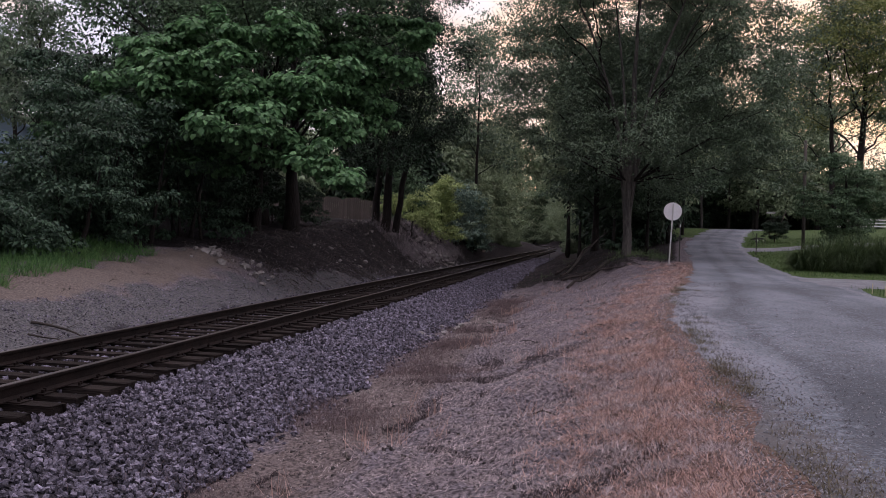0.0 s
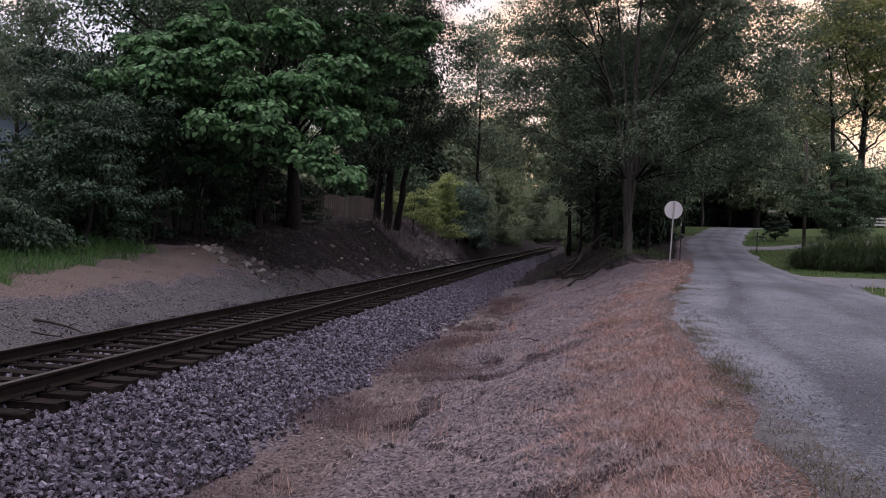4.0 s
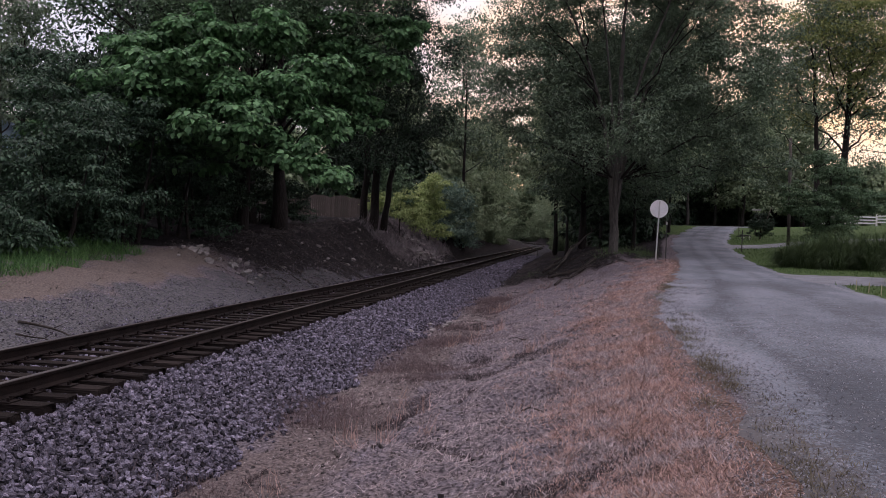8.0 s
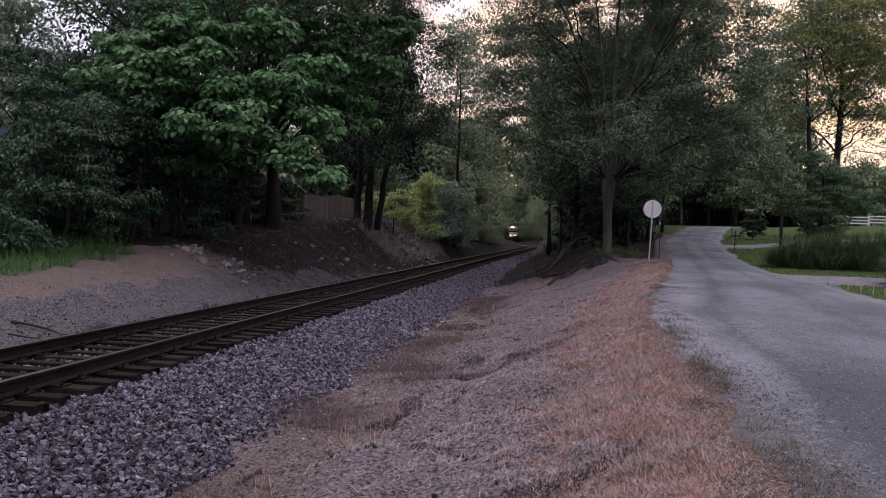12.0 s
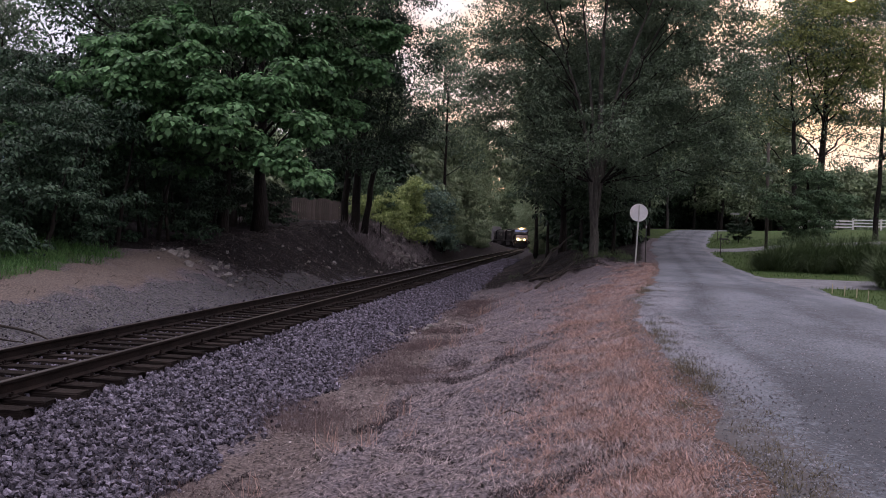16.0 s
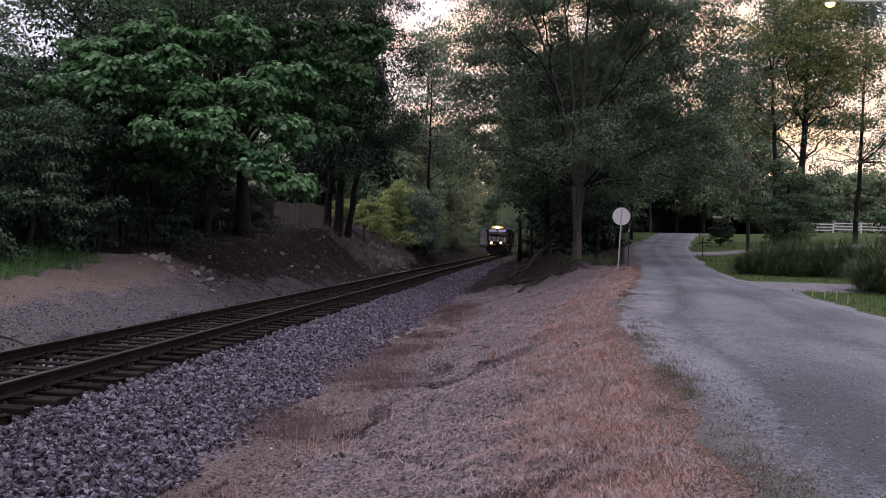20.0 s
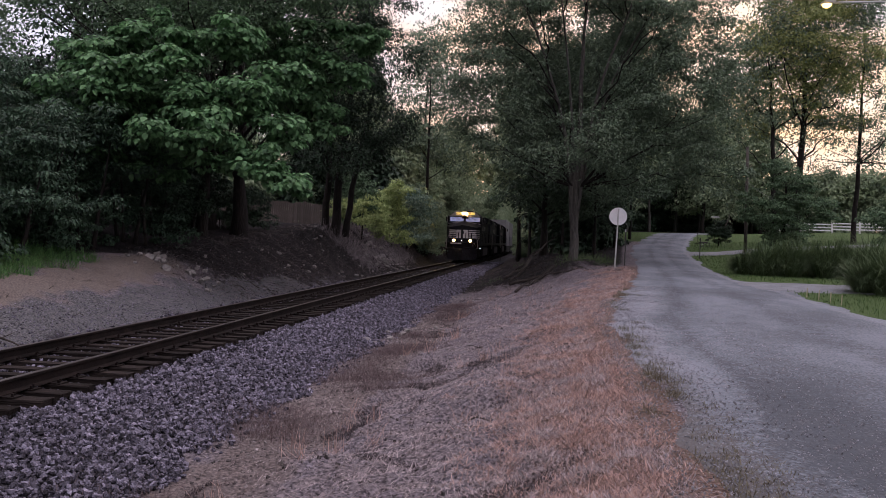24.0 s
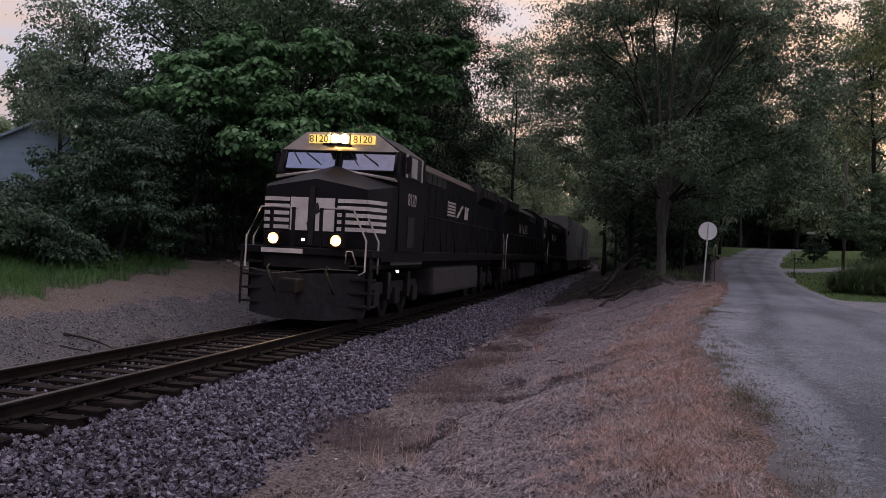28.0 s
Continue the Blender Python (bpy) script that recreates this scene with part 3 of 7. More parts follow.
def limb_path(a, b, rnd, sag=0.0, n=5):
    a, b = Vector(a), Vector(b)
    out = []
    length = (b - a).length
    for i in range(n):
        f = i / (n - 1)
        p = a.lerp(b, f)
        w = math.sin(f * math.pi) * length * 0.07
        p += Vector((rnd.uniform(-w, w), rnd.uniform(-w, w), w * 0.8 + sag * f * f))
        out.append(p)
    return out


def make_tree(name, at, height, trunk_r, blobs, leaves, size, leaf, bark, label, seed, fork=0.35, lean=(0, 0), legs=None, group="", category="tree", twigs=3, **how):
    """A tree at its foot: trunk, limbs out to each mass of the crown, and the leaves. Blobs are (x, y, z, rx, ry, rz) from the foot."""
    rnd = random.Random(seed)
    ob = thing(name, pose(*at), label, category, group)
    bm = bmesh.new()
    stems = legs or [((0, 0), lean, trunk_r)]
    forks = []
    for (fx, fy), (lx, ly), r in stems:
        pts = []
        for i in range(9):
            f = i / 8
            pts.append(Vector((fx + lx * f + rnd.uniform(-1, 1) * r * 0.35 * (i > 0), fy + ly * f + rnd.uniform(-1, 1) * r * 0.35 * (i > 0), -0.4 + (height * 0.8 + 0.4) * f)))
        rad = [r * (1.35 if i == 0 else 1.08 if i == 1 else 1.0 - 0.8 * (i / 8)) for i in range(9)]
        add_tube(bm, pts, rad, 10)
        forks.append((pts, r))
    for b in blobs:
        pts, r = min(forks, key=lambda q: (Vector(b[:3]) - q[0][4]).length)
        hgt = min(max(b[2] - 0.35 * math.hypot(b[0], b[1]) - 0.6, height * fork * 0.6), height * 0.7)
        f = min(max((hgt + 0.4) / (height * 0.8 + 0.4), 0.05), 0.95) * 8
        i = int(f)
        start = pts[i].lerp(pts[min(i + 1, 8)], f - i)
        path = limb_path(start, b[:3], rnd)
        r0 = r * (1.0 - 0.8 * f / 8) * 0.38
        add_tube(bm, path, [r0, r0 * 0.8, r0 * 0.6, r0 * 0.4, r0 * 0.2], 7)
        for _ in range(twigs):
            e = Vector(b[:3]) + Vector((rnd.uniform(-1, 1) * b[3], rnd.uniform(-1, 1) * b[4], rnd.uniform(-0.7, 0.9) * b[5])) * 0.85
            q = limb_path(path[rnd.choice((2, 3))], e, rnd, n=4)
            add_tube(bm, q, [r0 * 0.4, r0 * 0.28, r0 * 0.18, r0 * 0.06], 5)
    part("trunk", bm, bark, ob)
    V, F = leaf_cloud(blobs, leaves, size, seed, **how)
    part("crown", mesh_from("crown", V, F, leaf), None, ob)
    return ob


def tubes(paths, radii, sides):
    """Tapered tubes along many paths at once: paths (n, k, 3), radii (n, k). Returns vertices and faces."""
    n, k, _ = paths.shape
    d = np.gradient(paths, axis=1)
    d /= np.linalg.norm(d, axis=2)[..., None] + 1e-9
    a = np.cross(d, np.array([0.36, 0.81, 0.46]))
    a /= np.linalg.norm(a, axis=2)[..., None] + 1e-9
    b = np.cross(d, a)
    t = np.arange(sides) * 2 * np.pi / sides
    ring = a[:, :, None] * np.cos(t)[:, None] + b[:, :, None] * np.sin(t)[:, None]
    V = (paths[:, :, None] + ring * radii[:, :, None, None]).reshape(-1, 3)
    j = np.arange(sides)
    q = np.stack([j, (j + 1) % sides, (j + 1) % sides + sides, j + sides], 1)
    base = (np.arange(n)[:, None] * k + np.arange(k - 1)[None]).reshape(-1, 1, 1) * sides
    return V, (base + q[None]).reshape(-1, 4)


def bowed(a, b, rise, k, r, wild=0.06):
    """Branches from points a to points b, that rise first and then reach out: (n, k, 3)."""
    n = len(a)
    length = np.linalg.norm(b - a, axis=1)[:, None]
    c = (a + b) / 2 + np.array([0, 0, 1.0]) * rise * length + r.normal(0, wild, (n, 3)) * length
    f = np.linspace(0, 1, k)[None, :, None]
    p = a[:, None] * (1 - f) ** 2 + c[:, None] * 2 * f * (1 - f) + b[:, None] * f ** 2
    wig = r.normal(0, 0.018, (n, k, 3)) * length[:, None]
    wig[:, 0] = 0
    return p + wig


def nearest(points, to):
    return ((points[:, None] - to[None]) ** 2).sum(2).argmin(1)


def grown_tree(name, at, height, trunk_r, crown, limbs, tips, leaves, size, leaf, bark, label, seed, fork=(3.5, 6.5), lean=(0, 0), legs=None, shell=0.45, spray=0.34, group="", category="tree", wide=0.6, droop=0.35, limb_r=0.42, steep=0.75, bare=None, limb_bark=None, bow=1.3):
    """A tree grown by branching: stems, limbs, branches, twigs, and leaves in sprays round the twig ends. Crown: egg shapes (x, y, z, rx, ry, rz) from the foot."""
    r = np.random.RandomState(seed)
    ob = thing(name, pose(*at), label, category, group)
    E = np.array(crown, float)
    w = (E[:, 3] * E[:, 4] * E[:, 5]) ** 0.8
    pick = r.choice(len(E), tips, p=w / w.sum())
    d = r.normal(size=(tips, 3))
    d /= np.linalg.norm(d, axis=1)[:, None]
    ends = E[pick, :3] + d * E[pick, 3:6] * (r.uniform(shell, 1.0, tips) ** 0.55 * r.uniform(0.85, 1.12, tips))[:, None]
    if bare:
        # a thin place in the crown, where the limbs show
        inside = (((ends - np.array(bare[:3])) / np.array(bare[3:6])) ** 2).sum(1) < r.uniform(0.6, 1.3, tips)
        ends = ends[~inside]
        tips = len(ends)
    stems, V, F, count = [], [], [], 0

    def add(v, f):
        nonlocal count
        V.append(v), F.append(f + count)
        count += len(v)

    for (fx, fy), (lx, ly), sr in legs or [((0, 0), lean, trunk_r)]:
        f = np.linspace(0, 1, 12)
        p = np.stack([fx + lx * f ** bow, fy + ly * f ** bow, -0.4 + (height * 0.82 + 0.4) * f], 1)
        p[1:, :2] += r.normal(0, sr * 0.22, (11, 2))
        add(*tubes(p[None], (sr * np.interp(f, [0, 0.06, 0.15, 1], [1.3, 1.08, 1.0, 0.18]))[None], 12))
        stems.append((p, sr))
    part("trunk", mesh_from("trunk", np.concatenate(V), np.concatenate(F), bark, True), None, ob)
    # limbs go to ends far from one another
    far = [int(r.randint(tips))]
    dist = ((ends - ends[far[0]]) ** 2).sum(1)
    while len(far) < limbs:
        far.append(int(dist.argmax()))
        dist = np.minimum(dist, ((ends - ends[far[-1]]) ** 2).sum(1))
    goal = ends[far]
    start, rad = [], []
    for g in goal:
        p, sr = min(stems, key=lambda q: np.hypot(*(q[0][6, :2] - g[:2])))
        z = np.clip(g[2] - steep * np.hypot(*(g[:2] - p[5, :2])) + r.uniform(-0.6, 0.6), fork[0], max(fork[1], min(g[2] - 1.2, height * 0.7)))
        start.append([np.interp(z, p[:, 2], p[:, k]) for k in range(3)])
        rad.append(sr * np.interp(z / height, [0, 0.82], [1, 0.22]) * limb_r * r.uniform(0.7, 1.1))
    start, rad = np.array(start), np.array(rad)
    L = bowed(start, start + (goal - start) * 0.93, 0.10, 9, r)
    pieces = [(*tubes(L, rad[:, None] * np.linspace(1, 0.16, 9)[None], 8), np.arange(limbs), 72)]
    # branches off the limbs
    subs = max(tips // 7, limbs)
    goal2 = ends[r.permutation(tips)[:subs]]
    near = nearest(goal2, L.reshape(-1, 3))
    k = np.maximum(near % 9 - r.randint(1, 4, subs), 1)
    base = L[near // 9, k]
    B = bowed(base, base + (goal2 - base) * 0.94, 0.07, 6, r)
    r2 = np.minimum(rad[near // 9] * np.linspace(1, 0.16, 9)[k] * 0.6, 0.05)
    pieces.append((*tubes(B, r2[:, None] * np.linspace(1, 0.2, 6)[None], 5), near // 9, 30))
    # twigs
    pool = np.concatenate([B[:, 1:].reshape(-1, 3), L[:, 3:].reshape(-1, 3)])
    at_pool = nearest(ends, pool)
    T = bowed(pool[at_pool], ends, 0.05, 4, r)
    owner = np.concatenate([np.repeat(near // 9, 5), np.repeat(np.arange(limbs), 6)])[at_pool]
    pieces.append((*tubes(T, np.full((tips, 1), 0.011) * np.linspace(1, 0.3, 4)[None], 3), owner, 12))
    for i in range(limbs):
        V, F, count = [], [], 0
        for v, f, own, each in pieces:
            mine = np.flatnonzero(own == i)
            if len(mine):
                faces = f.reshape(len(own), -1, 4)[mine] - (mine * each)[:, None, None] + (np.arange(len(mine)) * each)[:, None, None]
                add(v.reshape(len(own), each, 3)[mine].reshape(-1, 3), faces.reshape(-1, 4))
        part("limb", mesh_from("limb", np.concatenate(V), np.concatenate(F), limb_bark or bark, True), None, ob)
    # leaves
    pick = r.randint(0, tips, leaves)
    back = r.uniform(0, 1, leaves) ** 1.5
    wide_of = spray * r.uniform(0.6, 1.5, tips)[pick]
    S = r.normal(size=(leaves, 3)) * np.array([0.95, 0.95, 0.42])
    P = T[pick, 3] * (1 - back[:, None] * 0.7) + T[pick, 1] * (back[:, None] * 0.7) + S * wide_of[:, None]
    up = S * np.array([0.5, 0.5, 0.3]) + np.array([0, 0, 0.85]) + r.normal(0, 0.42, (leaves, 3))
    up /= np.linalg.norm(up, axis=1)[:, None]
    along = S * np.array([1, 1, 0]) + np.array([0, 0, -droop]) + r.normal(0, 0.6, (leaves, 3))
    along -= up * (along * up).sum(1)[:, None]
    along /= np.linalg.norm(along, axis=1)[:, None] + 1e-9
    side = np.cross(up, along)
    length = size * r.uniform(0.55, 1.3, leaves)
    A, W = along * length[:, None], side * (length * wide * 0.5)[:, None]
    bend = up * (length * 0.10)[:, None]
    V = np.stack([P, P + A * 0.42 + W + bend, P + A - bend, P + A * 0.42 - W + bend], 1).reshape(-1, 3)
    part("crown", mesh_from("crown", V, np.arange(4 * leaves).reshape(leaves, 4), leaf), None, ob)
    return ob


def round_blobs(seed, height, radius, base, n, flat=0.8):
    """Crown masses of a free-standing or forest tree."""
    rnd = random.Random(seed)
    out = []
    for i in range(n):
        f = (i + 0.5) / n
        z = base + (height - base) * f
        w = radius * math.sin(min(0.25 + f * 0.75, 1) * math.pi) ** 0.7 * (1.05 - 0.35 * f)
        a = i * 2.4 + rnd.uniform(-0.5, 0.5)
        d = w * rnd.uniform(0.25, 0.75)
        r = radius * rnd.uniform(0.38, 0.55)
        out.append((math.cos(a) * d, math.sin(a) * d, z, r, r, r * flat))
    return out


def moved(blobs, dx, dy, dz):
    return [(b[0] + dx, b[1] + dy, b[2] + dz) + tuple(b[3:]) for b in blobs]


# beside the cutting
def left_side():
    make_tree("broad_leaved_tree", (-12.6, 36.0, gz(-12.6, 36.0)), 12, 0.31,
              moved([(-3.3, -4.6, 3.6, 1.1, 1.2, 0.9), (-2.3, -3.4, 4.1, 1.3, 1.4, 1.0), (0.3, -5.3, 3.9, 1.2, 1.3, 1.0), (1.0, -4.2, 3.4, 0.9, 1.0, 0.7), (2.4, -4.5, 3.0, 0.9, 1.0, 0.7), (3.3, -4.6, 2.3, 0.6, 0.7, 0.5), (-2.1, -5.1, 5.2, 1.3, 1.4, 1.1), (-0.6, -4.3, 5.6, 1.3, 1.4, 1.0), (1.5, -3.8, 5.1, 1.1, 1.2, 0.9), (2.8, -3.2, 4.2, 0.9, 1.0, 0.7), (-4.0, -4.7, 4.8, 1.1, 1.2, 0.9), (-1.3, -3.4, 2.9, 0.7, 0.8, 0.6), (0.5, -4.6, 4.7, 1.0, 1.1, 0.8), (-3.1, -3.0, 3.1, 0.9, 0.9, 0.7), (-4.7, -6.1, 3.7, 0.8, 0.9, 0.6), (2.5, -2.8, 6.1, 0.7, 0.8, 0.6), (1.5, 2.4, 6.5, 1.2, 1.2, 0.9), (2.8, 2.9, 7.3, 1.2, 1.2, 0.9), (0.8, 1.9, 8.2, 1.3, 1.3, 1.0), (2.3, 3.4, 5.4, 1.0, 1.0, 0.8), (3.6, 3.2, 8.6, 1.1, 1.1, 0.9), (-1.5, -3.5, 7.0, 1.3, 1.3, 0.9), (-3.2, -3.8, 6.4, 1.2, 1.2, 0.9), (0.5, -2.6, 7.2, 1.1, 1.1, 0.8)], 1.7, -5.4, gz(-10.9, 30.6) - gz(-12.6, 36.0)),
              50000, 0.205, LEAF_BIG, BARK_SHADED, "large broad-leaved green tree at the edge of the cutting", 11, droop=0.4, wide=0.8, spread=0.36, clumps=15, round_leaf=True)
    grown_tree("shade_tree", (-13.6, 34.5, gz(-13.6, 34.5)), 15, 0.22,
              [(-2.0, -1.6, 8.2, 2.0, 2.2, 1.6), (1.9, -2.7, 7.9, 2.0, 2.2, 1.6), (4.0, -0.6, 7.7, 1.8, 2.0, 1.4), (-5.2, -3.2, 6.0, 0.9, 1.0, 0.7), (-4.2, -5.0, 8.7, 1.9, 2.0, 1.5), (-3.3, -1.7, 10.4, 2.1, 2.4, 1.7), (1.2, -5.0, 9.1, 2.0, 2.2, 1.6), (3.4, -3.6, 9.5, 2.1, 2.3, 1.7), (5.7, -2.5, 9.6, 1.9, 2.1, 1.5), (0.8, -4.3, 6.4, 1.2, 1.4, 1.0), (2.8, -1.3, 6.4, 1.2, 1.3, 1.0), (-3.6, -1.8, 7.4, 1.4, 1.5, 1.1)],
              26, 400, 42000, 0.15, LEAF_MID, BARK_SHADED, "tall dark tree over the thicket, sky through its crown", 13, fork=(4.0, 7.5), shell=0.4, spray=0.34, limb_r=0.55)
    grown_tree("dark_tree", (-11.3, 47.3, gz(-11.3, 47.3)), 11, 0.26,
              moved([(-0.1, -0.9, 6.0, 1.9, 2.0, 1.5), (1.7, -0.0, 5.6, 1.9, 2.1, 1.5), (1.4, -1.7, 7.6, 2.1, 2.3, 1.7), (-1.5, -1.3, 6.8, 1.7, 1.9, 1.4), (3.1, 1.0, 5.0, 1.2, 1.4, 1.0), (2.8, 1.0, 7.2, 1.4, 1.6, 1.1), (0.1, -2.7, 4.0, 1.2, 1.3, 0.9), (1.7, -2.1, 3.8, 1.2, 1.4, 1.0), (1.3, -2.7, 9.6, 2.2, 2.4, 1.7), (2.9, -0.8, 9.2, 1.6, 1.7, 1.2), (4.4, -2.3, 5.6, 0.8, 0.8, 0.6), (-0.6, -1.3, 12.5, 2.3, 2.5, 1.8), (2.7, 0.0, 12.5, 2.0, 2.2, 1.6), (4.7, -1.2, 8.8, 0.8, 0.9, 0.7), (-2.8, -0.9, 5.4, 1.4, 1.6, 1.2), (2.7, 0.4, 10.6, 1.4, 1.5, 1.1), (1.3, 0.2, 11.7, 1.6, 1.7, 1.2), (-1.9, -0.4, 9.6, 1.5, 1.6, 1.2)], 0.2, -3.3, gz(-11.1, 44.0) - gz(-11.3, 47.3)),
              24, 420, 60000, 0.14, LEAF_DARK_SHADED, BARK_SHADED, "dark tree with three thin trunks on the bank", 12, legs=[((-0.35, 0), (0.5, 0), 0.2), ((0.15, 0.1), (0.9, 0.2), 0.24), ((0.75, 0.3), (1.6, 0.2), 0.17)], fork=(3.2, 6.0), shell=0.4, spray=0.38)
    # the thicket of shrubs and small trees
    rnd = random.Random(5)
    # the last four are added only to darken the space under the trees
    spots = [(-14.6, 18.6, 1.1), (-15.6, 20.2, 1.1), (-13.9, 21.9, 2.6), (-14.0, 23.2, 4.2), (-13.8, 25.5, 4.4), (-13.6, 28.0, 4.0), (-15.6, 25.0, 5.2), (-15.8, 28.0, 6.0), (-17.6, 23.9, 1.1), (-14.5, 32, 5.0), (-17.5, 33.5, 6.5), (-19.5, 25.5, 1.1), (-17.6, 29.0, 5.4), (-14.2, 34.0, 2.4), (-15.4, 36.5, 3.0), (-17.0, 38.5, 3.4), (-14.6, 39.5, 2.0)]
    for i, (x, y, h) in enumerate(spots):
        blobs = [(rnd.uniform(-1.2, 1.2), rnd.uniform(-1.2, 1.2), h * f, 1.4, 1.4, min(0.9, h * 0.4)) for f in (0.12, 0.25, 0.38, 0.5, 0.62, 0.75, 0.86, 0.96)]
        # rear shrubs get the darker leaf, with canopy shade in its colour
        make_tree("shrub", (x, y, gz(x, y)), h, 0.08, blobs, int(9000 + h * 1500), 0.125, LEAF_SHRUB if y < 29 else LEAF_DARK_SHADED, BARK_SHADED, "dense dark green shrub at the edge of the clearing", 30 + i,
                  legs=[((-0.3, 0), (-0.6, 0.2), 0.07), ((0.2, 0.1), (0.7, -0.2), 0.08), ((0, -0.2), (0.1, -0.7), 0.06)], group="thicket beside the track", category="shrub", spread=0.30, twigs=2, clumps=11)
    # tall trees behind the thicket
    for i, (x, y, h, r) in enumerate([(-19, 37, 16, 5.0), (-23.5, 42, 14, 4.0), (-14.8, 38, 16, 4.5), (-22, 48, 18, 5.5)]):
        make_tree("tall_tree", (x, y, gz(x, y)), h, 0.35, round_blobs(50 + i, h, r, h * 0.36, 15), (7500, 7500, 10000, 12000)[i], 0.22, LEAF_DARK_SHADED if i % 2 == 0 else LEAF_MID, BARK_SHADED, "tall leafy tree behind the thicket", 60 + i, group="trees behind the thicket", clumps=14, spread=0.6)
    for i, (x, y, h, r) in enumerate([(-9.8, 76, 19, 4.5), (-11.2, 84, 20, 5), (-32.5, 47.5, 12, 4.0), (-36.5, 51, 13, 4.5)]):
        make_tree("thin_tree", (x, y, gz(x, y)), h, 0.2, round_blobs(170 + i, h, r, h * 0.4, 14), 6500 if x > -20 else 5000, 0.27, LEAF_OAK, BARK_SHADED, "tall thin tree, the bright sky through its crown", 175 + i, group="trees behind the thicket", clumps=9, spread=0.6)
    for i, (x, y, h, r, f) in enumerate([(-0.6, 66, 12, 3.0, 0.45), (-1.6, 74, 15, 4.4, 0.45), (-1.9, 86, 17, 5.4, 0.42), (-2.4, 112, 19, 5.6, 0.38), (-12.6, 80, 10, 3.4, 0.3), (-0.4, 99, 17, 4.8, 0.34), (-12.2, 102, 12, 3.8, 0.3), (-1.0, 124, 18, 5.0, 0.3), (-12, 130, 18, 5, 0.3), (-15.6, 152, 18, 5.5, 0.36), (-13.6, 141, 18, 4.6, 0.38), (-19.0, 186, 22, 6, 0.36), (-4.6, 208, 22, 6, 0.25), (-6.2, 226, 23, 6, 0.25), (-1.6, 178, 19, 5.5, 0.25)]):
        make_tree("wood_tree", (x, y, gz(x, y)), h, 0.12 if y < 80 else 0.2, round_blobs(230 + i, h, r, h * f, 14), 12000, 0.32, LEAF_HAZED, BARK_SHADED, "leafy tree that leans over the railway cutting", 240 + i, group="trees over the cutting", clumps=13, spread=0.55)
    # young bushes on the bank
    for i, (x, y, h, leaf, w, k) in enumerate([(-10.7, 53, 2.7, LEAF_YELLOW, 0.55, 1500), (-11.6, 50.5, 1.4, LEAF_YELLOW, 0.5, 900), (-10.9, 58.5, 3.2, LEAF_YELLOW, 0.8, 3000), (-10.4, 62, 4.6, LEAF_YELLOW, 1.0, 7000), (-12.2, 57, 4.0, LEAF_MID, 1.1, 5500), (-10.2, 68, 4.6, LEAF_BLUE, 1.3, 7500), (-9.7, 74, 4.2, LEAF_BLUE, 1.2, 5500), (-10.4, 80, 3.6, LEAF_HAZED, 1.2, 4500)]):
        blobs = [(rnd.uniform(-0.8, 0.8) * w, rnd.uniform(-0.8, 0.8) * w, h * f, w, w, w * 0.7) for f in ((0.45, 0.55, 0.65, 0.78, 0.92) if w < 0.7 else (0.15, 0.25, 0.4, 0.5, 0.62, 0.75, 0.9))]
        make_tree("young_tree", (x, y, gz(x, y)), h, 0.05, blobs, k, 0.17, leaf, BARK_SHADED, "young yellow-green tree on the bank" if leaf is LEAF_YELLOW else "young blue-green tree on the bank" if leaf is LEAF_BLUE else "young green tree on the bank", 210 + i, group="young trees on the bank", spread=0.26 if w < 0.7 else 0.36, twigs=2)


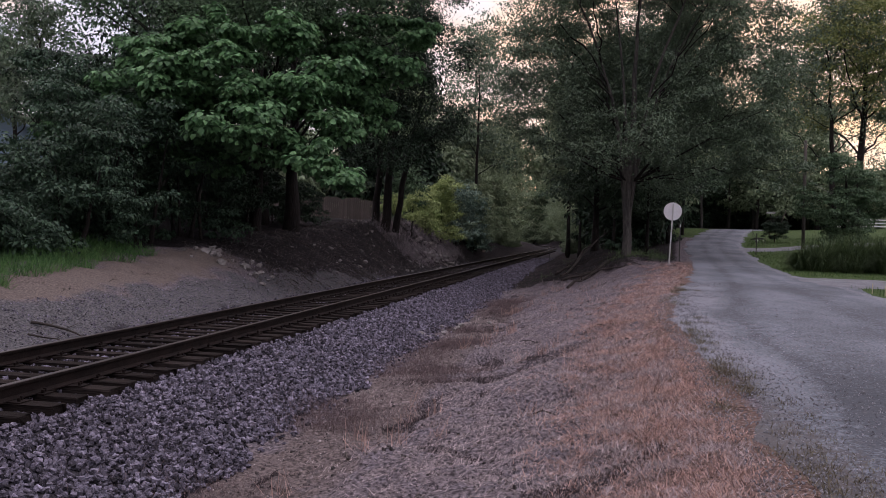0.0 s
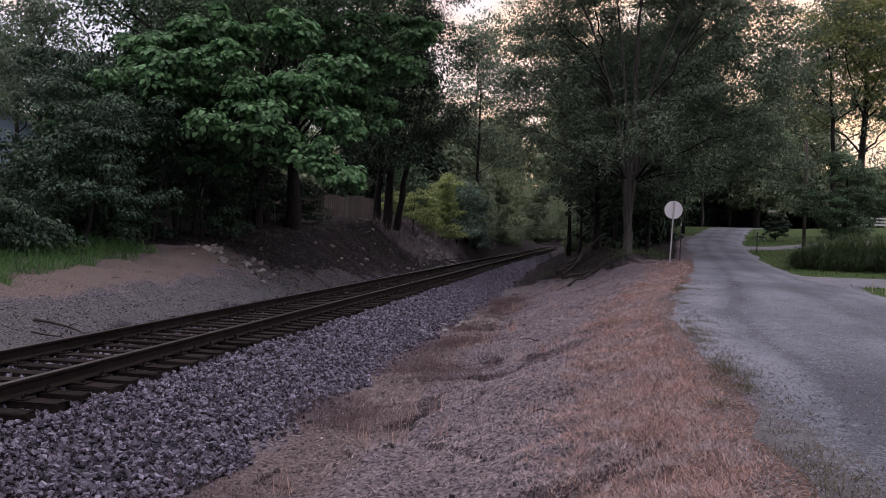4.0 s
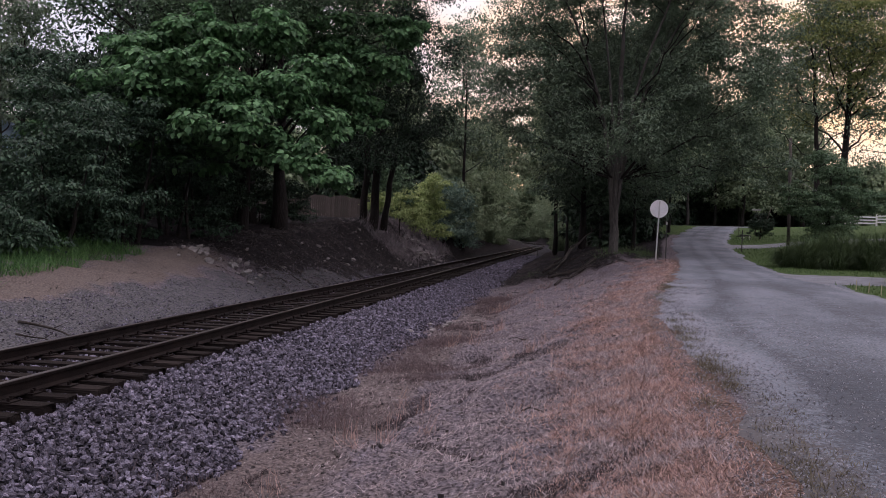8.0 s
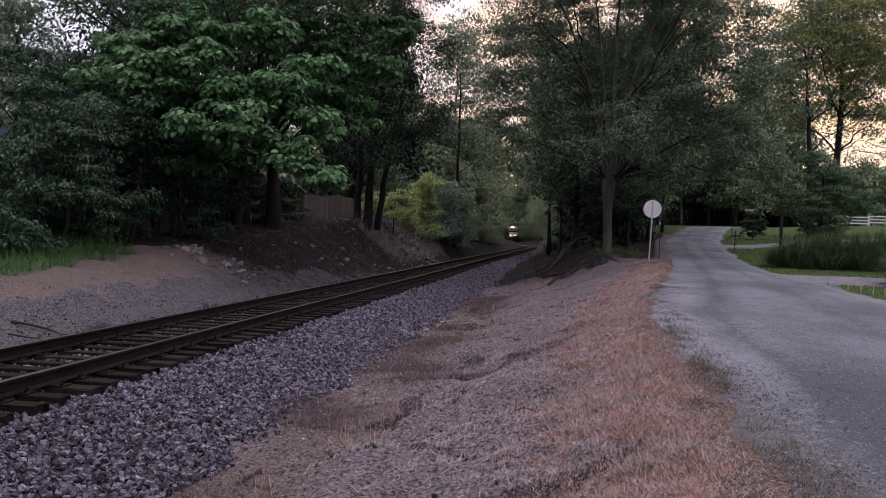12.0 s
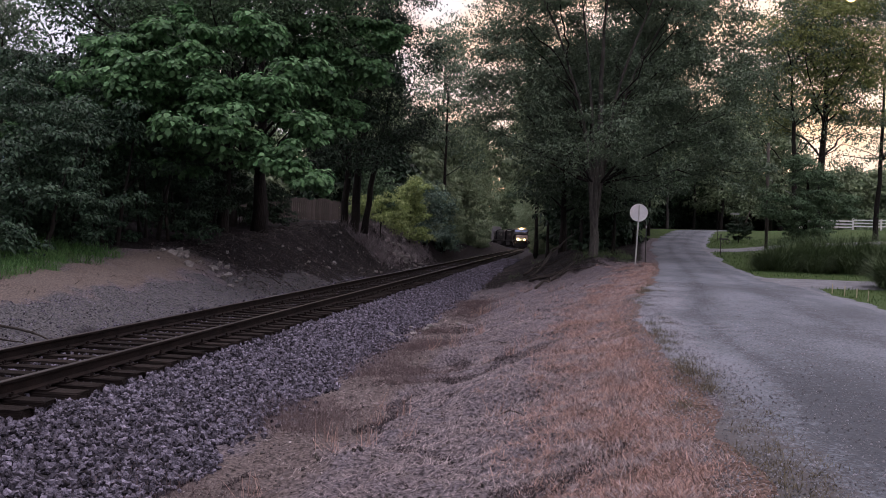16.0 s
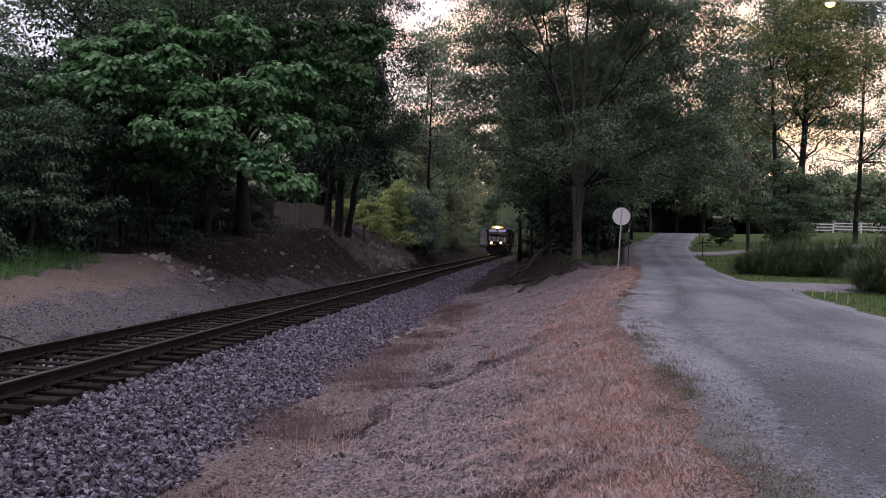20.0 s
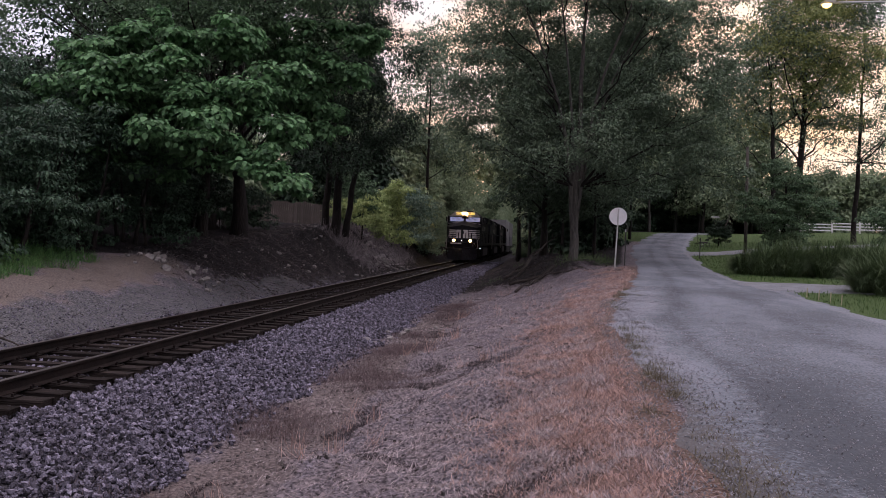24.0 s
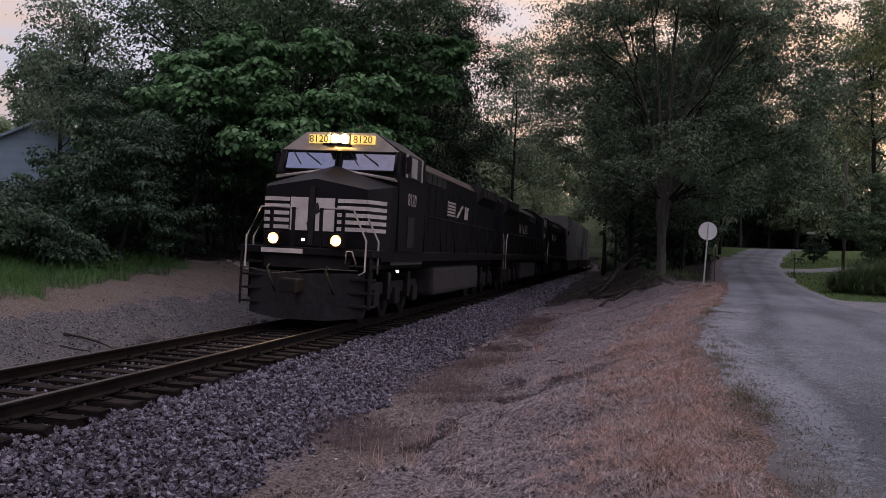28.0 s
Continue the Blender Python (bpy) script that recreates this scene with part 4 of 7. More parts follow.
def right_side():
    grown_tree("big_tree", (1.75, 40.9, gz(1.75, 40.9)), 16, 0.25,
               [(0.2, 0, 10.5, 6.3, 5.2, 4.6), (0.3, 3.4, 10.6, 5.6, 2.2, 4.4), (0.2, 0.5, 13.6, 4.0, 3.6, 2.2), (5.4, 1.0, 10.6, 2.4, 2.4, 3.0), (-3.6, -0.6, 8.3, 3.0, 3.0, 2.4), (-3.8, -0.4, 5.8, 2.4, 2.4, 1.3), (4.2, 0.4, 7.6, 3.6, 3.2, 2.4), (3.6, 0.3, 5.0, 3.2, 2.6, 1.6), (6.2, 0.2, 4.3, 1.8, 1.8, 1.3), (0.6, -2.6, 5.4, 1.9, 1.2, 1.5), (-1.8, -1.6, 4.4, 1.6, 1.4, 0.9), (1.9, 0.6, 3.4, 1.4, 1.2, 0.8)],
               46, 1150, 185000, 0.13, LEAF_OAK, BARK_PALE, "big spreading tree between the track and the lane", 21, fork=(3.4, 6.2), shell=0.38, spray=0.33, limb_r=0.75, bow=2.3, legs=[((0, 0), (0.3, 0.6), 0.19), ((-0.03, 0), (-3.4, -0.6), 0.12), ((0.04, 0), (2.8, -0.8), 0.12), ((0.04, 0.05), (4.2, 0.8), 0.09), ((-0.03, 0.02), (-1.2, -1.2), 0.10)], bare=(-0.3, -3.2, 8.9, 3.2, 3.4, 2.9), limb_bark=BARK_SHADED)
    for i, (x, y, h, r) in enumerate([(0.4, 49, 11, 3.0), (3.2, 49.5, 11, 3.0), (1.6, 56, 13, 3.6), (1.6, 61, 14, 3.8), (5.0, 57, 15, 3.8), (3.0, 66, 16, 4.4), (7.0, 68, 17, 4.2)]):
        make_tree("wood_tree", (x, y, gz(x, y)), h, 0.2 if i == 0 else 0.1, round_blobs(80 + i, h, r, h * 0.22, 13), 16000, 0.2, LEAF_WOOD, BARK_SHADED, "slender tree in the wood beside the lane", 90 + i, group="trees of the wood", clumps=16, spread=0.5)
    for i, (x, y, h, r, leaf) in enumerate([(16.5, 58.5, 18, 6.2, LEAF_GOLD), (15.2, 58, 15, 4.4, LEAF_OAK), (21.0, 61.0, 18, 5.6, LEAF_OAK)]):
        grown_tree("tall_tree", (x, y, gz(x, y)), h, (0.26, 0.2, 0.16)[i], round_blobs(110 + i, h, r, h * (0.50, 0.50, 0.28)[i], 16), 18, 300, (34000, 13000, 24000)[i], 0.18, leaf, BARK_SHADED, "tall thin tree on the lawn, sky through its crown", 120 + i, group="trees on the lawn", fork=(h * 0.3, h * 0.5), lean=((0.5, 0), (-0.9, 0), (0.3, 0))[i], shell=0.25, spray=0.42)
    for i, (x, y, h) in enumerate([(6.6, 79, 13), (7.4, 87, 14), (9.2, 93, 13), (12.0, 98, 14), (15.6, 103, 13), (18.8, 106, 14), (4.6, 73, 13), (21, 106, 20), (25, 107, 21)]):
        make_tree("wood_tree", (x, y, gz(x, y)), h, 0.17, round_blobs(330 + i, h, 3.4, h * 0.36, 12), 7000, 0.32, LEAF_MID, BARK_PALE, "slender tree with a pale trunk behind the lane", 340 + i, group="trees of the wood", clumps=14, spread=0.55, twigs=1)
    x, y = 12.9, 47.5
    make_tree("evergreen_bush", (x, y, gz(x, y)), 5.2, 0.2, [(0, 0, 0.6, 1.2, 1.2, 0.7), (0.4, 0, 1.4, 1.5, 1.5, 0.8), (-0.9, 0, 2.2, 1.6, 1.5, 0.8), (0.6, 0, 2.9, 1.5, 1.5, 0.8), (0.1, 0, 3.9, 1.3, 1.3, 0.7), (1.5, 0.3, 2.4, 1.2, 1.2, 0.8), (-0.4, 0, 4.7, 1.0, 1.0, 0.6), (-1.5, 0.2, 3.0, 0.9, 0.9, 0.6)], 32000, 0.11, LEAF_MID, BARK_SHADED, "dense dark green leafy bush on the lawn", 131, category="bush", spread=0.3)
    make_tree("evergreen_bush", (17.4, 42.0, gz(17.4, 42.0)), 5.0, 0.2, [(0, 0, 1.2, 2.2, 2.0, 0.9), (-0.4, 0, 2.3, 2.1, 2.0, 0.9), (0.3, 0, 3.3, 1.7, 1.7, 0.9), (0.2, 0, 4.4, 1.2, 1.2, 0.7)], 24000, 0.12, LEAF_MID, BARK_SHADED, "dark evergreen tree with low branches on the lawn", 132, category="tree", spread=0.35)
    make_tree("small_bush", (12.2, 60.8, gz(12.2, 60.8)), 1.8, 0.05, [(0, 0, 0.45, 0.7, 0.7, 0.45), (0.1, 0, 0.9, 0.9, 0.9, 0.6), (0, 0, 1.3, 0.75, 0.75, 0.5), (-0.3, 0, 1.0, 0.7, 0.7, 0.5), (0.4, 0, 0.8, 0.7, 0.7, 0.5)], 14000, 0.07, LEAF_DARK_SHADED, BARK_SHADED, "small dark red-brown bush by the lane", 133, category="bush", spread=0.16, clumps=30)


def far_woods():
    """Woods along the track and behind the lane: a few trees, repeated."""
    protos = []
    for i, (h, r, leaf) in enumerate([(15, 4.5, LEAF_HAZED), (17, 4.8, LEAF_MID), (13, 4.2, LEAF_HAZED), (6.5, 3.2, LEAF_HAZED), (6.0, 3.2, LEAF_DARK_SHADED)]):
        protos.append(make_tree("far_tree" if i < 3 else "far_bush", (0, 0, 0), h, 0.22 if i < 3 else 0.1, round_blobs(140 + i, h, r, h * (0.06 if i > 2 else 0.16), 13), 7500, 0.42, leaf, BARK_SHADED, "leafy tree in the woods behind" if i < 3 else "dense bush under the woods behind", 150 + i, group="far woods", clumps=14, spread=0.65, twigs=1))
    rnd = random.Random(8)
    spots = []
    for y in range(70, 262, 11):
        tx = float(track_x(y))
        back = 4.5 if y > 135 else 0.0
        spots.append((tx - 5.6 - back - rnd.uniform(0, 1.5), y + rnd.uniform(-3, 3), 3))
        spots.append((tx - 9.5 - back - rnd.uniform(0, 3), y + rnd.uniform(-3, 3), rnd.randrange(3)))
        spots.append((tx + 8.6 + rnd.uniform(0, 1.5), y + rnd.uniform(-3, 3), 3))
        right = tx + 12 + rnd.uniform(0, 2)
        spots.append((min(right, float(road_left(y)) - 3.0) if y < 95 else right, y + rnd.uniform(-3, 3), rnd.randrange(3)))
    for k in range(7):
        spots.append((-28 + k * 6, 268 + rnd.uniform(-4, 6), k % 3))
        spots.append((-30 + k * 6, 262 + rnd.uniform(-4, 4), 3))
    for i in range(20):
        x = 8 + i * 3.4 + rnd.uniform(-1, 1)
        spots.append((x, 101 + rnd.uniform(-4, 8) - max(0, i - 9) * 0.4, rnd.randrange(3) if x < 28 else 3))
        spots.append((x + 1.5, 112 + rnd.uniform(-3, 6), 4 if x < 30 else 3))
    for i in range(16):
        spots.append((6 + i * 3.2 + rnd.uniform(-1, 1), 120 + rnd.uniform(-3, 3), 4))
    spots += [(-13.6, 67, 4), (-15.5, 72, 4), (-18, 68, 4), (3.4, 72, 4), (4.6, 79, 4), (2.4, 63, 4), (5.5, 88, 4), (7.5, 97, 4), (2.0, 70, 4), (10.5, 102, 4), (13.5, 106, 4), (17, 109, 4), (20.5, 112, 4), (24, 114, 4), (3.2, 58.5, 4)]
    for i in range(9):
        spots.append((-20 - i * 5.5, 80 + rnd.uniform(-6, 8), rnd.randrange(3)))
        spots.append((-18 - i * 5.0, 70 + rnd.uniform(-3, 4) - i * 1.5, 3))
    for k, (x, y) in enumerate([(-5, 226), (-2, 214), (0.5, 204), (-7.5, 246), (-4, 238), (-10, 259), (2, 228), (-3, 252), (-1, 244), (4, 215), (-13, 268), (-16, 280), (-18, 292), (-14, 276), (-20, 300)]):
        spots.append((x, y, k % 3))
        spots.append((x + 1.0, y - 3.0, 3))
    # unseen trees added beside and behind the eye to block low sky light
    for i in range(17):
        a = radians(118 + i * 19.0)
        d = 34 + rnd.uniform(-4, 8)
        x, y = math.sin(a) * d, math.cos(a) * d
        if abs(x + 6.6) > 5 and not (y > 12 and x > -26) and not (x > 0 and y > 0 and x < 14):
            spots.append((x, y, rnd.randrange(3)))
            spots.append((x + rnd.uniform(-3, 3), y + rnd.uniform(-3, 3), 3))
    spots += [(-30, 6, 1), (-26, -6, 0), (-34, 14, 3), (18, 12, 1), (17, 4, 0), (19, 20, 2), (15, -6, 2)]
    low = [(float(track_x(y)) - 3.3 - rnd.uniform(0, 0.8), y, rnd.uniform(0.3, 0.5)) for y in np.arange(70, 128, 5.5)] + [(float(track_x(y)) + 4.6 + rnd.uniform(0, 1.5), y, rnd.uniform(0.3, 0.5)) for y in np.arange(98, 170, 6.5)]
    for x, y, s in low:
        copy_thing(protos[3], pose(x, float(y), gz(x, y) - 0.1, 0, 0, rnd.uniform(0, 360)) @ Matrix.Scale(s, 4))
    for x, y, k, s in ((-16.2, 271, 0, 1.65), (-12.4, 266, 2, 1.8), (-8.0, 262, 1, 1.5)):
        copy_thing(protos[k], pose(x, y, gz(x, y) - 0.1, 0, 0, 40 * k) @ Matrix.Scale(s, 4))
    used = set()
    for x, y, k in spots:
        m = pose(x, y, gz(x, y) - 0.1, 0, 0, rnd.uniform(0, 360))
        if k not in used:
            used.add(k)
            protos[k].matrix_world = m
        else:
            copy_thing(protos[k], m)


left_side()
right_side()
far_woods()


# ---- the round sign at the verge ----
def make_sign():
    x, y = 3.47, 38.6
    z = gz(x, y)
    sign = thing("road_sign", pose(x, y, z, 0, 2.0, 4), "pale back of a round road sign on a steel post", "road sign")
    part("post", box(-0.03, 0.03, -0.03, 0.0, -0.4, 2.6, 0.006), GALV, sign)
    bm = disc((0, 0.022, 2.27), 0.385, 0.006, "y", 48)
    part("plate", bm, SIGN_BACK, sign, "round pale sign plate")
    part("bolt", disc((0, -0.036, 2.45), 0.012, 0.012, "y", 8), GALV, sign)
    part("bolt", disc((0, -0.036, 2.1), 0.012, 0.012, "y", 8), GALV, sign)


make_sign()


# ---- buildings and fences behind the trees ----
SIDING_BLUE = mat("blue_siding", (0.21, 0.29, 0.38), (0.28, 0.36, 0.46), 1, 30, 0.7, 0.05, vary=0.04)
SIDING_BEIGE = mat("beige_siding", (0.50, 0.44, 0.40), (0.60, 0.54, 0.49), 1, 30, 0.7, 0.05, vary=0.04)
ROOFING = mat("roof_shingle", (0.07, 0.065, 0.065), (0.15, 0.14, 0.135), 2, 12, 0.95, 0.4)
TRIM = mat("white_trim", (0.62, 0.62, 0.64), (0.74, 0.74, 0.75), 2, 30, 0.6, 0.03)
# weathered boards, darkened further for the tree shade they stand in
FENCE_WOOD = mat("weathered_shaded_fence", (0.055, 0.046, 0.042), (0.125, 0.106, 0.098), 2, 20, 0.9, 0.3, stretch=(5, 5, 0.6), vary=0.25)
WHITE_RAIL = mat("white_rail", (0.62, 0.62, 0.63), (0.78, 0.78, 0.78), 2, 30, 0.6, 0.03)
WINDOW_PANE = mat("window_pane", (0.08, 0.09, 0.10), (0.12, 0.13, 0.15), 2, 10, 0.08, 0.0)
POLE_WOOD = mat("pole_wood", (0.03, 0.026, 0.024), (0.08, 0.068, 0.06), 2, 20, 0.9, 0.4, stretch=(4, 4, 0.3))
DARK_METAL = mat("dark_metal", (0.02, 0.02, 0.02), (0.05, 0.05, 0.05), 3, 30, 0.6, 0.1)
WOOD_DEAD = mat("dead_wood", (0.016, 0.013, 0.012), (0.065, 0.055, 0.05), 3, 25, 0.95, 0.6, stretch=(1, 1, 1))
ROCK = mat("broken_rock", (0.12, 0.11, 0.11), (0.30, 0.28, 0.275), 2, 18, 0.95, 0.5, vary=0.25)
GRAVEL_DRIVE = mat("pale_gravel", (0.11, 0.114, 0.13), (0.215, 0.22, 0.248), 1.5, 70, 0.95, 0.6)
STAKE_WOOD = mat("pale_stake", (0.32, 0.29, 0.2), (0.46, 0.42, 0.3), 4, 40, 0.8, 0.1)
LAMP_STREET = glow("street_lamp_glow", (1.0, 0.62, 0.16), 3.5)


def lap_boards(parent, material, x0, x1, y, z0, z1, peak=None, pitch=0.16):
    """Lap siding on a wall that faces -y; peak: height of a gable's tip above z1."""
    z, first = z0, True
    top = z1 + (peak or 0)
    while z < top - 0.02:
        a, b = x0, x1
        if peak and z + pitch > z1:
            f = (z + pitch - z1) / peak
            half = (x1 - x0) / 2 * max(1 - f, 0.02)
            a, b = (x0 + x1) / 2 - half, (x0 + x1) / 2 + half
        bm = bmesh.new()
        vs = [bm.verts.new(p) for p in ((a, y - 0.025, z), (b, y - 0.025, z), (b, y - 0.005, z + pitch), (a, y - 0.005, z + pitch), (a, y + 0.03, z), (b, y + 0.03, z), (b, y + 0.03, z + pitch), (a, y + 0.03, z + pitch))]
        for f4 in ((0, 1, 2, 3), (4, 7, 6, 5), (0, 4, 5, 1), (3, 2, 6, 7), (1, 5, 6, 2), (0, 3, 7, 4)):
            bm.faces.new([vs[i] for i in f4])
        part("siding_board", bm, material, parent)
        z += pitch


def make_houses():
    # the blue-grey gable beyond the thicket
    bx, by, bz = -39.6, 53.2, gz(-39.6, 53.2)
    ob = thing("house", pose(bx, by, bz, 0, 0, 34), "house with a blue-grey sided gable behind the trees", "house")
    part("wall", box(-3.0, 3.0, 0.05, 8.0, -0.3, 4.6), SIDING_BLUE, ob)
    part("gable", prism([(-3.0, 4.6), (3.0, 4.6), (0, 6.2)], 0.05, 8.0), SIDING_BLUE, ob)
    lap_boards(ob, SIDING_BLUE, -3.0, 3.0, 0.04, 0.2, 4.6, 1.6, 0.2)
    for s in (-1, 1):
        part("roof_slope", hull([(s * x, y, z) for y in (-0.3, 8.3) for x, z in ((3.35, 4.42), (3.35, 4.5), (0, 6.22), (0, 6.32))]), ROOFING, ob)
        part("barge_board", hull([(s * x, y, z) for y in (-0.34, -0.3) for x, z in ((3.35, 4.34), (3.35, 4.52), (0, 6.14), (0, 6.34))]), SIDING_BLUE, ob)
    # the beige house beyond the fence
    bx, by = -21.5, 72.5
    ob = thing("house", pose(bx, by, gz(bx, by)), "low beige house behind the wooden fence", "house")
    part("wall", box(-5.5, 5.0, 0.05, 7.0, -0.3, 3.0), SIDING_BEIGE, ob)
    lap_boards(ob, SIDING_BEIGE, -5.5, 5.0, 0.04, 0.0, 3.0, None, 0.25)
    part("roof_slope", hull([(x, y, z) for x in (-6, 5.5) for y, z in ((-0.5, 2.95), (-0.5, 3.08), (3.5, 4.9), (3.5, 5.05))]), ROOFING, ob)
    part("roof_slope", hull([(x, y, z) for x in (-6, 5.5) for y, z in ((7.5, 2.95), (7.5, 3.08), (3.5, 4.9), (3.5, 5.05))]), ROOFING, ob)
    for x in (1.0, -3.4):
        w = part("window", box(x - 0.6, x + 0.6, -0.06, 0.04, 1.3, 2.4), TRIM, ob)
        part("pane", box(x - 0.5, x - 0.03, -0.075, -0.05, 1.4, 2.3), WINDOW_PANE, w)
        part("pane", box(x + 0.03, x + 0.5, -0.075, -0.05, 1.4, 2.3), WINDOW_PANE, w)


def make_wood_fence():
    ob = thing("wooden_fence", pose(0, 0, 0), "weathered wooden board fence behind the trees", "fence")
    rnd = random.Random(3)
    me = bpy.data.meshes.new("fence_board")
    bm = prism([(-0.068, 0), (0.068, 0), (0.068, 1.55), (0.04, 1.6), (-0.04, 1.6), (-0.068, 1.55)], -0.012, 0.012)
    bm.to_mesh(me)
    bm.free()
    me.materials.append(FENCE_WOOD)
    a, b = Vector((-27.5, 58.4)), Vector((-13.8, 60.6))
    n = int((b - a).length / 0.145)
    ang = math.degrees(math.atan2(b.y - a.y, b.x - a.x))
    for i in range(n):
        p = a.lerp(b, i / n)
        o = part("fence_board", me, None, ob)
        o.matrix_world = pose(p.x, p.y, gz(p.x, p.y) - 0.02 + rnd.uniform(-0.02, 0.02), rnd.uniform(-0.6, 0.6), 0, ang)
    for i in range(0, n + 1, 16):
        p = a.lerp(b, i / n)
        part("fence_post", box(-0.05, 0.05, 0.08, 0.18, -0.2, 1.6, 0.008), FENCE_WOOD, ob).matrix_world = pose(p.x, p.y, gz(p.x, p.y), 0, 0, ang)
    for z in (0.35, 1.25):
        p = a.lerp(b, 0.5)
        zz = [gz(a.x, a.y), gz(b.x, b.y)]
        part("fence_rail", tube([(a.x, a.y + 0.05, zz[0] + z), (b.x, b.y + 0.05, zz[1] + z)], 0.04, 4), FENCE_WOOD, ob)


def make_white_fence():
    ob = thing("rail_fence", pose(0, 0, 0), "white three-rail paddock fence across the lawn", "fence")
    xs = [22 + i * 2.44 for i in range(10)]
    y = 84.0
    for x in xs:
        part("post", box(x - 0.065, x + 0.065, y - 0.065, y + 0.065, gz(x, y) - 0.3, gz(x, y) + 1.05, 0.01), WHITE_RAIL, ob)
    for x, x2 in zip(xs, xs[1:]):
        for z in (0.3, 0.58, 0.86):
            part("rail", box(x + 0.065, x2 - 0.065, y - 0.02, y + 0.02, gz(x, y) + z, gz(x, y) + z + 0.11), WHITE_RAIL, ob)


def make_right_side():
    # utility pole with a guy wire
    x, y = 12.15, 52.7
    z = gz(x, y)
    ob = thing("utility_pole", pose(x, y, z), "weathered wooden utility pole on the lawn", "utility pole")
    part("pole", tube([(0, 0, -0.5), (-0.05, 0, 3), (-0.1, 0, 6.2)], [0.10, 0.09, 0.08], 12), POLE_WOOD, ob)
    part("guy_wire", tube([(-0.1, 0, 4.2), (0.8, 0.4, 3.6), (2.0, 1.0, 3.1)], 0.012, 5), GALV, ob)
    # leaning pole
    x, y = 12.95, 64.8
    ob = thing("leaning_pole", pose(x, y, gz(x, y)), "thin pale pole leaning beside the lane", "pole")
    part("shaft", tube([(0, 0, -0.2), (0.78, 0.1, 2.1)], [0.035, 0.03], 8), FENCE_WOOD, ob)
    # marker post by the lane
    for x, y, h, lab, mt in ((8.55, 47.0, 1.0, "short dark marker post on the verge", DARK_METAL), (3.95, 39.2, 1.55, "thin dark post with a pale cap beside the road sign", DARK_METAL)):
        ob = thing("marker_post", pose(x, y, gz(x, y)), lab, "post")
        part("post", box(-0.022, 0.022, -0.015, 0.015, -0.3, h, 0.004), mt, ob)
        part("cap", box(-0.026, 0.026, -0.019, 0.019, h, h + 0.12, 0.005), GALV if h > 1.2 else DARK_METAL, ob)
    # mailbox on its post
    x, y = 13.0, 66.5
    ob = thing("mailbox", pose(x, y, gz(x, y)), "dark mailbox on a post beside the lane", "mailbox")
    part("post", box(-0.03, 0.03, -0.03, 0.03, -0.2, 1.8, 0.006), POLE_WOOD, ob)
    part("box", hull([(xx, yy, zz) for yy in (-0.25, 0.25) for xx, zz in ((-0.28, 1.8), (0.28, 1.8), (0.28, 1.9), (-0.28, 1.9), (0.2, 1.94), (-0.2, 1.94))]), GALV, ob)
    # a small cart of dark tubes with wheels
    x, y = 11.1, 59.8
    ob = thing("garden_cart", pose(x, y, gz(x, y), 0, 0, 20), "small dark garden cart parked beside the lane", "cart")
    part("frame", add_tube(add_tube(bmesh.new(), [(-0.5, 0, 0.22), (0.35, 0, 0.28), (0.45, 0, 0.6)], 0.014, 6), [(-0.5, 0.3, 0.22), (0.35, 0.3, 0.28), (0.45, 0.3, 0.6)], 0.014, 6), DARK_METAL, ob)
    part("tray", box(-0.3, 0.25, 0.02, 0.28, 0.27, 0.36, 0.015), DARK_METAL, ob)
    for wx in (-0.22, 0.22):
        wheel = part("wheel", add_tube(bmesh.new(), [(wx + 0.14 * math.cos(k * math.pi / 7), -0.06, 0.16 + 0.14 * math.sin(k * math.pi / 7)) for k in range(15)], 0.018, 6), DARK_METAL, ob)
        part("spokes", add_tube(add_tube(bmesh.new(), [(wx - 0.13, -0.06, 0.16), (wx + 0.13, -0.06, 0.16)], 0.006, 4), [(wx, -0.06, 0.03), (wx, -0.06, 0.29)], 0.006, 4), GALV, wheel)
    part("upright", tube([(-0.5, 0, 0.2), (-0.55, 0, 0.98), (-0.5, 0, 1.05)], 0.016, 6), DARK_METAL, ob)
    part("brace", tube([(-0.53, 0, 0.7), (-0.2, 0.1, 0.3)], 0.012, 6), DARK_METAL, ob)
    # low stakes at the lawn's edge
    for i, (x, y) in enumerate([(7.75, 25.6), (7.8, 24.7), (7.85, 23.9), (7.9, 23.2)]):
        ob = thing("stake", pose(x, y, gz(x, y), 2 * i - 3, 1.5, 0), "short pale wooden stake in the lawn", "stake", "stakes along the lawn's edge")
        part("shaft", box(-0.011, 0.011, -0.011, 0.011, -0.1, 0.27, 0.003), STAKE_WOOD, ob)
    # street lamp whose arm reaches over the lane
    x, y = 13.6, 31.6
    ob = thing("street_lamp", pose(x, y, gz(x, y)), "street lamp lit yellow on a long arm", "street lamp")
    part("pole", tube([(0, 0, -0.5), (0, 0, 5), (0, 0, 10.2)], [0.15, 0.14, 0.12], 12), POLE_WOOD, ob)
    part("arm", tube([(0, 0, 9.75), (-2.0, -0.2, 9.8), (-3.7, -0.35, 9.72)], 0.035, 8), GALV, ob)
    hd = part("head", hull([(-3.6, -0.5, 9.82), (-3.6, -0.2, 9.82), (-4.1, -0.55, 9.72), (-4.1, -0.2, 9.72), (-3.7, -0.5, 9.68), (-3.7, -0.2, 9.68), (-4.1, -0.5, 9.66), (-4.1, -0.2, 9.66)]), GALV, ob)
    part("lens", tube([(-3.92, -0.36, 9.66), (-3.92, -0.36, 9.60), (-3.92, -0.36, 9.54)], [0.16, 0.15, 0.07], 14), LAMP_STREET, hd, "yellow glowing lens")
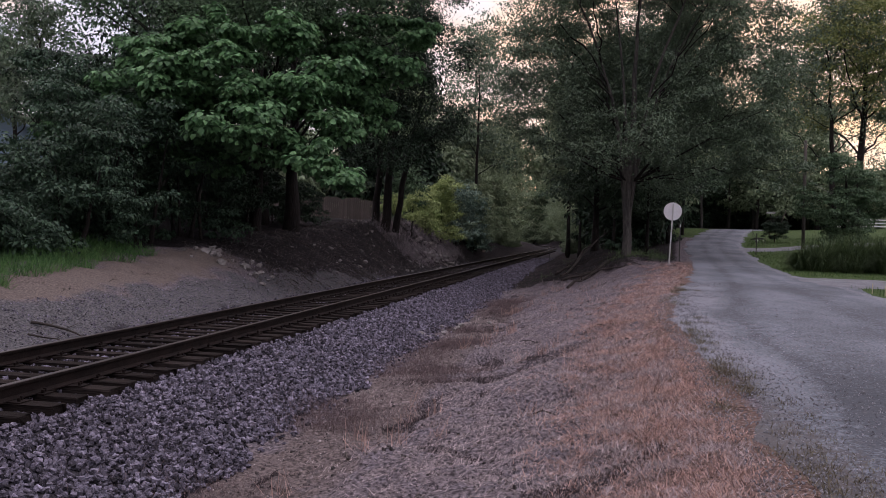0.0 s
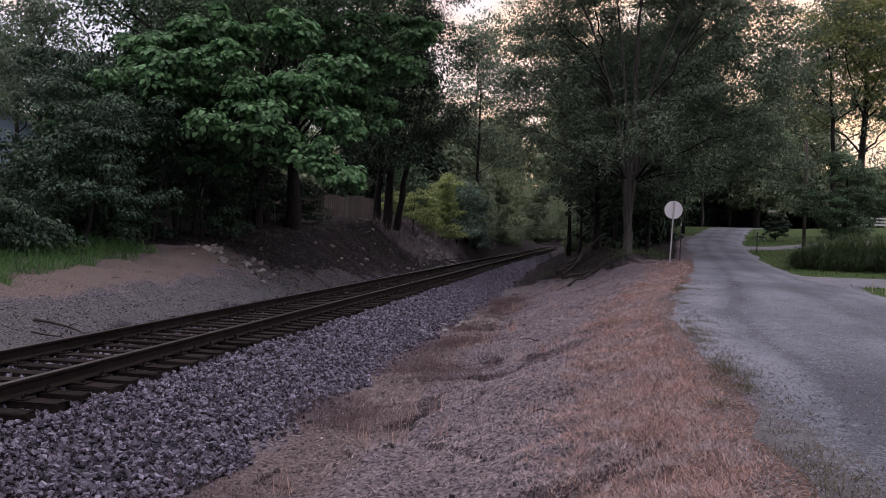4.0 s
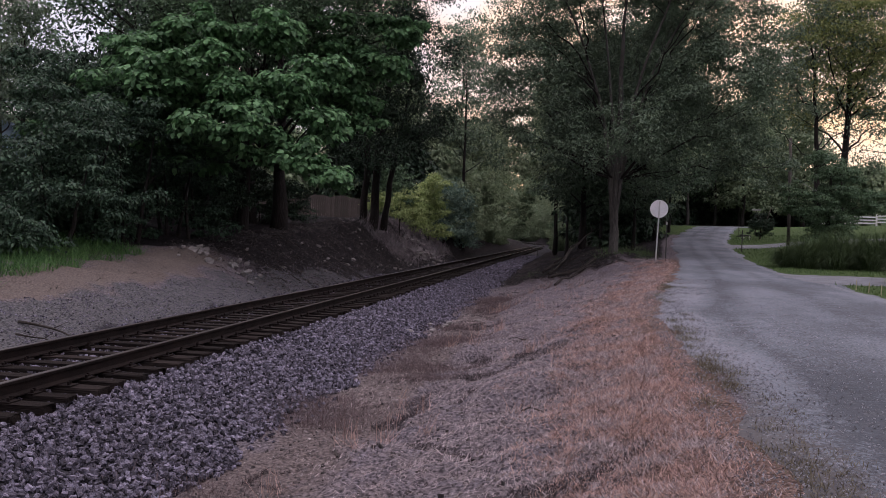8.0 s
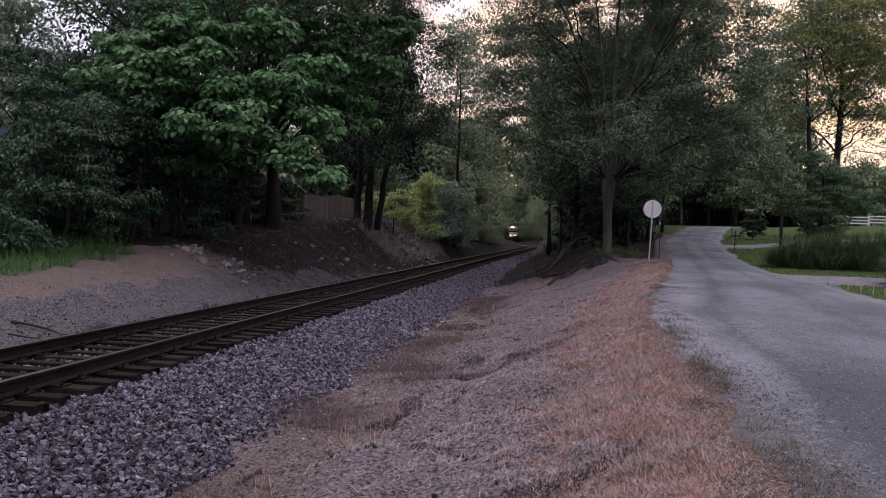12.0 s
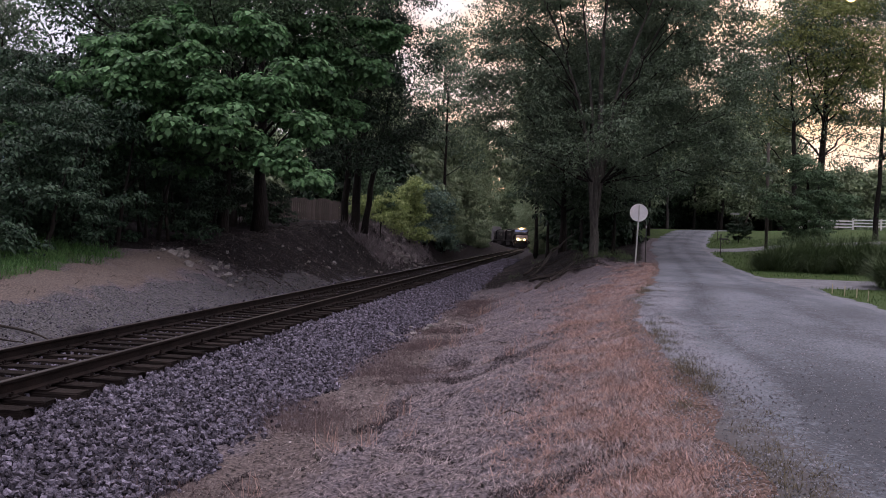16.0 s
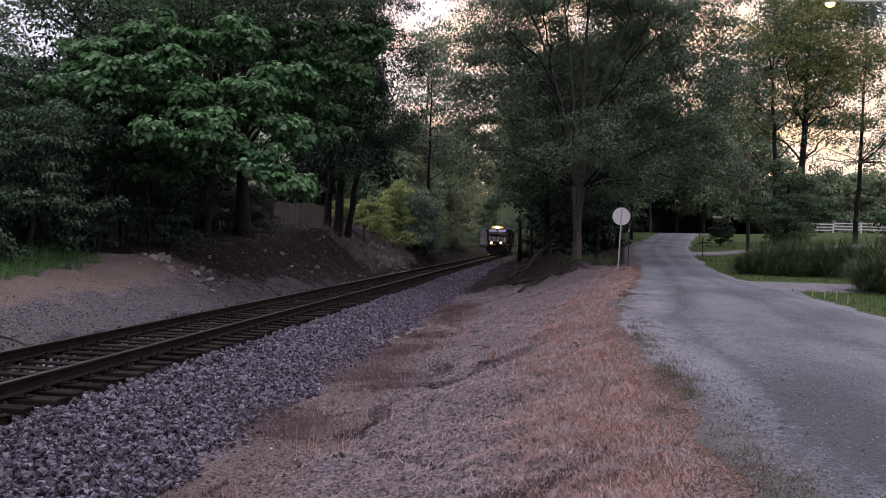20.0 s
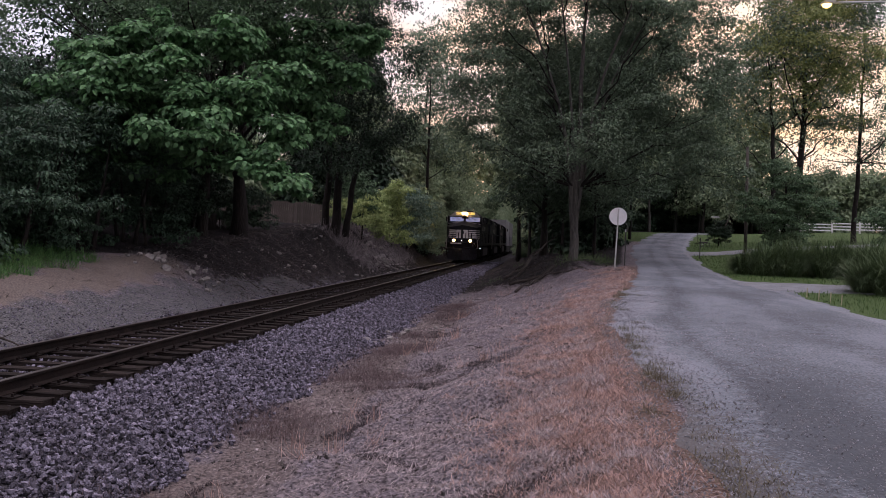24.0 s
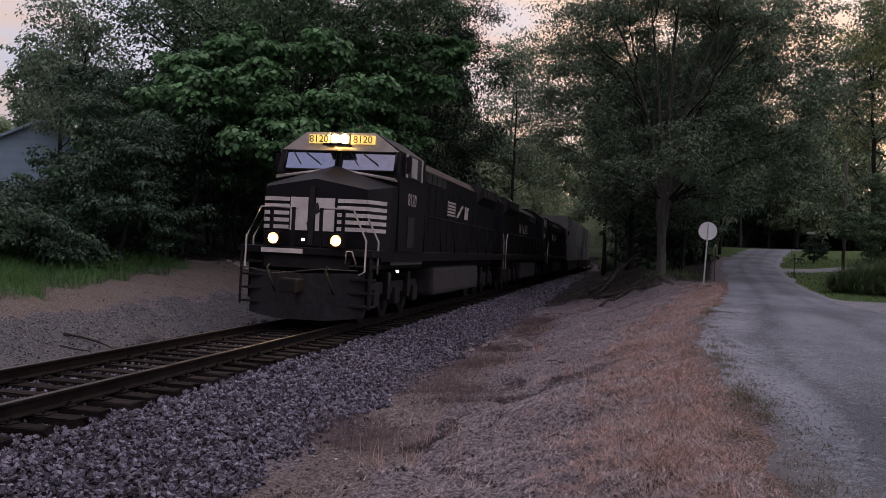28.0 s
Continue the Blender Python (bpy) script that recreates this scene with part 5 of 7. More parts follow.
    # gravel drives that join the lane
    for k, pts in enumerate([[(6.6, 29.2), (8.5, 29.6), (14, 30.0), (30, 31)], [(8.2, 51.0), (11, 52.6), (14, 55.5), (26, 60)]]):
        V, F = [], []
        w = 1.9 if k == 0 else 1.2
        n = 40
        for i in range(n + 1):
            f = i / n * (len(pts) - 1)
            j = min(int(f), len(pts) - 2)
            p = Vector(pts[j]).lerp(Vector(pts[j + 1]), f - j)
            for a in (-1.15, -1, -0.5, 0, 0.5, 1, 1.15):
                yy = p.y + a * w * (1 + 0.35 * math.exp(-i / 4)) + 0.1 * math.sin(i * 1.3 + a)
                V.append((p.x, yy, gz(p.x, yy) + (0.035 if abs(a) < 1.1 else -0.06)))
        for i in range(n):
            for a in range(6):
                q = i * 7 + a
                F.append((q, q + 1, q + 8, q + 7))
        tagged(new("driveway", mesh_from("driveway", V, F, GRAVEL_DRIVE, True)), "pale gravel driveway joining the lane", "driveway", kind="structure")


def arc_blades(count, radius, height, seed, lean=1.9, width=0.012):
    """Long blades that rise from a tuft, bow outwards and hang down to the ground."""
    r = np.random.RandomState(seed)
    a = r.uniform(0, 2 * np.pi, count)
    d0 = radius * 0.4 * np.sqrt(r.uniform(0, 1, count))
    L = height * r.uniform(0.45, 1.2, count) * (1.05 - 0.25 * np.cos(a * 3 + seed) * r.uniform(0, 1, count))
    first = np.abs(r.normal(0.15, 0.3, count))
    curl = lean * r.uniform(0.25, 1.15, count)
    V = []
    side = a + r.normal(0, 0.25, count)
    out, up = np.zeros(count), np.zeros(count)
    n = 5
    for k in range(n + 1):
        f = k / n
        w = (1.0, 1.0, 0.95, 0.8, 0.55, 0.1)[k] * width
        b = a + (side - a) * f * 2
        cx, cy = np.cos(a) * d0 + np.cos(b) * out, np.sin(a) * d0 + np.sin(b) * out
        for s in (-1, 1):
            V.append(np.stack([cx - np.sin(b) * s * w, cy + np.cos(b) * s * w, np.maximum(up, 0.0)], 1))
        th = first + curl * (f + 0.5 / n) ** 1.3
        out, up = out + np.sin(th) * L / n, up + np.cos(th) * L / n
    V = np.stack(V, 1).reshape(-1, 3)
    m = 2 * (n + 1)
    b = np.arange(count)[:, None] * m
    F = np.concatenate([b + np.array([k, k + 1, k + 3, k + 2]) for k in range(0, 2 * n, 2)], 0)
    return V, F


BLADE_TALL = leaf_mat("tall_blade", (0.035, 0.058, 0.027), (0.125, 0.175, 0.08), 0.2, 0.7)


def make_tall_grass():
    """Shaggy clumps of fountain grass, each its own size and lean."""
    spots = [(8.6, 37.3, 0.62), (9.2, 36.9, 0.85), (9.8, 37.7, 1.0), (10.4, 36.8, 0.9), (11.0, 37.6, 1.08), (11.7, 36.9, 0.95), (12.3, 37.7, 1.12), (13.0, 37.0, 1.0), (13.8, 37.6, 1.1), (14.6, 37.2, 1.0), (10.3, 28.3, 0.75), (10.8, 27.7, 1.05), (11.6, 28.4, 1.15), (12.3, 27.8, 1.1)]
    rnd = random.Random(6)
    for i, (x, y, s) in enumerate(spots):
        V, F = arc_blades(1900, 1.05 * s, 1.5 * s, 300 + i, 2.1, 0.009)
        ob = thing("ornamental_grass", pose(x, y, gz(x, y) - 0.02, rnd.uniform(-7, 7), rnd.uniform(-7, 7), rnd.uniform(0, 360)), "tall green fountain grass in a rounded shaggy clump", "grass clump", "clumps of tall grass by the drive")
        part("blades", mesh_from("blades", V, F, BLADE_TALL), None, ob)


make_houses()
make_wood_fence()
make_white_fence()
make_right_side()
make_tall_grass()


# ---- dead wood, stones and rubble ----
def stone_mesh(seed, flat=0.7):
    r = random.Random(seed)
    bm = bmesh.new()
    for _ in range(14):
        v = Vector((r.gauss(0, 1), r.gauss(0, 1), r.gauss(0, 1))).normalized() * r.uniform(0.75, 1.1)
        bm.verts.new((v.x, v.y * 0.8, v.z * flat))
    res = bmesh.ops.convex_hull(bm, input=bm.verts)
    bmesh.ops.delete(bm, geom=[v for v in bm.verts if not v.link_faces], context="VERTS")
    return bm


def make_rubble():
    rnd = random.Random(9)
    meshes = []
    for k in range(6):
        me = bpy.data.meshes.new("rock")
        bm = stone_mesh(400 + k)
        bm.to_mesh(me)
        bm.free()
        me.materials.append(ROCK)
        meshes.append(me)
    def scatter(n, cx, cy, rx, ry, lo, hi, label, group):
        for i in range(n):
            x, y = cx + rnd.gauss(0, rx), cy + rnd.gauss(0, ry)
            s = rnd.uniform(lo, hi)
            ob = new("rock", meshes[rnd.randrange(6)])
            ob.matrix_world = pose(x, y, gz(x, y) + s * 0.25, rnd.uniform(-20, 20), rnd.uniform(-20, 20), rnd.uniform(0, 360)) @ Matrix.Diagonal((s, s, s, 1))
            tagged(ob, label, "rock", group)
    scatter(26, -11.0, 25.8, 0.8, 0.7, 0.07, 0.2, "broken pale concrete chunk at the foot of the shrubs", "rubble by the shrubs")
    scatter(85, -9.55, 55.0, 0.42, 2.3, 0.08, 0.22, "broken rock heaped on the slope of the cutting", "rocks on the cutting")
    scatter(60, -9.9, 43, 0.8, 8.0, 0.05, 0.15, "broken rock on the slope of the cutting", "rocks on the cutting")
    scatter(9, -3.35, 21.5, 0.3, 0.9, 0.06, 0.12, "dark stone at the foot of the ballast", "stones along the ballast")
    # fallen logs and branches
    def log(name, pts, r, label, category, forks=0):
        q = []
        for (x, y, h), (x2, y2, h2) in zip(pts, pts[1:] + pts[-1:]):
            q.append((x, y, gz(x, y) + h))
            mx, my = (x + x2) / 2 + rnd.gauss(0, r * 1.1), (y + y2) / 2 + rnd.gauss(0, r * 1.1)
            if (x, y) != (x2, y2):
                q.append((mx, my, gz(mx, my) + (h + h2) / 2 + rnd.uniform(-0.3, 0.6) * r))
        o = Vector(q[0])
        ob = thing(name, pose(*q[0]), label, category)
        q = [Vector(p) - o for p in q]
        part("wood", tube(q, [r * (1 - 0.65 * i / (len(q) - 1)) * rnd.uniform(0.85, 1.12) for i in range(len(q))], 8), WOOD_DEAD, ob)
        for k in range(forks):
            p = q[rnd.randrange(1, len(q))]
            d = Vector((rnd.uniform(-1, 1), rnd.uniform(-1, 1), rnd.uniform(0.1, 0.8))).normalized() * rnd.uniform(5, 12) * r
            part("side_branch", tube([p, p + d * 0.5 + Vector((0, 0, rnd.uniform(-1, 1) * r)), p + d], [r * 0.4, r * 0.28, r * 0.1], 6), WOOD_DEAD, ob)
        return ob
    log("fallen_log", [(-1.2, 42.5, 0.1), (-0.5, 45.0, 0.2), (0.2, 48.5, 0.35), (1.0, 52, 0.8)], 0.06, "long crooked fallen log lying along the bank", "log", 5)
    log("fallen_log", [(-1.0, 46.0, 0.06), (-0.2, 50.0, 0.12), (0.4, 54.0, 0.2)], 0.05, "dark fallen log on the bank", "log", 4)
    log("fallen_log", [(-1.4, 51.0, 0.06), (-0.4, 53.5, 0.25), (0.8, 56.0, 0.4)], 0.05, "dark fallen log beside the cutting", "log", 4)
    log("fallen_branch", [(-0.75, 37.0, 0.05), (-0.2, 38.6, 0.1), (0.5, 39.6, 0.14), (1.3, 40.3, 0.12)], 0.06, "crooked dead branch below the big tree", "branch", 5)
    log("fallen_branch", [(0.2, 38.9, 0.1), (1.0, 38.9, 0.16), (2.2, 39.3, 0.1)], 0.035, "thin dead branch below the big tree", "branch", 4)
    log("fallen_log", [(-1.5, 43.6, 0.1), (-0.6, 45.4, 0.3), (0.3, 47.4, 0.6), (0.9, 49.0, 0.9)], 0.075, "thick dead log propped up on the bank", "log", 3)
    log("fallen_log", [(-1.1, 40.0, 0.05), (-0.2, 40.6, 0.1), (0.9, 41.4, 0.12)], 0.07, "dark rotting log below the big tree", "log", 4)
    log("fallen_branch", [(-9.6, 14.0, 0.03), (-9.1, 14.25, 0.07), (-8.6, 14.2, 0.05), (-8.3, 14.35, 0.03)], 0.024, "dark dead branch lying on the gravel", "branch", 4)
    log("fallen_branch", [(-9.3, 13.5, 0.03), (-8.9, 13.7, 0.05), (-8.5, 13.65, 0.03)], 0.018, "thin dark branch lying on the gravel", "branch", 3)
    for k in range(18):
        x, y = rnd.uniform(-1.0, 2.6), rnd.uniform(38.5, 47)
        a, L = rnd.uniform(0, 6.28), rnd.uniform(0.8, 2.4)
        log("fallen_branch", [(x, y, 0.04), (x + math.cos(a) * L * 0.5, y + math.sin(a) * L * 0.5, 0.14), (x + math.cos(a + 0.2) * L, y + math.sin(a + 0.2) * L, 0.05)], rnd.uniform(0.012, 0.03), "dark dead branch among the fallen wood", "branch", 3)
    for k in range(26):
        x, y = rnd.uniform(-2.8, 1.0), rnd.uniform(7, 36)
        a, L = rnd.uniform(0, 6.28), rnd.uniform(0.15, 0.5)
        log("stick", [(x, y, 0.02), (x + math.cos(a) * L * 0.5, y + math.sin(a) * L * 0.5, 0.035), (x + math.cos(a) * L, y + math.sin(a) * L, 0.02)], 0.012, "thin dead stick on the dry slope", "stick")
    for k in range(64):
        x, y = rnd.uniform(-12.0, -9.0), rnd.uniform(17, 56)
        a, L = rnd.uniform(0, 6.28), rnd.uniform(0.3, 0.9)
        L *= 0.5 if y < 27 else 1.0
        log("stick", [(x, y, 0.02), (x + math.cos(a) * L * 0.4, y + math.sin(a) * L * 0.4, 0.07), (x + math.cos(a + 0.3) * L * 0.7, y + math.sin(a + 0.3) * L * 0.7, 0.04), (x + math.cos(a + 0.1) * L, y + math.sin(a + 0.1) * L, 0.02)], 0.008 if y < 27 else 0.016, "thin dead branch on the bank", "stick")


make_rubble()


def make_small_things():
    x, y = -3.0, 72.0
    ob = thing("trackside_stake", pose(x, y, gz(x, y)), "thin dark stake beside the track", "stake")
    part("shaft", box(-0.03, 0.03, -0.02, 0.02, -0.3, 0.95, 0.005), DARK_METAL, ob)
    x, y = -13.2, 28.3
    z = gz(x, y)
    ob = thing("dead_snag", pose(x, y, z), "pale broken dead stem among the shrubs", "dead tree")
    part("stem", tube([(0.1, 0.1, -0.2), (0.02, 0, 1.0), (0, 0, 1.55)], [0.06, 0.055, 0.05], 8), WOOD_DEAD, ob)
    part("broken_top", tube([(0, 0, 1.5), (0.02, -0.02, 1.75), (-0.02, -0.05, 2.1)], [0.055, 0.075, 0.015], 8), ROCK, ob, "pale torn wood")


make_small_things()


def jittered(n, x0, x1, y0, y1, r, power=1.0):
    return r.uniform(x0, x1, n), y0 + (y1 - y0) * r.uniform(0, 1, n) ** power


def scatter_stones(name, x, y, z, size, seed, label, material):
    """Many angular stones joined in one mesh."""
    r = np.random.RandomState(seed)
    n = len(x)
    cube = np.array([(a, b, c) for a in (-1, 1) for b in (-1, 1) for c in (-1, 1)], float)
    quads = np.array([(0, 1, 3, 2), (4, 6, 7, 5), (0, 4, 5, 1), (2, 3, 7, 6), (0, 2, 6, 4), (1, 5, 7, 3)])
    P = cube[None] * r.uniform(0.45, 1.0, (n, 8, 3)) * np.stack([r.uniform(0.7, 1.3, n), r.uniform(0.6, 1.0, n), r.uniform(0.45, 0.8, n)], 1)[:, None]
    q = r.normal(size=(n, 4))
    q[:, 1:3] *= 0.6
    q /= np.linalg.norm(q, axis=1)[:, None]
    w, a, b, c = q.T
    R = np.stack([np.stack([1 - 2 * (b * b + c * c), 2 * (a * b - c * w), 2 * (a * c + b * w)], 1), np.stack([2 * (a * b + c * w), 1 - 2 * (a * a + c * c), 2 * (b * c - a * w)], 1), np.stack([2 * (a * c - b * w), 2 * (b * c + a * w), 1 - 2 * (a * a + b * b)], 1)], 1)
    P = np.einsum("nij,nkj->nki", R, P) * size[:, None, None] + np.stack([x, y, z], 1)[:, None]
    F = (np.arange(n)[:, None, None] * 8 + quads[None]).reshape(-1, 4)
    ob = new(name, mesh_from(name, P.reshape(-1, 3), F, material))
    return tagged(ob, label, "ballast", kind="stuff")


def make_ballast():
    r = np.random.RandomState(20)
    X, Y, S = [], [], []
    for n, x0, x1, y0, y1, lo, hi, p in ((17500, -5.35, -3.2, 5.5, 20, 0.018, 0.038, 1.1), (15500, -5.35, -3.2, 20, 46, 0.02, 0.042, 1.1), (9000, -7.9, -5.3, 5.5, 24, 0.016, 0.034, 1.0), (4500, -7.9, -5.3, 24, 44, 0.025, 0.042, 1.0), (4500, -8.8, -7.8, 10, 40, 0.02, 0.05, 1.2), (4500, -5.35, -3.2, -6, 5.5, 0.026, 0.05, 1.0), (3500, -7.9, -5.3, -6, 5.5, 0.02, 0.038, 1.0), (6000, -5.35, -3.2, 46, 90, 0.035, 0.075, 1.1), (4500, -7.9, -5.3, 44, 90, 0.03, 0.055, 1.1), (2600, -8.45, -7.8, 40, 90, 0.03, 0.06, 1.1)):
        x, y = jittered(n, x0, x1, y0, y1, r, p)
        X.append(x), Y.append(y), S.append(r.uniform(lo, hi, n))
    x, y, s = map(np.concatenate, (X, Y, S))
    keep = (x < -3.45 + 0.25 * wobble(x, y, 0.9, 3) + 0.15 * wobble(x, y, 3, 2)) | (r.uniform(0, 1, len(x)) < 0.05)
    x, y, s = x[keep], y[keep], s[keep]
    z = surface(x, y) + s * 0.25 + r.uniform(0, 0.03, len(x))
    z = np.where((x < -5.3) & (x > -7.95), np.where(np.abs(x + 6.6) > 0.8, -0.262, -0.232) + s * 0.1, z)
    scatter_stones("ballast_stones", x, y, z, s, 21, "angular grey-violet ballast stones", STONE)
    # fine gravel strewn on the far bank and the lane's edges
    x1, y1 = jittered(9000, -10.6, -8.6, 12, 40, r)
    on = x1 > -np.interp(y1, [20, 28, 34, 42], [10.8, 10.3, 9.5, 8.7]) + r.normal(0, 0.3, len(x1))
    x1, y1 = x1[on], y1[on]
    x2, y2 = jittered(6000, 1.0, 2.4, 5, 22, r)
    x2 = road_left(y2) + (x2 - 1.6) * 0.7
    x, y = np.concatenate([x1, x2]), np.concatenate([y1, y2])
    s = r.uniform(0.008, 0.026, len(x)) * np.where(x < 0, 0.8, 0.4)
    z = np.where(x > 0, np.maximum(surface(x, y), road_z(y)), surface(x, y)) + s * 0.2
    right = x > 0
    scatter_stones("verge_gravel", x[right], y[right], z[right], s[right], 23, "loose pale gravel at the edge of the lane", ROAD_GRIT)
    x, y, z, s = x[~right], y[~right], z[~right], s[~right]
    scatter_stones("loose_gravel", x, y, z, s, 22, "loose grey gravel on bank and verge", STONE)


def make_clods():
    """Crumbs of soil and small stones on the slope, and grit on the lane."""
    r = np.random.RandomState(41)
    x, y = jittered(26000, -3.5, 1.2, 5, 38, r, 1.4)
    keep = (lattice((y - 0.75 * x) * 1.3, (x + 0.75 * y) * 0.4, 33) + r.uniform(-0.4, 0.4, len(x)) > 0.4) & (x < road_left(y) - 0.8)
    x, y = x[keep], y[keep]
    s = 0.007 + 0.020 * r.uniform(0, 1, len(x)) ** 3
    scatter_stones("soil_clods", x, y, surface(x, y) + s * 0.2, s, 42, "crumbs of soil and small stones on the dry slope", CLOD)
    y = 5 + 22 * r.uniform(0, 1, 16000) ** 1.4
    a = np.abs(r.normal(0, 0.32, len(y)))
    y, a = y[a < 1.0], a[a < 1.0]
    x = road_left(y) + a * road_width(y) * 0.9
    s = 0.003 + 0.009 * r.uniform(0, 1, len(x)) ** 2
    crown = 0.035 - 0.05 * (2 * np.clip(a * 0.9, 0, 1) - 1) ** 2
    scatter_stones("lane_grit", x, y, road_z(y) + crown + s * 0.2, s, 43, "pale grit on the worn lane", ROAD_GRIT)


def blade_mesh(x, y, z, height, lean, seed, width=0.004, way=None):
    r = np.random.RandomState(seed)
    n = len(x)
    a = r.uniform(0, 2 * np.pi, n) if way is None else way + r.normal(0, 0.5, n) + np.pi * (r.uniform(0, 1, n) < 0.35)
    tilt = np.clip(r.normal(lean, 0.35, n), 0.0, 1.45)
    d = np.stack([np.cos(a) * np.sin(tilt), np.sin(a) * np.sin(tilt), np.cos(tilt)], 1) * height[:, None]
    b = a + r.uniform(-1, 1, n)
    d2 = np.stack([np.cos(b) * np.sin(tilt * 1.4), np.sin(b) * np.sin(tilt * 1.4), np.cos(tilt * 1.4)], 1) * (height * 0.6)[:, None]
    t = r.uniform(0, 2 * np.pi, n)
    s = np.stack([np.cos(t), np.sin(t), np.zeros(n)], 1) * (width * r.uniform(0.7, 1.5, n))[:, None]
    P = np.stack([x, y, z], 1)
    V = np.stack([P - s, P + s, P + d + s * 0.7, P + d - s * 0.7, P + d + d2], 1).reshape(-1, 3)
    k = np.arange(n)[:, None] * 5
    quads = (k + np.array([0, 1, 2, 3])).tolist()
    tris = (k + np.array([3, 2, 4])).tolist()
    return V, quads + tris


def make_grass():
    r = np.random.RandomState(31)
    # short straw lying on the slope, combed down the gullies
    X, Y = [], []
    for n, x0, x1, y0, y1 in ((6000, -3.4, 1.8, -5, 4.5), (52000, -3.3, 1.4, 4.5, 12), (44000, -3.3, 1.6, 12, 24), (20000, -3.2, 3.6, 24, 40)):
        x, y = jittered(n, x0, x1, y0, y1, r)
        X.append(x), Y.append(y)
    x, y = np.concatenate(X), np.concatenate(Y)
    v = y - 0.75 * x
    patch = lattice(v * 1.1, (x + 0.75 * y) * 0.35, 21) + 0.5 * lattice(x * 3.2, y * 3.2, 22)
    keep = (x < road_left(y) - 0.5) & (patch + r.uniform(-0.35, 0.35, len(x)) > 0.86)
    x, y = x[keep], y[keep]
    V, F = blade_mesh(x, y, surface(x, y) + 0.004, r.uniform(0.02, 0.075, len(x)) * (1 + np.clip(y - 12, 0, 30) / 40), 1.32, 32, 0.0025, 0.93)
    tagged(new("straw", mesh_from("straw", V, F, BLADE_PALE)), "short pale straw lying on the slope", "straw", kind="stuff")
    # rusty grass along the lane, in tangled clumps
    cy = np.concatenate([4.2 + 9.8 * r.uniform(0, 1, 1500), 14 + 12 * r.uniform(0, 1, 1050), 26 + 13 * r.uniform(0, 1, 520)])
    off = np.interp(cy, [4, 8, 14, 24, 38], [0.55, 0.75, 0.85, 0.95, 0.75])
    cx = road_left(cy) - 0.25 - np.abs(r.normal(off, np.interp(cy, [4, 20, 38], [0.52, 0.5, 0.55])))
    thin = lattice(cx * 1.5, cy * 1.5, 24) + 0.6 * (road_left(cy) - 1.9 < cx) > r.uniform(0.2, 0.95, len(cx))
    cx, cy = cx[thin], cy[thin]
    n = 62
    wide = r.uniform(0.05, 0.13, (len(cx), 1))
    x = (cx[:, None] + r.normal(0, 1, (len(cx), n)) * wide).ravel()
    y = (cy[:, None] + r.normal(0, 1, (len(cy), n)) * wide).ravel()
    tall = (r.uniform(0.03, 0.085, (len(cx), 1)) * r.uniform(0.4, 1.2, (len(cx), n))).ravel()
    way = (r.uniform(0, 2 * np.pi, (len(cx), 1)) + r.normal(0, 0.9, (len(cx), n))).ravel()
    keep = x < road_left(y) - 0.05 + 0.2 * wobble(x, y, 2, 1) + r.normal(0, 0.12, len(x))
    x, y, tall, way = x[keep], y[keep], tall[keep], way[keep]
    V, F = blade_mesh(x, y, surface(x, y) - 0.005, tall * (1 + np.clip(y - 12, 0, 30) / 60), 1.2, 31, 0.0038 + 0.0012 * np.clip((y - 10) / 20, 0, 1), way)
    me = mesh_from("dry_grass", V, F, [BLADE_DRY, BLADE_PALE])
    pale = lattice(x * 4, y * 4, 29) + r.uniform(-0.3, 0.3, len(x)) > 0.62
    me.polygons.foreach_set("material_index", np.concatenate([pale, pale]).astype(np.int32))
    tagged(new("dry_grass", me), "dry rusty pink grass in tangled clumps along the lane", "grass", kind="stuff")
    # a few taller dry stalks
    cx, cy = jittered(60, -2.6, 1.2, 6, 34, r)
    ok = cx < road_left(cy) - 0.4
    cx, cy = cx[ok], cy[ok]
    x = (cx[:, None] + r.normal(0, 0.06, (len(cx), 26))).ravel()
    y = (cy[:, None] + r.normal(0, 0.06, (len(cy), 26))).ravel()
    V, F = blade_mesh(x, y, surface(x, y), r.uniform(0.08, 0.24, len(x)), 0.5, 33, 0.0022)
    tagged(new("dry_tufts", mesh_from("dry_tufts", V, F, BLADE_DRY)), "upright tufts of dry grass", "grass", kind="stuff")
    # low brown mats of dead weeds along the ditch
    cy = 6.5 + 26 * r.uniform(0, 1, 330) ** 1.2
    cx = -2.75 + r.normal(0, 0.45, len(cy)) + 0.25 * wobble(cy, cy * 0.3, 0.9, 3)
    thick = lattice(cx * 0.9, cy * 0.75, 26) > 0.5
    cx, cy = cx[thick], cy[thick]
    x = (cx[:, None] + r.normal(0, 0.26, (len(cx), 220))).ravel()
    y = (cy[:, None] + r.normal(0, 0.34, (len(cy), 220))).ravel()
    V, F = blade_mesh(x, y, surface(x, y), r.uniform(0.03, 0.11, len(x)), 0.75, 34, 0.0018)
    tagged(new("dead_weeds", mesh_from("dead_weeds", V, F, BLADE_WEED)), "low brown mats of dead weeds along the ditch", "weeds", kind="stuff")
    # pale twigs strewn on the bank
    x, y = jittered(11000, -12.6, -8.6, 25, 66, r)
    V, F = blade_mesh(x, y, surface(x, y) + 0.01, r.uniform(0.04, 0.30, len(x)) ** 1.3, 1.3, 48, 0.007)
    tagged(new("bank_twigs", mesh_from("bank_twigs", V, F, BLADE_TWIG)), "small pale twigs strewn over the bank", "twigs", kind="stuff")
    # dark weeds set along the gully beds, standing in for the shade there
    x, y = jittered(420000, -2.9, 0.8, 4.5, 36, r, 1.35)
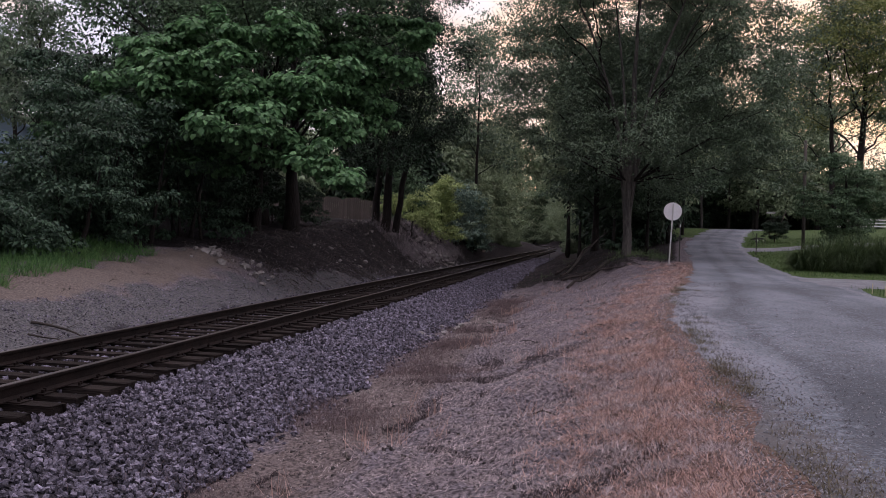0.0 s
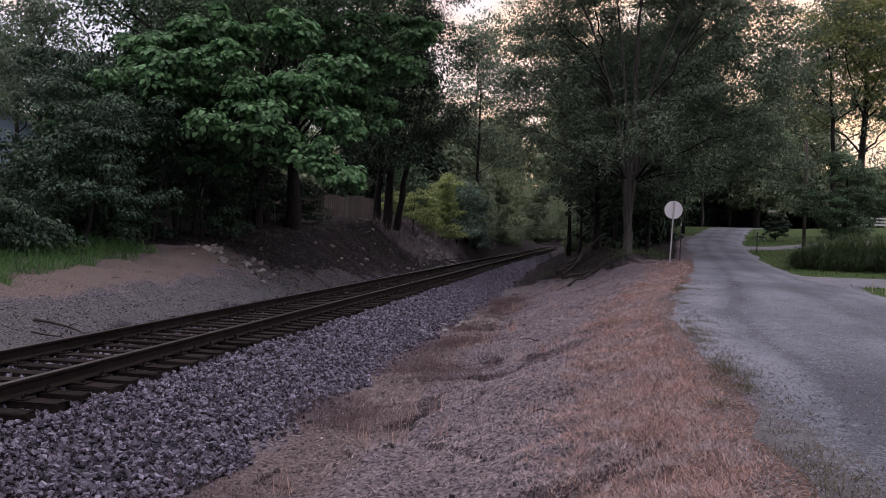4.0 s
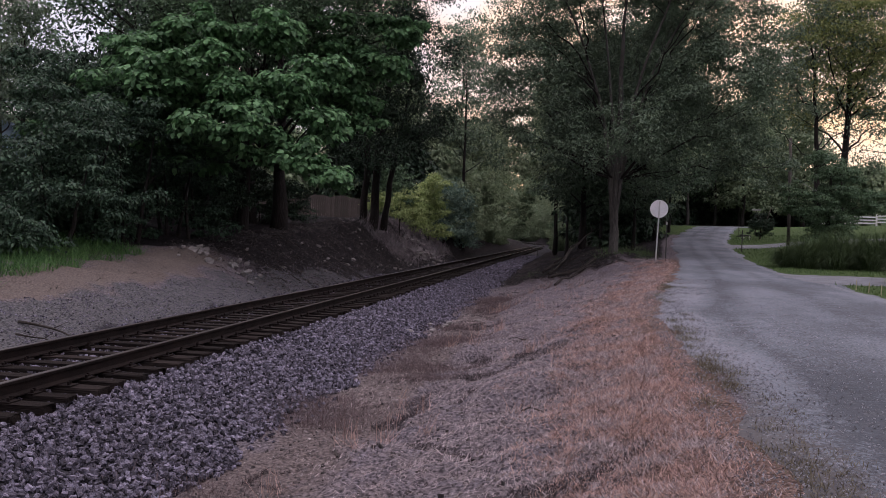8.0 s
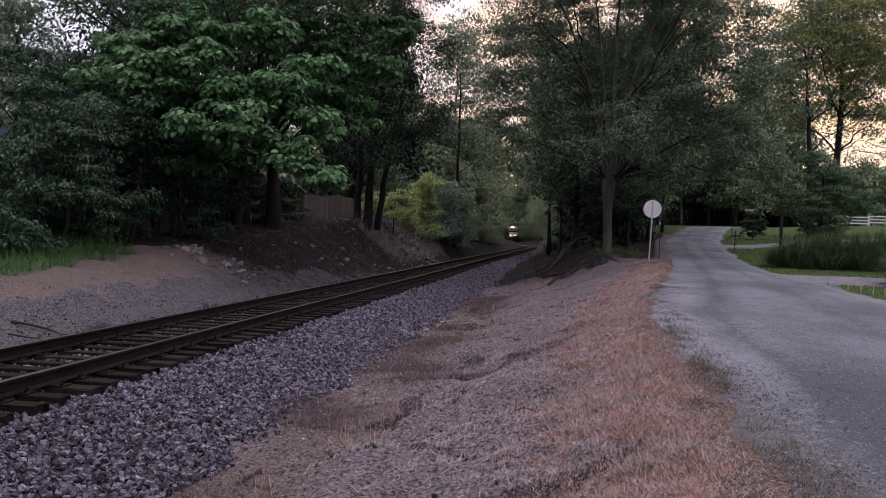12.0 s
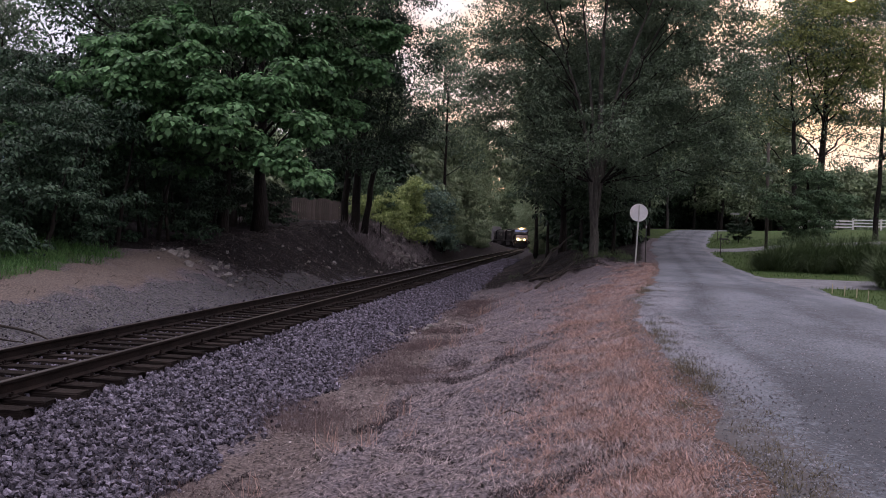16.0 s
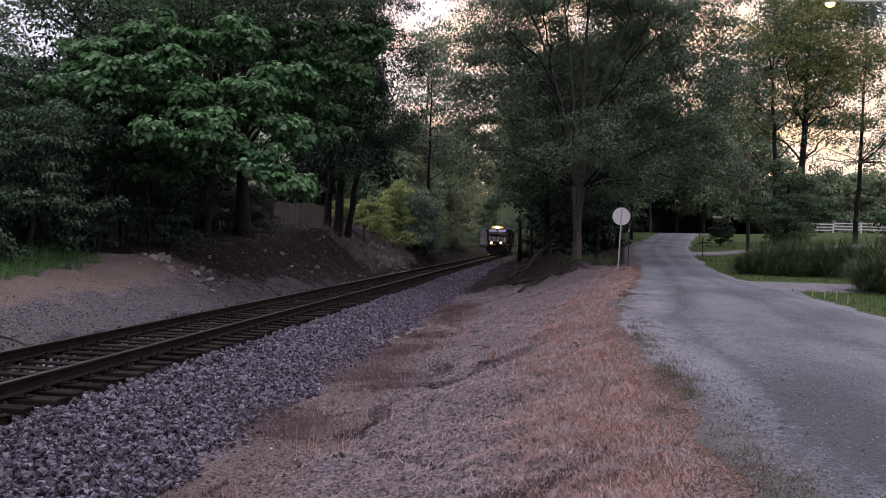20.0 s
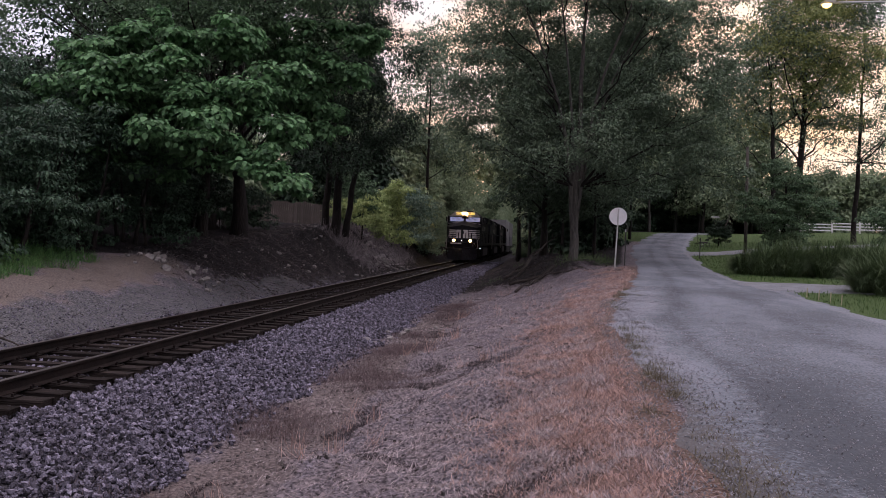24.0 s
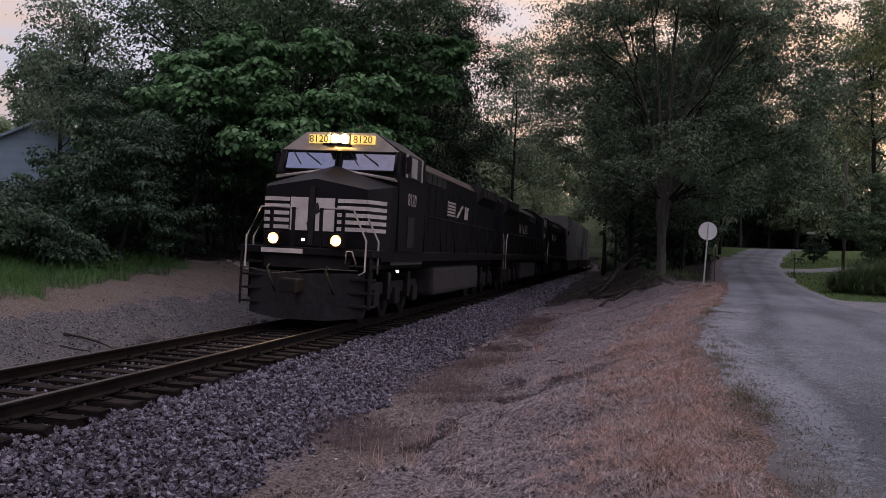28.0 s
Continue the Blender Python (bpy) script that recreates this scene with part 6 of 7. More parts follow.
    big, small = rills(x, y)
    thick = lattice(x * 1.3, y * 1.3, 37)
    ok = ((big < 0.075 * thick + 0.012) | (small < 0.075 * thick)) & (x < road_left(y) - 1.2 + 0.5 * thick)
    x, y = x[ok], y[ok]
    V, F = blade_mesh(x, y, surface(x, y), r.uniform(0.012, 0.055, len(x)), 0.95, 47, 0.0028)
    tagged(new("gully_shade_weeds", mesh_from("gully_shade_weeds", V, F, BLADE_GULLY_SHADE)), "low dark weeds that stand in for shade in the gullies of the slope", "weeds", kind="stuff")
    cx, cy = jittered(170, -11.6, -9.3, 46, 66, r)
    x = (cx[:, None] + r.normal(0, 0.22, (len(cx), 60))).ravel()
    y = (cy[:, None] + r.normal(0, 0.3, (len(cy), 60))).ravel()
    V, F = blade_mesh(x, y, surface(x, y), r.uniform(0.08, 0.5, len(x)), 0.8, 44, 0.005)
    tagged(new("bank_weeds", mesh_from("bank_weeds", V, F, BLADE_STEM)), "dry brown weeds on the railway bank", "weeds", kind="stuff")
    cx, cy = jittered(110, -2.6, 3.6, 40, 62, r)
    off = (cx > 1.2) | (r.uniform(0, 1, len(cx)) < 0.06)
    cx, cy = cx[off], cy[off]
    x = (cx[:, None] + r.normal(0, 0.3, (len(cx), 70))).ravel()
    y = (cy[:, None] + r.normal(0, 0.4, (len(cy), 70))).ravel()
    V, F = blade_mesh(x, y, surface(x, y), r.uniform(0.06, 0.32, len(x)), 0.7, 45, 0.006)
    tagged(new("wood_weeds", mesh_from("wood_weeds", V, F, BLADE_TALL)), "low dark weeds under the trees", "weeds", kind="stuff")
    # green grass below the thicket, green sprigs on the verge, lawn
    x, y = jittered(30000, -16.5, -11.6, 11, 24, r)
    keep = (x < -12.3 - 0.09 * (y - 22) + 0.4 * wobble(x, y, 1.2, 2)) & (y < 24)
    x, y = x[keep], y[keep]
    V, F = blade_mesh(x, y, surface(x, y) - 0.02, r.uniform(0.08, 0.27, len(x)), 0.75, 35, 0.006)
    tagged(new("green_grass", mesh_from("green_grass", V, F, BLADE_BRIGHT)), "long green grass below the thicket", "grass", kind="stuff")
    cy = 5 + 21 * r.uniform(0, 1, 70) ** 1.5
    cx = road_left(cy) + r.normal(0.05, 0.16, len(cy)) + np.abs(r.normal(0, 0.35, len(cy))) * np.clip((11 - cy) / 5, 0, 1)
    x = (cx[:, None] + r.normal(0, 0.07, (len(cx), 130))).ravel()
    y = (cy[:, None] + r.normal(0, 0.13, (len(cy), 130))).ravel()
    V, F = blade_mesh(x, y, np.maximum(surface(x, y), road_z(y) - 0.02), r.uniform(0.012, 0.05, len(x)), 0.85, 36, 0.0035)
    tagged(new("verge_grass", mesh_from("verge_grass", V, F, BLADE_OLIVE)), "sparse olive grass at the road's edge", "grass", kind="stuff")
    x, y = jittered(40000, 5.2, 22, 15, 66, r)
    keep = (x > road_left(y) + road_width(y) + 0.15) & ~((np.abs(y - 29.8) < 2.3) & (x > 6)) & ~((np.abs(y - 52 - (x - 9) * 0.55) < 1.5) & (x > 8.5))
    x, y = x[keep], y[keep]
    V, F = blade_mesh(x, y, surface(x, y) - 0.01, r.uniform(0.04, 0.09, len(x)), 0.6, 37, 0.008)
    tagged(new("lawn_grass", mesh_from("lawn_grass", V, F, BLADE_GREEN)), "mown green lawn beside the lane", "grass", kind="stuff")
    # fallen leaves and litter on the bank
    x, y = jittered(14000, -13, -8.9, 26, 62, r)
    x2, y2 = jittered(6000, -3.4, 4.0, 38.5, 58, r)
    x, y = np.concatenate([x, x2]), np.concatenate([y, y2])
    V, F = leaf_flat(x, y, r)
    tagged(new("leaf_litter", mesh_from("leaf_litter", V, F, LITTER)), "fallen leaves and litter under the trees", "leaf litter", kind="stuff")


def leaf_flat(x, y, r):
    n = len(x)
    a = r.uniform(0, 2 * np.pi, n)
    s = r.uniform(0.015, 0.05, n)
    u = np.stack([np.cos(a), np.sin(a), r.normal(0, 0.3, n)], 1) * s[:, None]
    v = np.stack([-np.sin(a), np.cos(a), r.normal(0, 0.3, n)], 1) * s[:, None] * 0.6
    P = np.stack([x, y, surface(x, y) + 0.025], 1)
    V = np.stack([P - u, P - v, P + u, P + v], 1).reshape(-1, 3)
    return V, np.arange(4 * n).reshape(n, 4)


BLADE_PALE = leaf_mat("straw_blade", (0.14, 0.118, 0.125), (0.58, 0.49, 0.50), 0.15, 0.85)
BLADE_WEED = leaf_mat("dead_weed", (0.065, 0.048, 0.052), (0.195, 0.146, 0.150), 0.15, 0.9)
BLADE_STEM = leaf_mat("dead_stem", (0.10, 0.085, 0.092), (0.34, 0.30, 0.32), 0.15, 0.9)
# near-black blades whose colour carries the shade of the gullies
BLADE_GULLY_SHADE = leaf_mat("gully_shade_blade", (0.022, 0.018, 0.021), (0.085, 0.067, 0.073), 0.1, 0.9)
BLADE_TWIG = leaf_mat("pale_twig", (0.03, 0.027, 0.028), (0.24, 0.215, 0.22), 0.05, 0.9)
BLADE_BRIGHT = leaf_mat("bright_blade", (0.034, 0.085, 0.028), (0.125, 0.24, 0.078), 0.25, 0.7)
BLADE_OLIVE = leaf_mat("olive_blade", (0.07, 0.062, 0.044), (0.20, 0.175, 0.125), 0.25, 0.8)
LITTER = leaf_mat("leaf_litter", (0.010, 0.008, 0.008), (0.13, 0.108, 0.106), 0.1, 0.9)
ROAD_GRIT = mat("road_grit", (0.10, 0.10, 0.112), (0.29, 0.285, 0.32), 8, 60, 0.95, 0.2, vary=0.45, island=True)
CLOD = mat("soil_clod", (0.05, 0.042, 0.044), (0.26, 0.225, 0.23), 8, 60, 0.95, 0.3, vary=0.75, island=True)
make_ballast()
make_clods()
make_grass()


# ---- the train ----
BLACK = mat("black_paint", (0.004, 0.0036, 0.0052), (0.0115, 0.0100, 0.0140), 1.5, 40, 0.45, 0.05, spec=0.12)
UNDER = mat("grimy_iron", (0.004, 0.0036, 0.0044), (0.016, 0.0135, 0.015), 3, 40, 0.85, 0.3)
PLOW = mat("scuffed_plow", (0.005, 0.0045, 0.007), (0.023, 0.020, 0.027), 1.6, 9, 0.7, 0.2)
TANK = mat("dusty_tank", (0.020, 0.018, 0.022), (0.048, 0.043, 0.050), 2, 20, 0.7, 0.1)
WHITE = mat("white_paint", (0.44, 0.39, 0.395), (0.66, 0.60, 0.605), 3, 40, 0.5, 0.05)
RAILING = mat("pale_railing", (0.27, 0.235, 0.23), (0.46, 0.40, 0.39), 4, 40, 0.5, 0.05)
PANE = mat("windscreen", (0.15, 0.17, 0.26), (0.19, 0.21, 0.30), 2, 10, 0.08, 0.0, 0.9)
PANE_SIDE = mat("cab_side_pane", (0.5, 0.47, 0.48), (0.62, 0.58, 0.6), 2, 10, 0.2, 0.0, 0.3)
GRILL = mat("dark_grill", (0.006, 0.006, 0.006), (0.02, 0.018, 0.018), 3, 50, 0.8, 0.2)
CONT_GREY = mat("container_grey", (0.15, 0.145, 0.16), (0.26, 0.25, 0.27), 0.8, 20, 0.6, 0.1)
CONT_DARK = mat("container_dark", (0.10, 0.10, 0.12), (0.19, 0.18, 0.2), 0.8, 20, 0.6, 0.1)
LAMP = glow("headlight", (1.0, 0.60, 0.18), 260.0)
# orange glow that stands in for the glare round a lit lens
GLARE_RING = glow("lamp_glare_ring", (1.0, 0.44, 0.10), 1.7)
BOARD = glow("lit_number_board", (1.0, 0.66, 0.16), 0.85)
STEP_LAMP = glow("step_lamp", (1.0, 0.95, 0.85), 12.0)
DEAD_LAMP = mat("lamp_off", (0.3, 0.3, 0.3), (0.4, 0.4, 0.4), 3, 20, 0.2, 0.0)
INK = mat("black_figures", (0.012, 0.012, 0.012), (0.02, 0.02, 0.02), 3, 20, 0.6, 0.0)
LOCO_LEN = 21.2


def mirrored(points):
    return [p for x, y, z in points for p in ((x, y, z), (-x, y, z))]


def figures(text, size, m, material, parent, label):
    """Figures drawn with the built-in font, as a flat mesh."""
    cu = bpy.data.curves.new("figures", "FONT")
    cu.body, cu.size, cu.extrude, cu.align_x, cu.align_y = text, size, 0.004, "CENTER", "CENTER"
    tmp = bpy.data.objects.new("figures", cu)
    me = bpy.data.meshes.new_from_object(tmp)
    bpy.data.objects.remove(tmp)
    me.transform(m)
    me.materials.append(material)
    return part("figures", me, None, parent, label)


def railing(parent, points, r=0.022):
    return part("handrail", tube(points, r, 7), RAILING, parent)


def make_locomotive(lead, name, label):
    ob = thing(name, pose(0, 0, 0), label, "locomotive", "locomotives of the train")
    lamp = LAMP if lead else DEAD_LAMP
    # front end
    bm = bmesh.new()
    for sd in (-1, 1):
        bmesh.ops.convex_hull(bm, input=[bm.verts.new(p) for p in ((0, 0.05, 1.1), (0, 0.0, 0.14), (0, 0.14, 1.1), (0, 0.14, 0.14), (sd * 1.3, 0.62, 1.16), (sd * 1.3, 0.58, 0.2), (sd * 1.3, 0.7, 1.16), (sd * 1.3, 0.7, 0.2), (sd * 0.6, 0.26, 0.12), (sd * 0.6, 0.4, 0.12))])
    part("plow", bm, PLOW, ob, "scuffed dark steel plow")
    part("pilot_plate", box(-1.42, 1.42, 0.72, 0.8, 0.5, 1.5, 0.01), UNDER, ob)
    part("front_platform", box(-1.5, 1.5, 0.4, 1.1, 1.5, 1.66, 0.02), BLACK, ob)
    part("edge_stripe", box(-1.0, -0.05, 0.375, 0.397, 1.52, 1.62), WHITE, ob)
    coup = part("coupler", box(-0.12, 0.12, -0.32, 0.4, 0.72, 1.0, 0.03), UNDER, ob)
    part("knuckle", box(-0.2, 0.16, -0.5, -0.3, 0.7, 1.02, 0.05), UNDER, coup)
    part("coupler_lever", tube([(-1.3, 0.05, 1.2), (-0.5, 0.0, 1.08), (0.0, -0.05, 1.15), (0.5, 0.0, 1.22), (1.3, 0.05, 1.22)], 0.014, 6), TANK, ob)
    for x in (-0.75, 0.55):
        part("air_hose", tube([(x, 0.3, 1.25), (x + 0.05, 0.05, 1.2), (x + 0.2, -0.08, 0.95), (x + 0.3, -0.05, 0.7)], 0.03, 7), UNDER, ob)
    part("hose_hook", tube([(0.95, 0.3, 1.35), (1.0, 0.2, 1.62), (1.12, 0.2, 1.62), (1.18, 0.3, 1.35)], 0.018, 6), RAILING, ob)
    # nose
    part("nose", hull(mirrored([(1.18, 0.92, 1.66), (1.18, 0.92, 2.98), (1.5, 1.75, 1.66), (1.5, 1.75, 3.1), (1.5, 2.3, 1.66), (1.5, 2.3, 3.16)]) + [(0, 0.88, 3.18), (0, 2.15, 3.6), (0, 0.88, 1.7)]), BLACK, ob)
    part("nose_door", box(-0.12, 0.0, 0.83, 0.9, 1.7, 3.0, 0.01), GRILL, ob)
    for x0, x1 in ((-0.56, -0.15), (0.03, 0.46)):
        part("white_panel", box(x0, x1, 0.855, 0.885, 2.03, 2.76), WHITE, ob, "white panel of the striped nose")
    part("panel_mark", hull([(-0.05, 0.845, 2.6), (0.08, 0.845, 2.66), (0.14, 0.845, 2.45), (-0.12, 0.845, 2.3), (0.0, 0.85, 2.5), (-0.05, 0.84, 2.5)]), INK, ob)
    part("panel_mark", tube([(-0.1, 0.84, 2.3), (-0.16, 0.84, 2.18), (-0.06, 0.84, 2.1)], 0.018, 6), INK, ob)
    for k in range(5):
        z = 2.05 + k * 0.155
        part("nose_stripe", box(-1.18, -0.6, 0.885, 0.91, z, z + 0.085), WHITE, ob, "white stripe across the nose")
        part("nose_stripe", box(0.52, 1.18, 0.885, 0.91, z, z + 0.085), WHITE, ob, "white stripe across the nose")
        part("nose_stripe", hull([(1.18 + 0.32 * f + dx, 0.92 + 0.83 * f - dx, zz) for f in (0.0, 0.8) for dx in (-0.01, 0.016) for zz in (z, z + 0.085)]), WHITE, ob)
    part("skirt_panel", hull([(0.35, 2.08, 3.5), (1.46, 2.12, 3.34), (1.48, 2.14, 3.27), (0.4, 2.06, 3.44), (0.4, 2.3, 3.44), (1.48, 2.3, 3.27)]), RAILING, ob, "pale panel under the windscreen")
    part("skirt_panel", hull([(-0.35, 2.08, 3.5), (-1.46, 2.12, 3.34), (-1.48, 2.14, 3.27), (-0.4, 2.06, 3.44), (-0.4, 2.3, 3.44), (-1.48, 2.3, 3.27)]), RAILING, ob, "pale panel under the windscreen")
    # cab
    cab = part("cab", hull(mirrored([(1.55, 2.3, 1.66), (1.52, 2.3, 3.45), (1.47, 2.45, 4.02), (0.86, 2.5, 4.42), (1.55, 4.9, 1.66), (1.52, 4.9, 4.0), (0.86, 4.9, 4.44)])), BLACK, ob)
    part("visor", hull(mirrored([(1.45, 2.40, 3.98), (0.85, 2.42, 4.41), (1.45, 2.46, 3.98), (0.85, 2.48, 4.41)])), RAILING, ob, "pale band over the windscreen")
    for x0, x1 in ((-1.32, -0.05), (0.08, 1.4)):
        win = part("windscreen", hull([(x0, 2.24, 3.5), (x1, 2.24, 3.5), (x0, 2.39, 3.95), (x1, 2.39, 3.95), (x0, 2.34, 3.5), (x1, 2.34, 3.5), (x0, 2.48, 3.95), (x1, 2.48, 3.95)]), PANE, ob, "windscreen pane with the sky in it")
        bm = bmesh.new()
        for a, b in (((x0, 2.225, 3.5), (x1, 2.225, 3.5)), ((x0, 2.375, 3.95), (x1, 2.375, 3.95)), ((x0, 2.225, 3.5), (x0, 2.375, 3.95)), ((x1, 2.225, 3.5), (x1, 2.375, 3.95))):
            add_tube(bm, [a, b], 0.028, 6)
        part("frame", bm, BLACK, win)
        c = (x0 + x1) / 2
        part("wiper", tube([(c - 0.15, 2.33, 3.93), (c + 0.25, 2.24, 3.66)], 0.012, 5), INK, win)
        part("wiper", tube([(c - 0.45, 2.33, 3.93), (c - 0.25, 2.24, 3.66)], 0.012, 5), INK, win)
    for x0, x1 in ((-0.76, -0.28), (0.28, 0.86)):
        b = part("number_board", box(x0, x1, 2.33, 2.40, 4.14, 4.34, 0.01), BOARD if lead else DEAD_LAMP, ob, "lit yellow number board" if lead else "")
        if lead:
            figures("8120", 0.24, pose((x0 + x1) / 2, 2.322, 4.235, 90, 0, 0), INK, b, "black figures 8120")
    for x in (-0.11, 0.11):
        h = part("headlight", disc((x, 2.33, 4.25), 0.10, 0.05, "y", 20), lamp, ob, "bright headlight" if lead else "")
    # ledge added to keep the headlights' light off the nose
    part("spill_shield", box(-0.3, 0.3, 1.98, 2.36, 4.06, 4.11, 0.01), BLACK, ob)
    part("headlight_bezel", box(-0.24, 0.24, 2.36, 2.42, 4.12, 4.37, 0.02), INK, ob)
    for x in (-0.71, 0.71):
        d = part("ditch_light", box(x - 0.15, x + 0.15, 0.32, 0.52, 1.67, 1.99, 0.02), BLACK, ob)
        part("lens", disc((x, 0.305, 1.83), 0.085, 0.03, "y", 20), lamp, d, "bright round lens" if lead else "")
        # ring behind the lens; on the lead engine it glows as painted glare
        part("lens_ring", disc((x, 0.315, 1.83), 0.12, 0.02, "y", 20), GLARE_RING if lead else DEAD_LAMP, d)
    for side in (-1, 1):
        w = part("cab_window", box(min(side * 1.5, side * 1.565), max(side * 1.5, side * 1.565), 2.7, 4.3, 3.42, 3.98, 0.015), GRILL, ob)
        part("pane", box(min(side * 1.545, side * 1.58), max(side * 1.545, side * 1.58), 3.2, 3.75, 3.46, 3.94), PANE_SIDE, w)
        for y in (2.72, 4.28):
            part("window_post", box(min(side * 1.56, side * 1.585), max(side * 1.56, side * 1.585), y - 0.06, y + 0.06, 3.42, 3.98), RAILING, w)
        figures("8120", 0.42, pose(side * 1.562, 3.45, 2.9, 90, 0, 90 * side), RAILING, ob, "pale figures 8120 on the cab side")
        part("cab_door", box(min(side * 1.54, side * 1.57), max(side * 1.54, side * 1.57), 3.1, 3.75, 1.75, 2.5, 0.01), GRILL, ob)
        part("mirror", box(min(side * 1.58, side * 1.7), max(side * 1.58, side * 1.7), 2.6, 2.65, 3.5, 3.9), BLACK, ob)
    # long hood
    hood = part("long_hood", hull(mirrored([(1.12, 4.9, 1.66), (1.12, 20.0, 1.66), (1.12, 4.9, 3.95), (1.12, 20.0, 3.95), (0.85, 4.9, 4.22), (0.85, 20.0, 4.22)])), BLACK, ob)
    part("radiator", hull(mirrored([(1.1, 15.2, 3.5), (1.1, 19.6, 3.5), (1.3, 15.5, 3.8), (1.3, 19.3, 3.8), (1.3, 15.5, 4.18), (1.3, 19.3, 4.18), (1.05, 15.4, 4.3), (1.05, 19.4, 4.3)])), BLACK, ob)
    for side in (-1, 1):
        for k in range(11):
            y = 5.3 + k * 0.92
            part("hood_door", box(min(side * 1.10, side * 1.14), max(side * 1.10, side * 1.14), y, y + 0.84, 1.85, 3.55, 0.01), BLACK, hood)
        for k in range(6):
            y = 5.3 + k * 0.7
            part("grill", box(min(side * 1.08, side * 1.15), max(side * 1.08, side * 1.15), y, y + 0.6, 3.62, 3.9), GRILL, hood)
        for k in range(4):
            part("radiator_grill", box(min(side * 1.26, side * 1.325), max(side * 1.26, side * 1.325), 15.6 + k * 0.92, 16.4 + k * 0.92, 3.84, 4.16), GRILL, hood)
        for k in range(5):
            part("mark_bar", box(min(side * 1.13, side * 1.155), max(side * 1.13, side * 1.155), 9.8, 11.1, 2.83 + k * 0.1, 2.89 + k * 0.1), RAILING, ob, "pale bar of the side marking")
        part("mark_shape", hull([(side * x, y, z) for x in (1.13, 1.155) for y, z in ((11.3, 2.83), (11.6, 2.83), (12.2, 3.27), (12.5, 3.27))]), RAILING, ob)
        part("mark_shape", hull([(side * x, y, z) for x in (1.13, 1.155) for y, z in ((12.7, 2.83), (13.4, 2.83), (12.9, 3.27), (13.5, 3.27))]), RAILING, ob)
        part("walkway", box(min(side * 1.0, side * 1.5), max(side * 1.0, side * 1.5), 1.1, 20.8, 1.42, 1.66, 0.015), BLACK, ob)
        pts = [(side * 1.47, 5.2, 2.62), (side * 1.47, 20.5, 2.62)]
        part("handrail", tube(pts, 0.022, 7), BLACK, ob)
        for k in range(8):
            part("stanchion", tube([(side * 1.47, 5.3 + k * 2.15, 1.6), (side * 1.47, 5.3 + k * 2.15, 2.62)], 0.018, 6), BLACK, ob)
        part("equipment_box", box(min(side * 1.15, side * 1.48), max(side * 1.15, side * 1.48), 2.0, 5.2, 1.33, 1.42, 0.01), TANK, ob)
        # corner steps and their rails
        for y0, sgn in ((0.45, 1), (20.35, 1)):
            for k in range(4):
                part("step", box(min(side * 0.98, side * 1.48), max(side * 0.98, side * 1.48), y0, y0 + 0.45, 0.42 + k * 0.29, 0.46 + k * 0.29), UNDER, ob)
            part("step_side", box(min(side * 1.44, side * 1.49), max(side * 1.44, side * 1.49), y0 - 0.03, y0, 0.4, 1.5), UNDER, ob)
        railing(ob, [(side * 0.25, 0.5, 2.5), (side * 0.8, 0.42, 2.52), (side * 1.05, 0.4, 2.5), (side * 1.36, 0.4, 1.85), (side * 1.36, 0.38, 1.2), (side * 1.25, 0.3, 1.12)])
        railing(ob, [(side * 0.95, 1.0, 2.5), (side * 1.15, 1.0, 2.45), (side * 1.46, 1.0, 1.85), (side * 1.46, 1.0, 1.15)])
        for x in (0.28, 0.78):
            part("stanchion", box(min(side * x, side * (x + 0.07)), max(side * x, side * (x + 0.07)), 0.42, 0.47, 1.66, 2.52), BLACK, ob)
        railing(ob, [(side * 1.46, 20.4, 2.62), (side * 1.48, 20.8, 2.2), (side * 1.48, 20.85, 1.0)])
    part("underframe", box(-1.0, 1.0, 0.5, 20.8, 1.2, 1.5, 0.02), UNDER, ob)
    part("rear_plate", box(-1.42, 1.42, 20.8, 20.88, 0.4, 1.66, 0.02), UNDER, ob)
    part("fuel_tank", box(-1.42, 1.42, 7.0, 14.5, 0.42, 1.24, 0.12), TANK, ob, "dusty grey fuel tank")
    # roof
    part("exhaust_stack", box(-0.35, 0.35, 9.0, 9.7, 4.2, 4.36, 0.03), GRILL, ob)
    part("air_horn", tube([(0.5, 8.0, 4.3), (0.5, 7.5, 4.34)], [0.03, 0.09], 10), BLACK, ob)
    part("antenna_dome", tube([(0, 3.4, 4.42), (0, 3.4, 4.5)], [0.22, 0.1], 14), BLACK, ob)
    part("air_unit", box(-0.6, 0.6, 3.8, 4.7, 4.4, 4.54, 0.03), BLACK, ob)
    # trucks
    wheels = []
    for cy in (3.7, 17.2):
        tr = part("truck", box(-0.55, 0.55, cy - 1.9, cy + 1.9, 0.55, 0.95, 0.05), UNDER, ob)
        for side in (-1, 1):
            bm = bmesh.new()
            add_box(bm, min(side * 1.0, side * 1.16), max(side * 1.0, side * 1.16), cy - 2.3, cy + 2.3, 0.62, 0.92, 0.04)
            for k in (-1.85, 0, 1.85):
                add_box(bm, min(side * 1.02, side * 1.24), max(side * 1.02, side * 1.24), cy + k - 0.24, cy + k + 0.24, 0.36, 0.78, 0.04)
            for k in (-0.95, 0.95):
                add_box(bm, min(side * 1.02, side * 1.28), max(side * 1.02, side * 1.28), cy + k - 0.14, cy + k + 0.14, 0.5, 1.15, 0.04)
            part("side_frame", bm, UNDER, tr)
        for k in (-1.85, 0, 1.85):
            bm = bmesh.new()
            for side in (-1, 1):
                add_disc(bm, (side * 0.79, 0, 0), 0.51, 0.14, "x", 28)
                add_disc(bm, (side * 0.70, 0, 0), 0.54, 0.03, "x", 28)
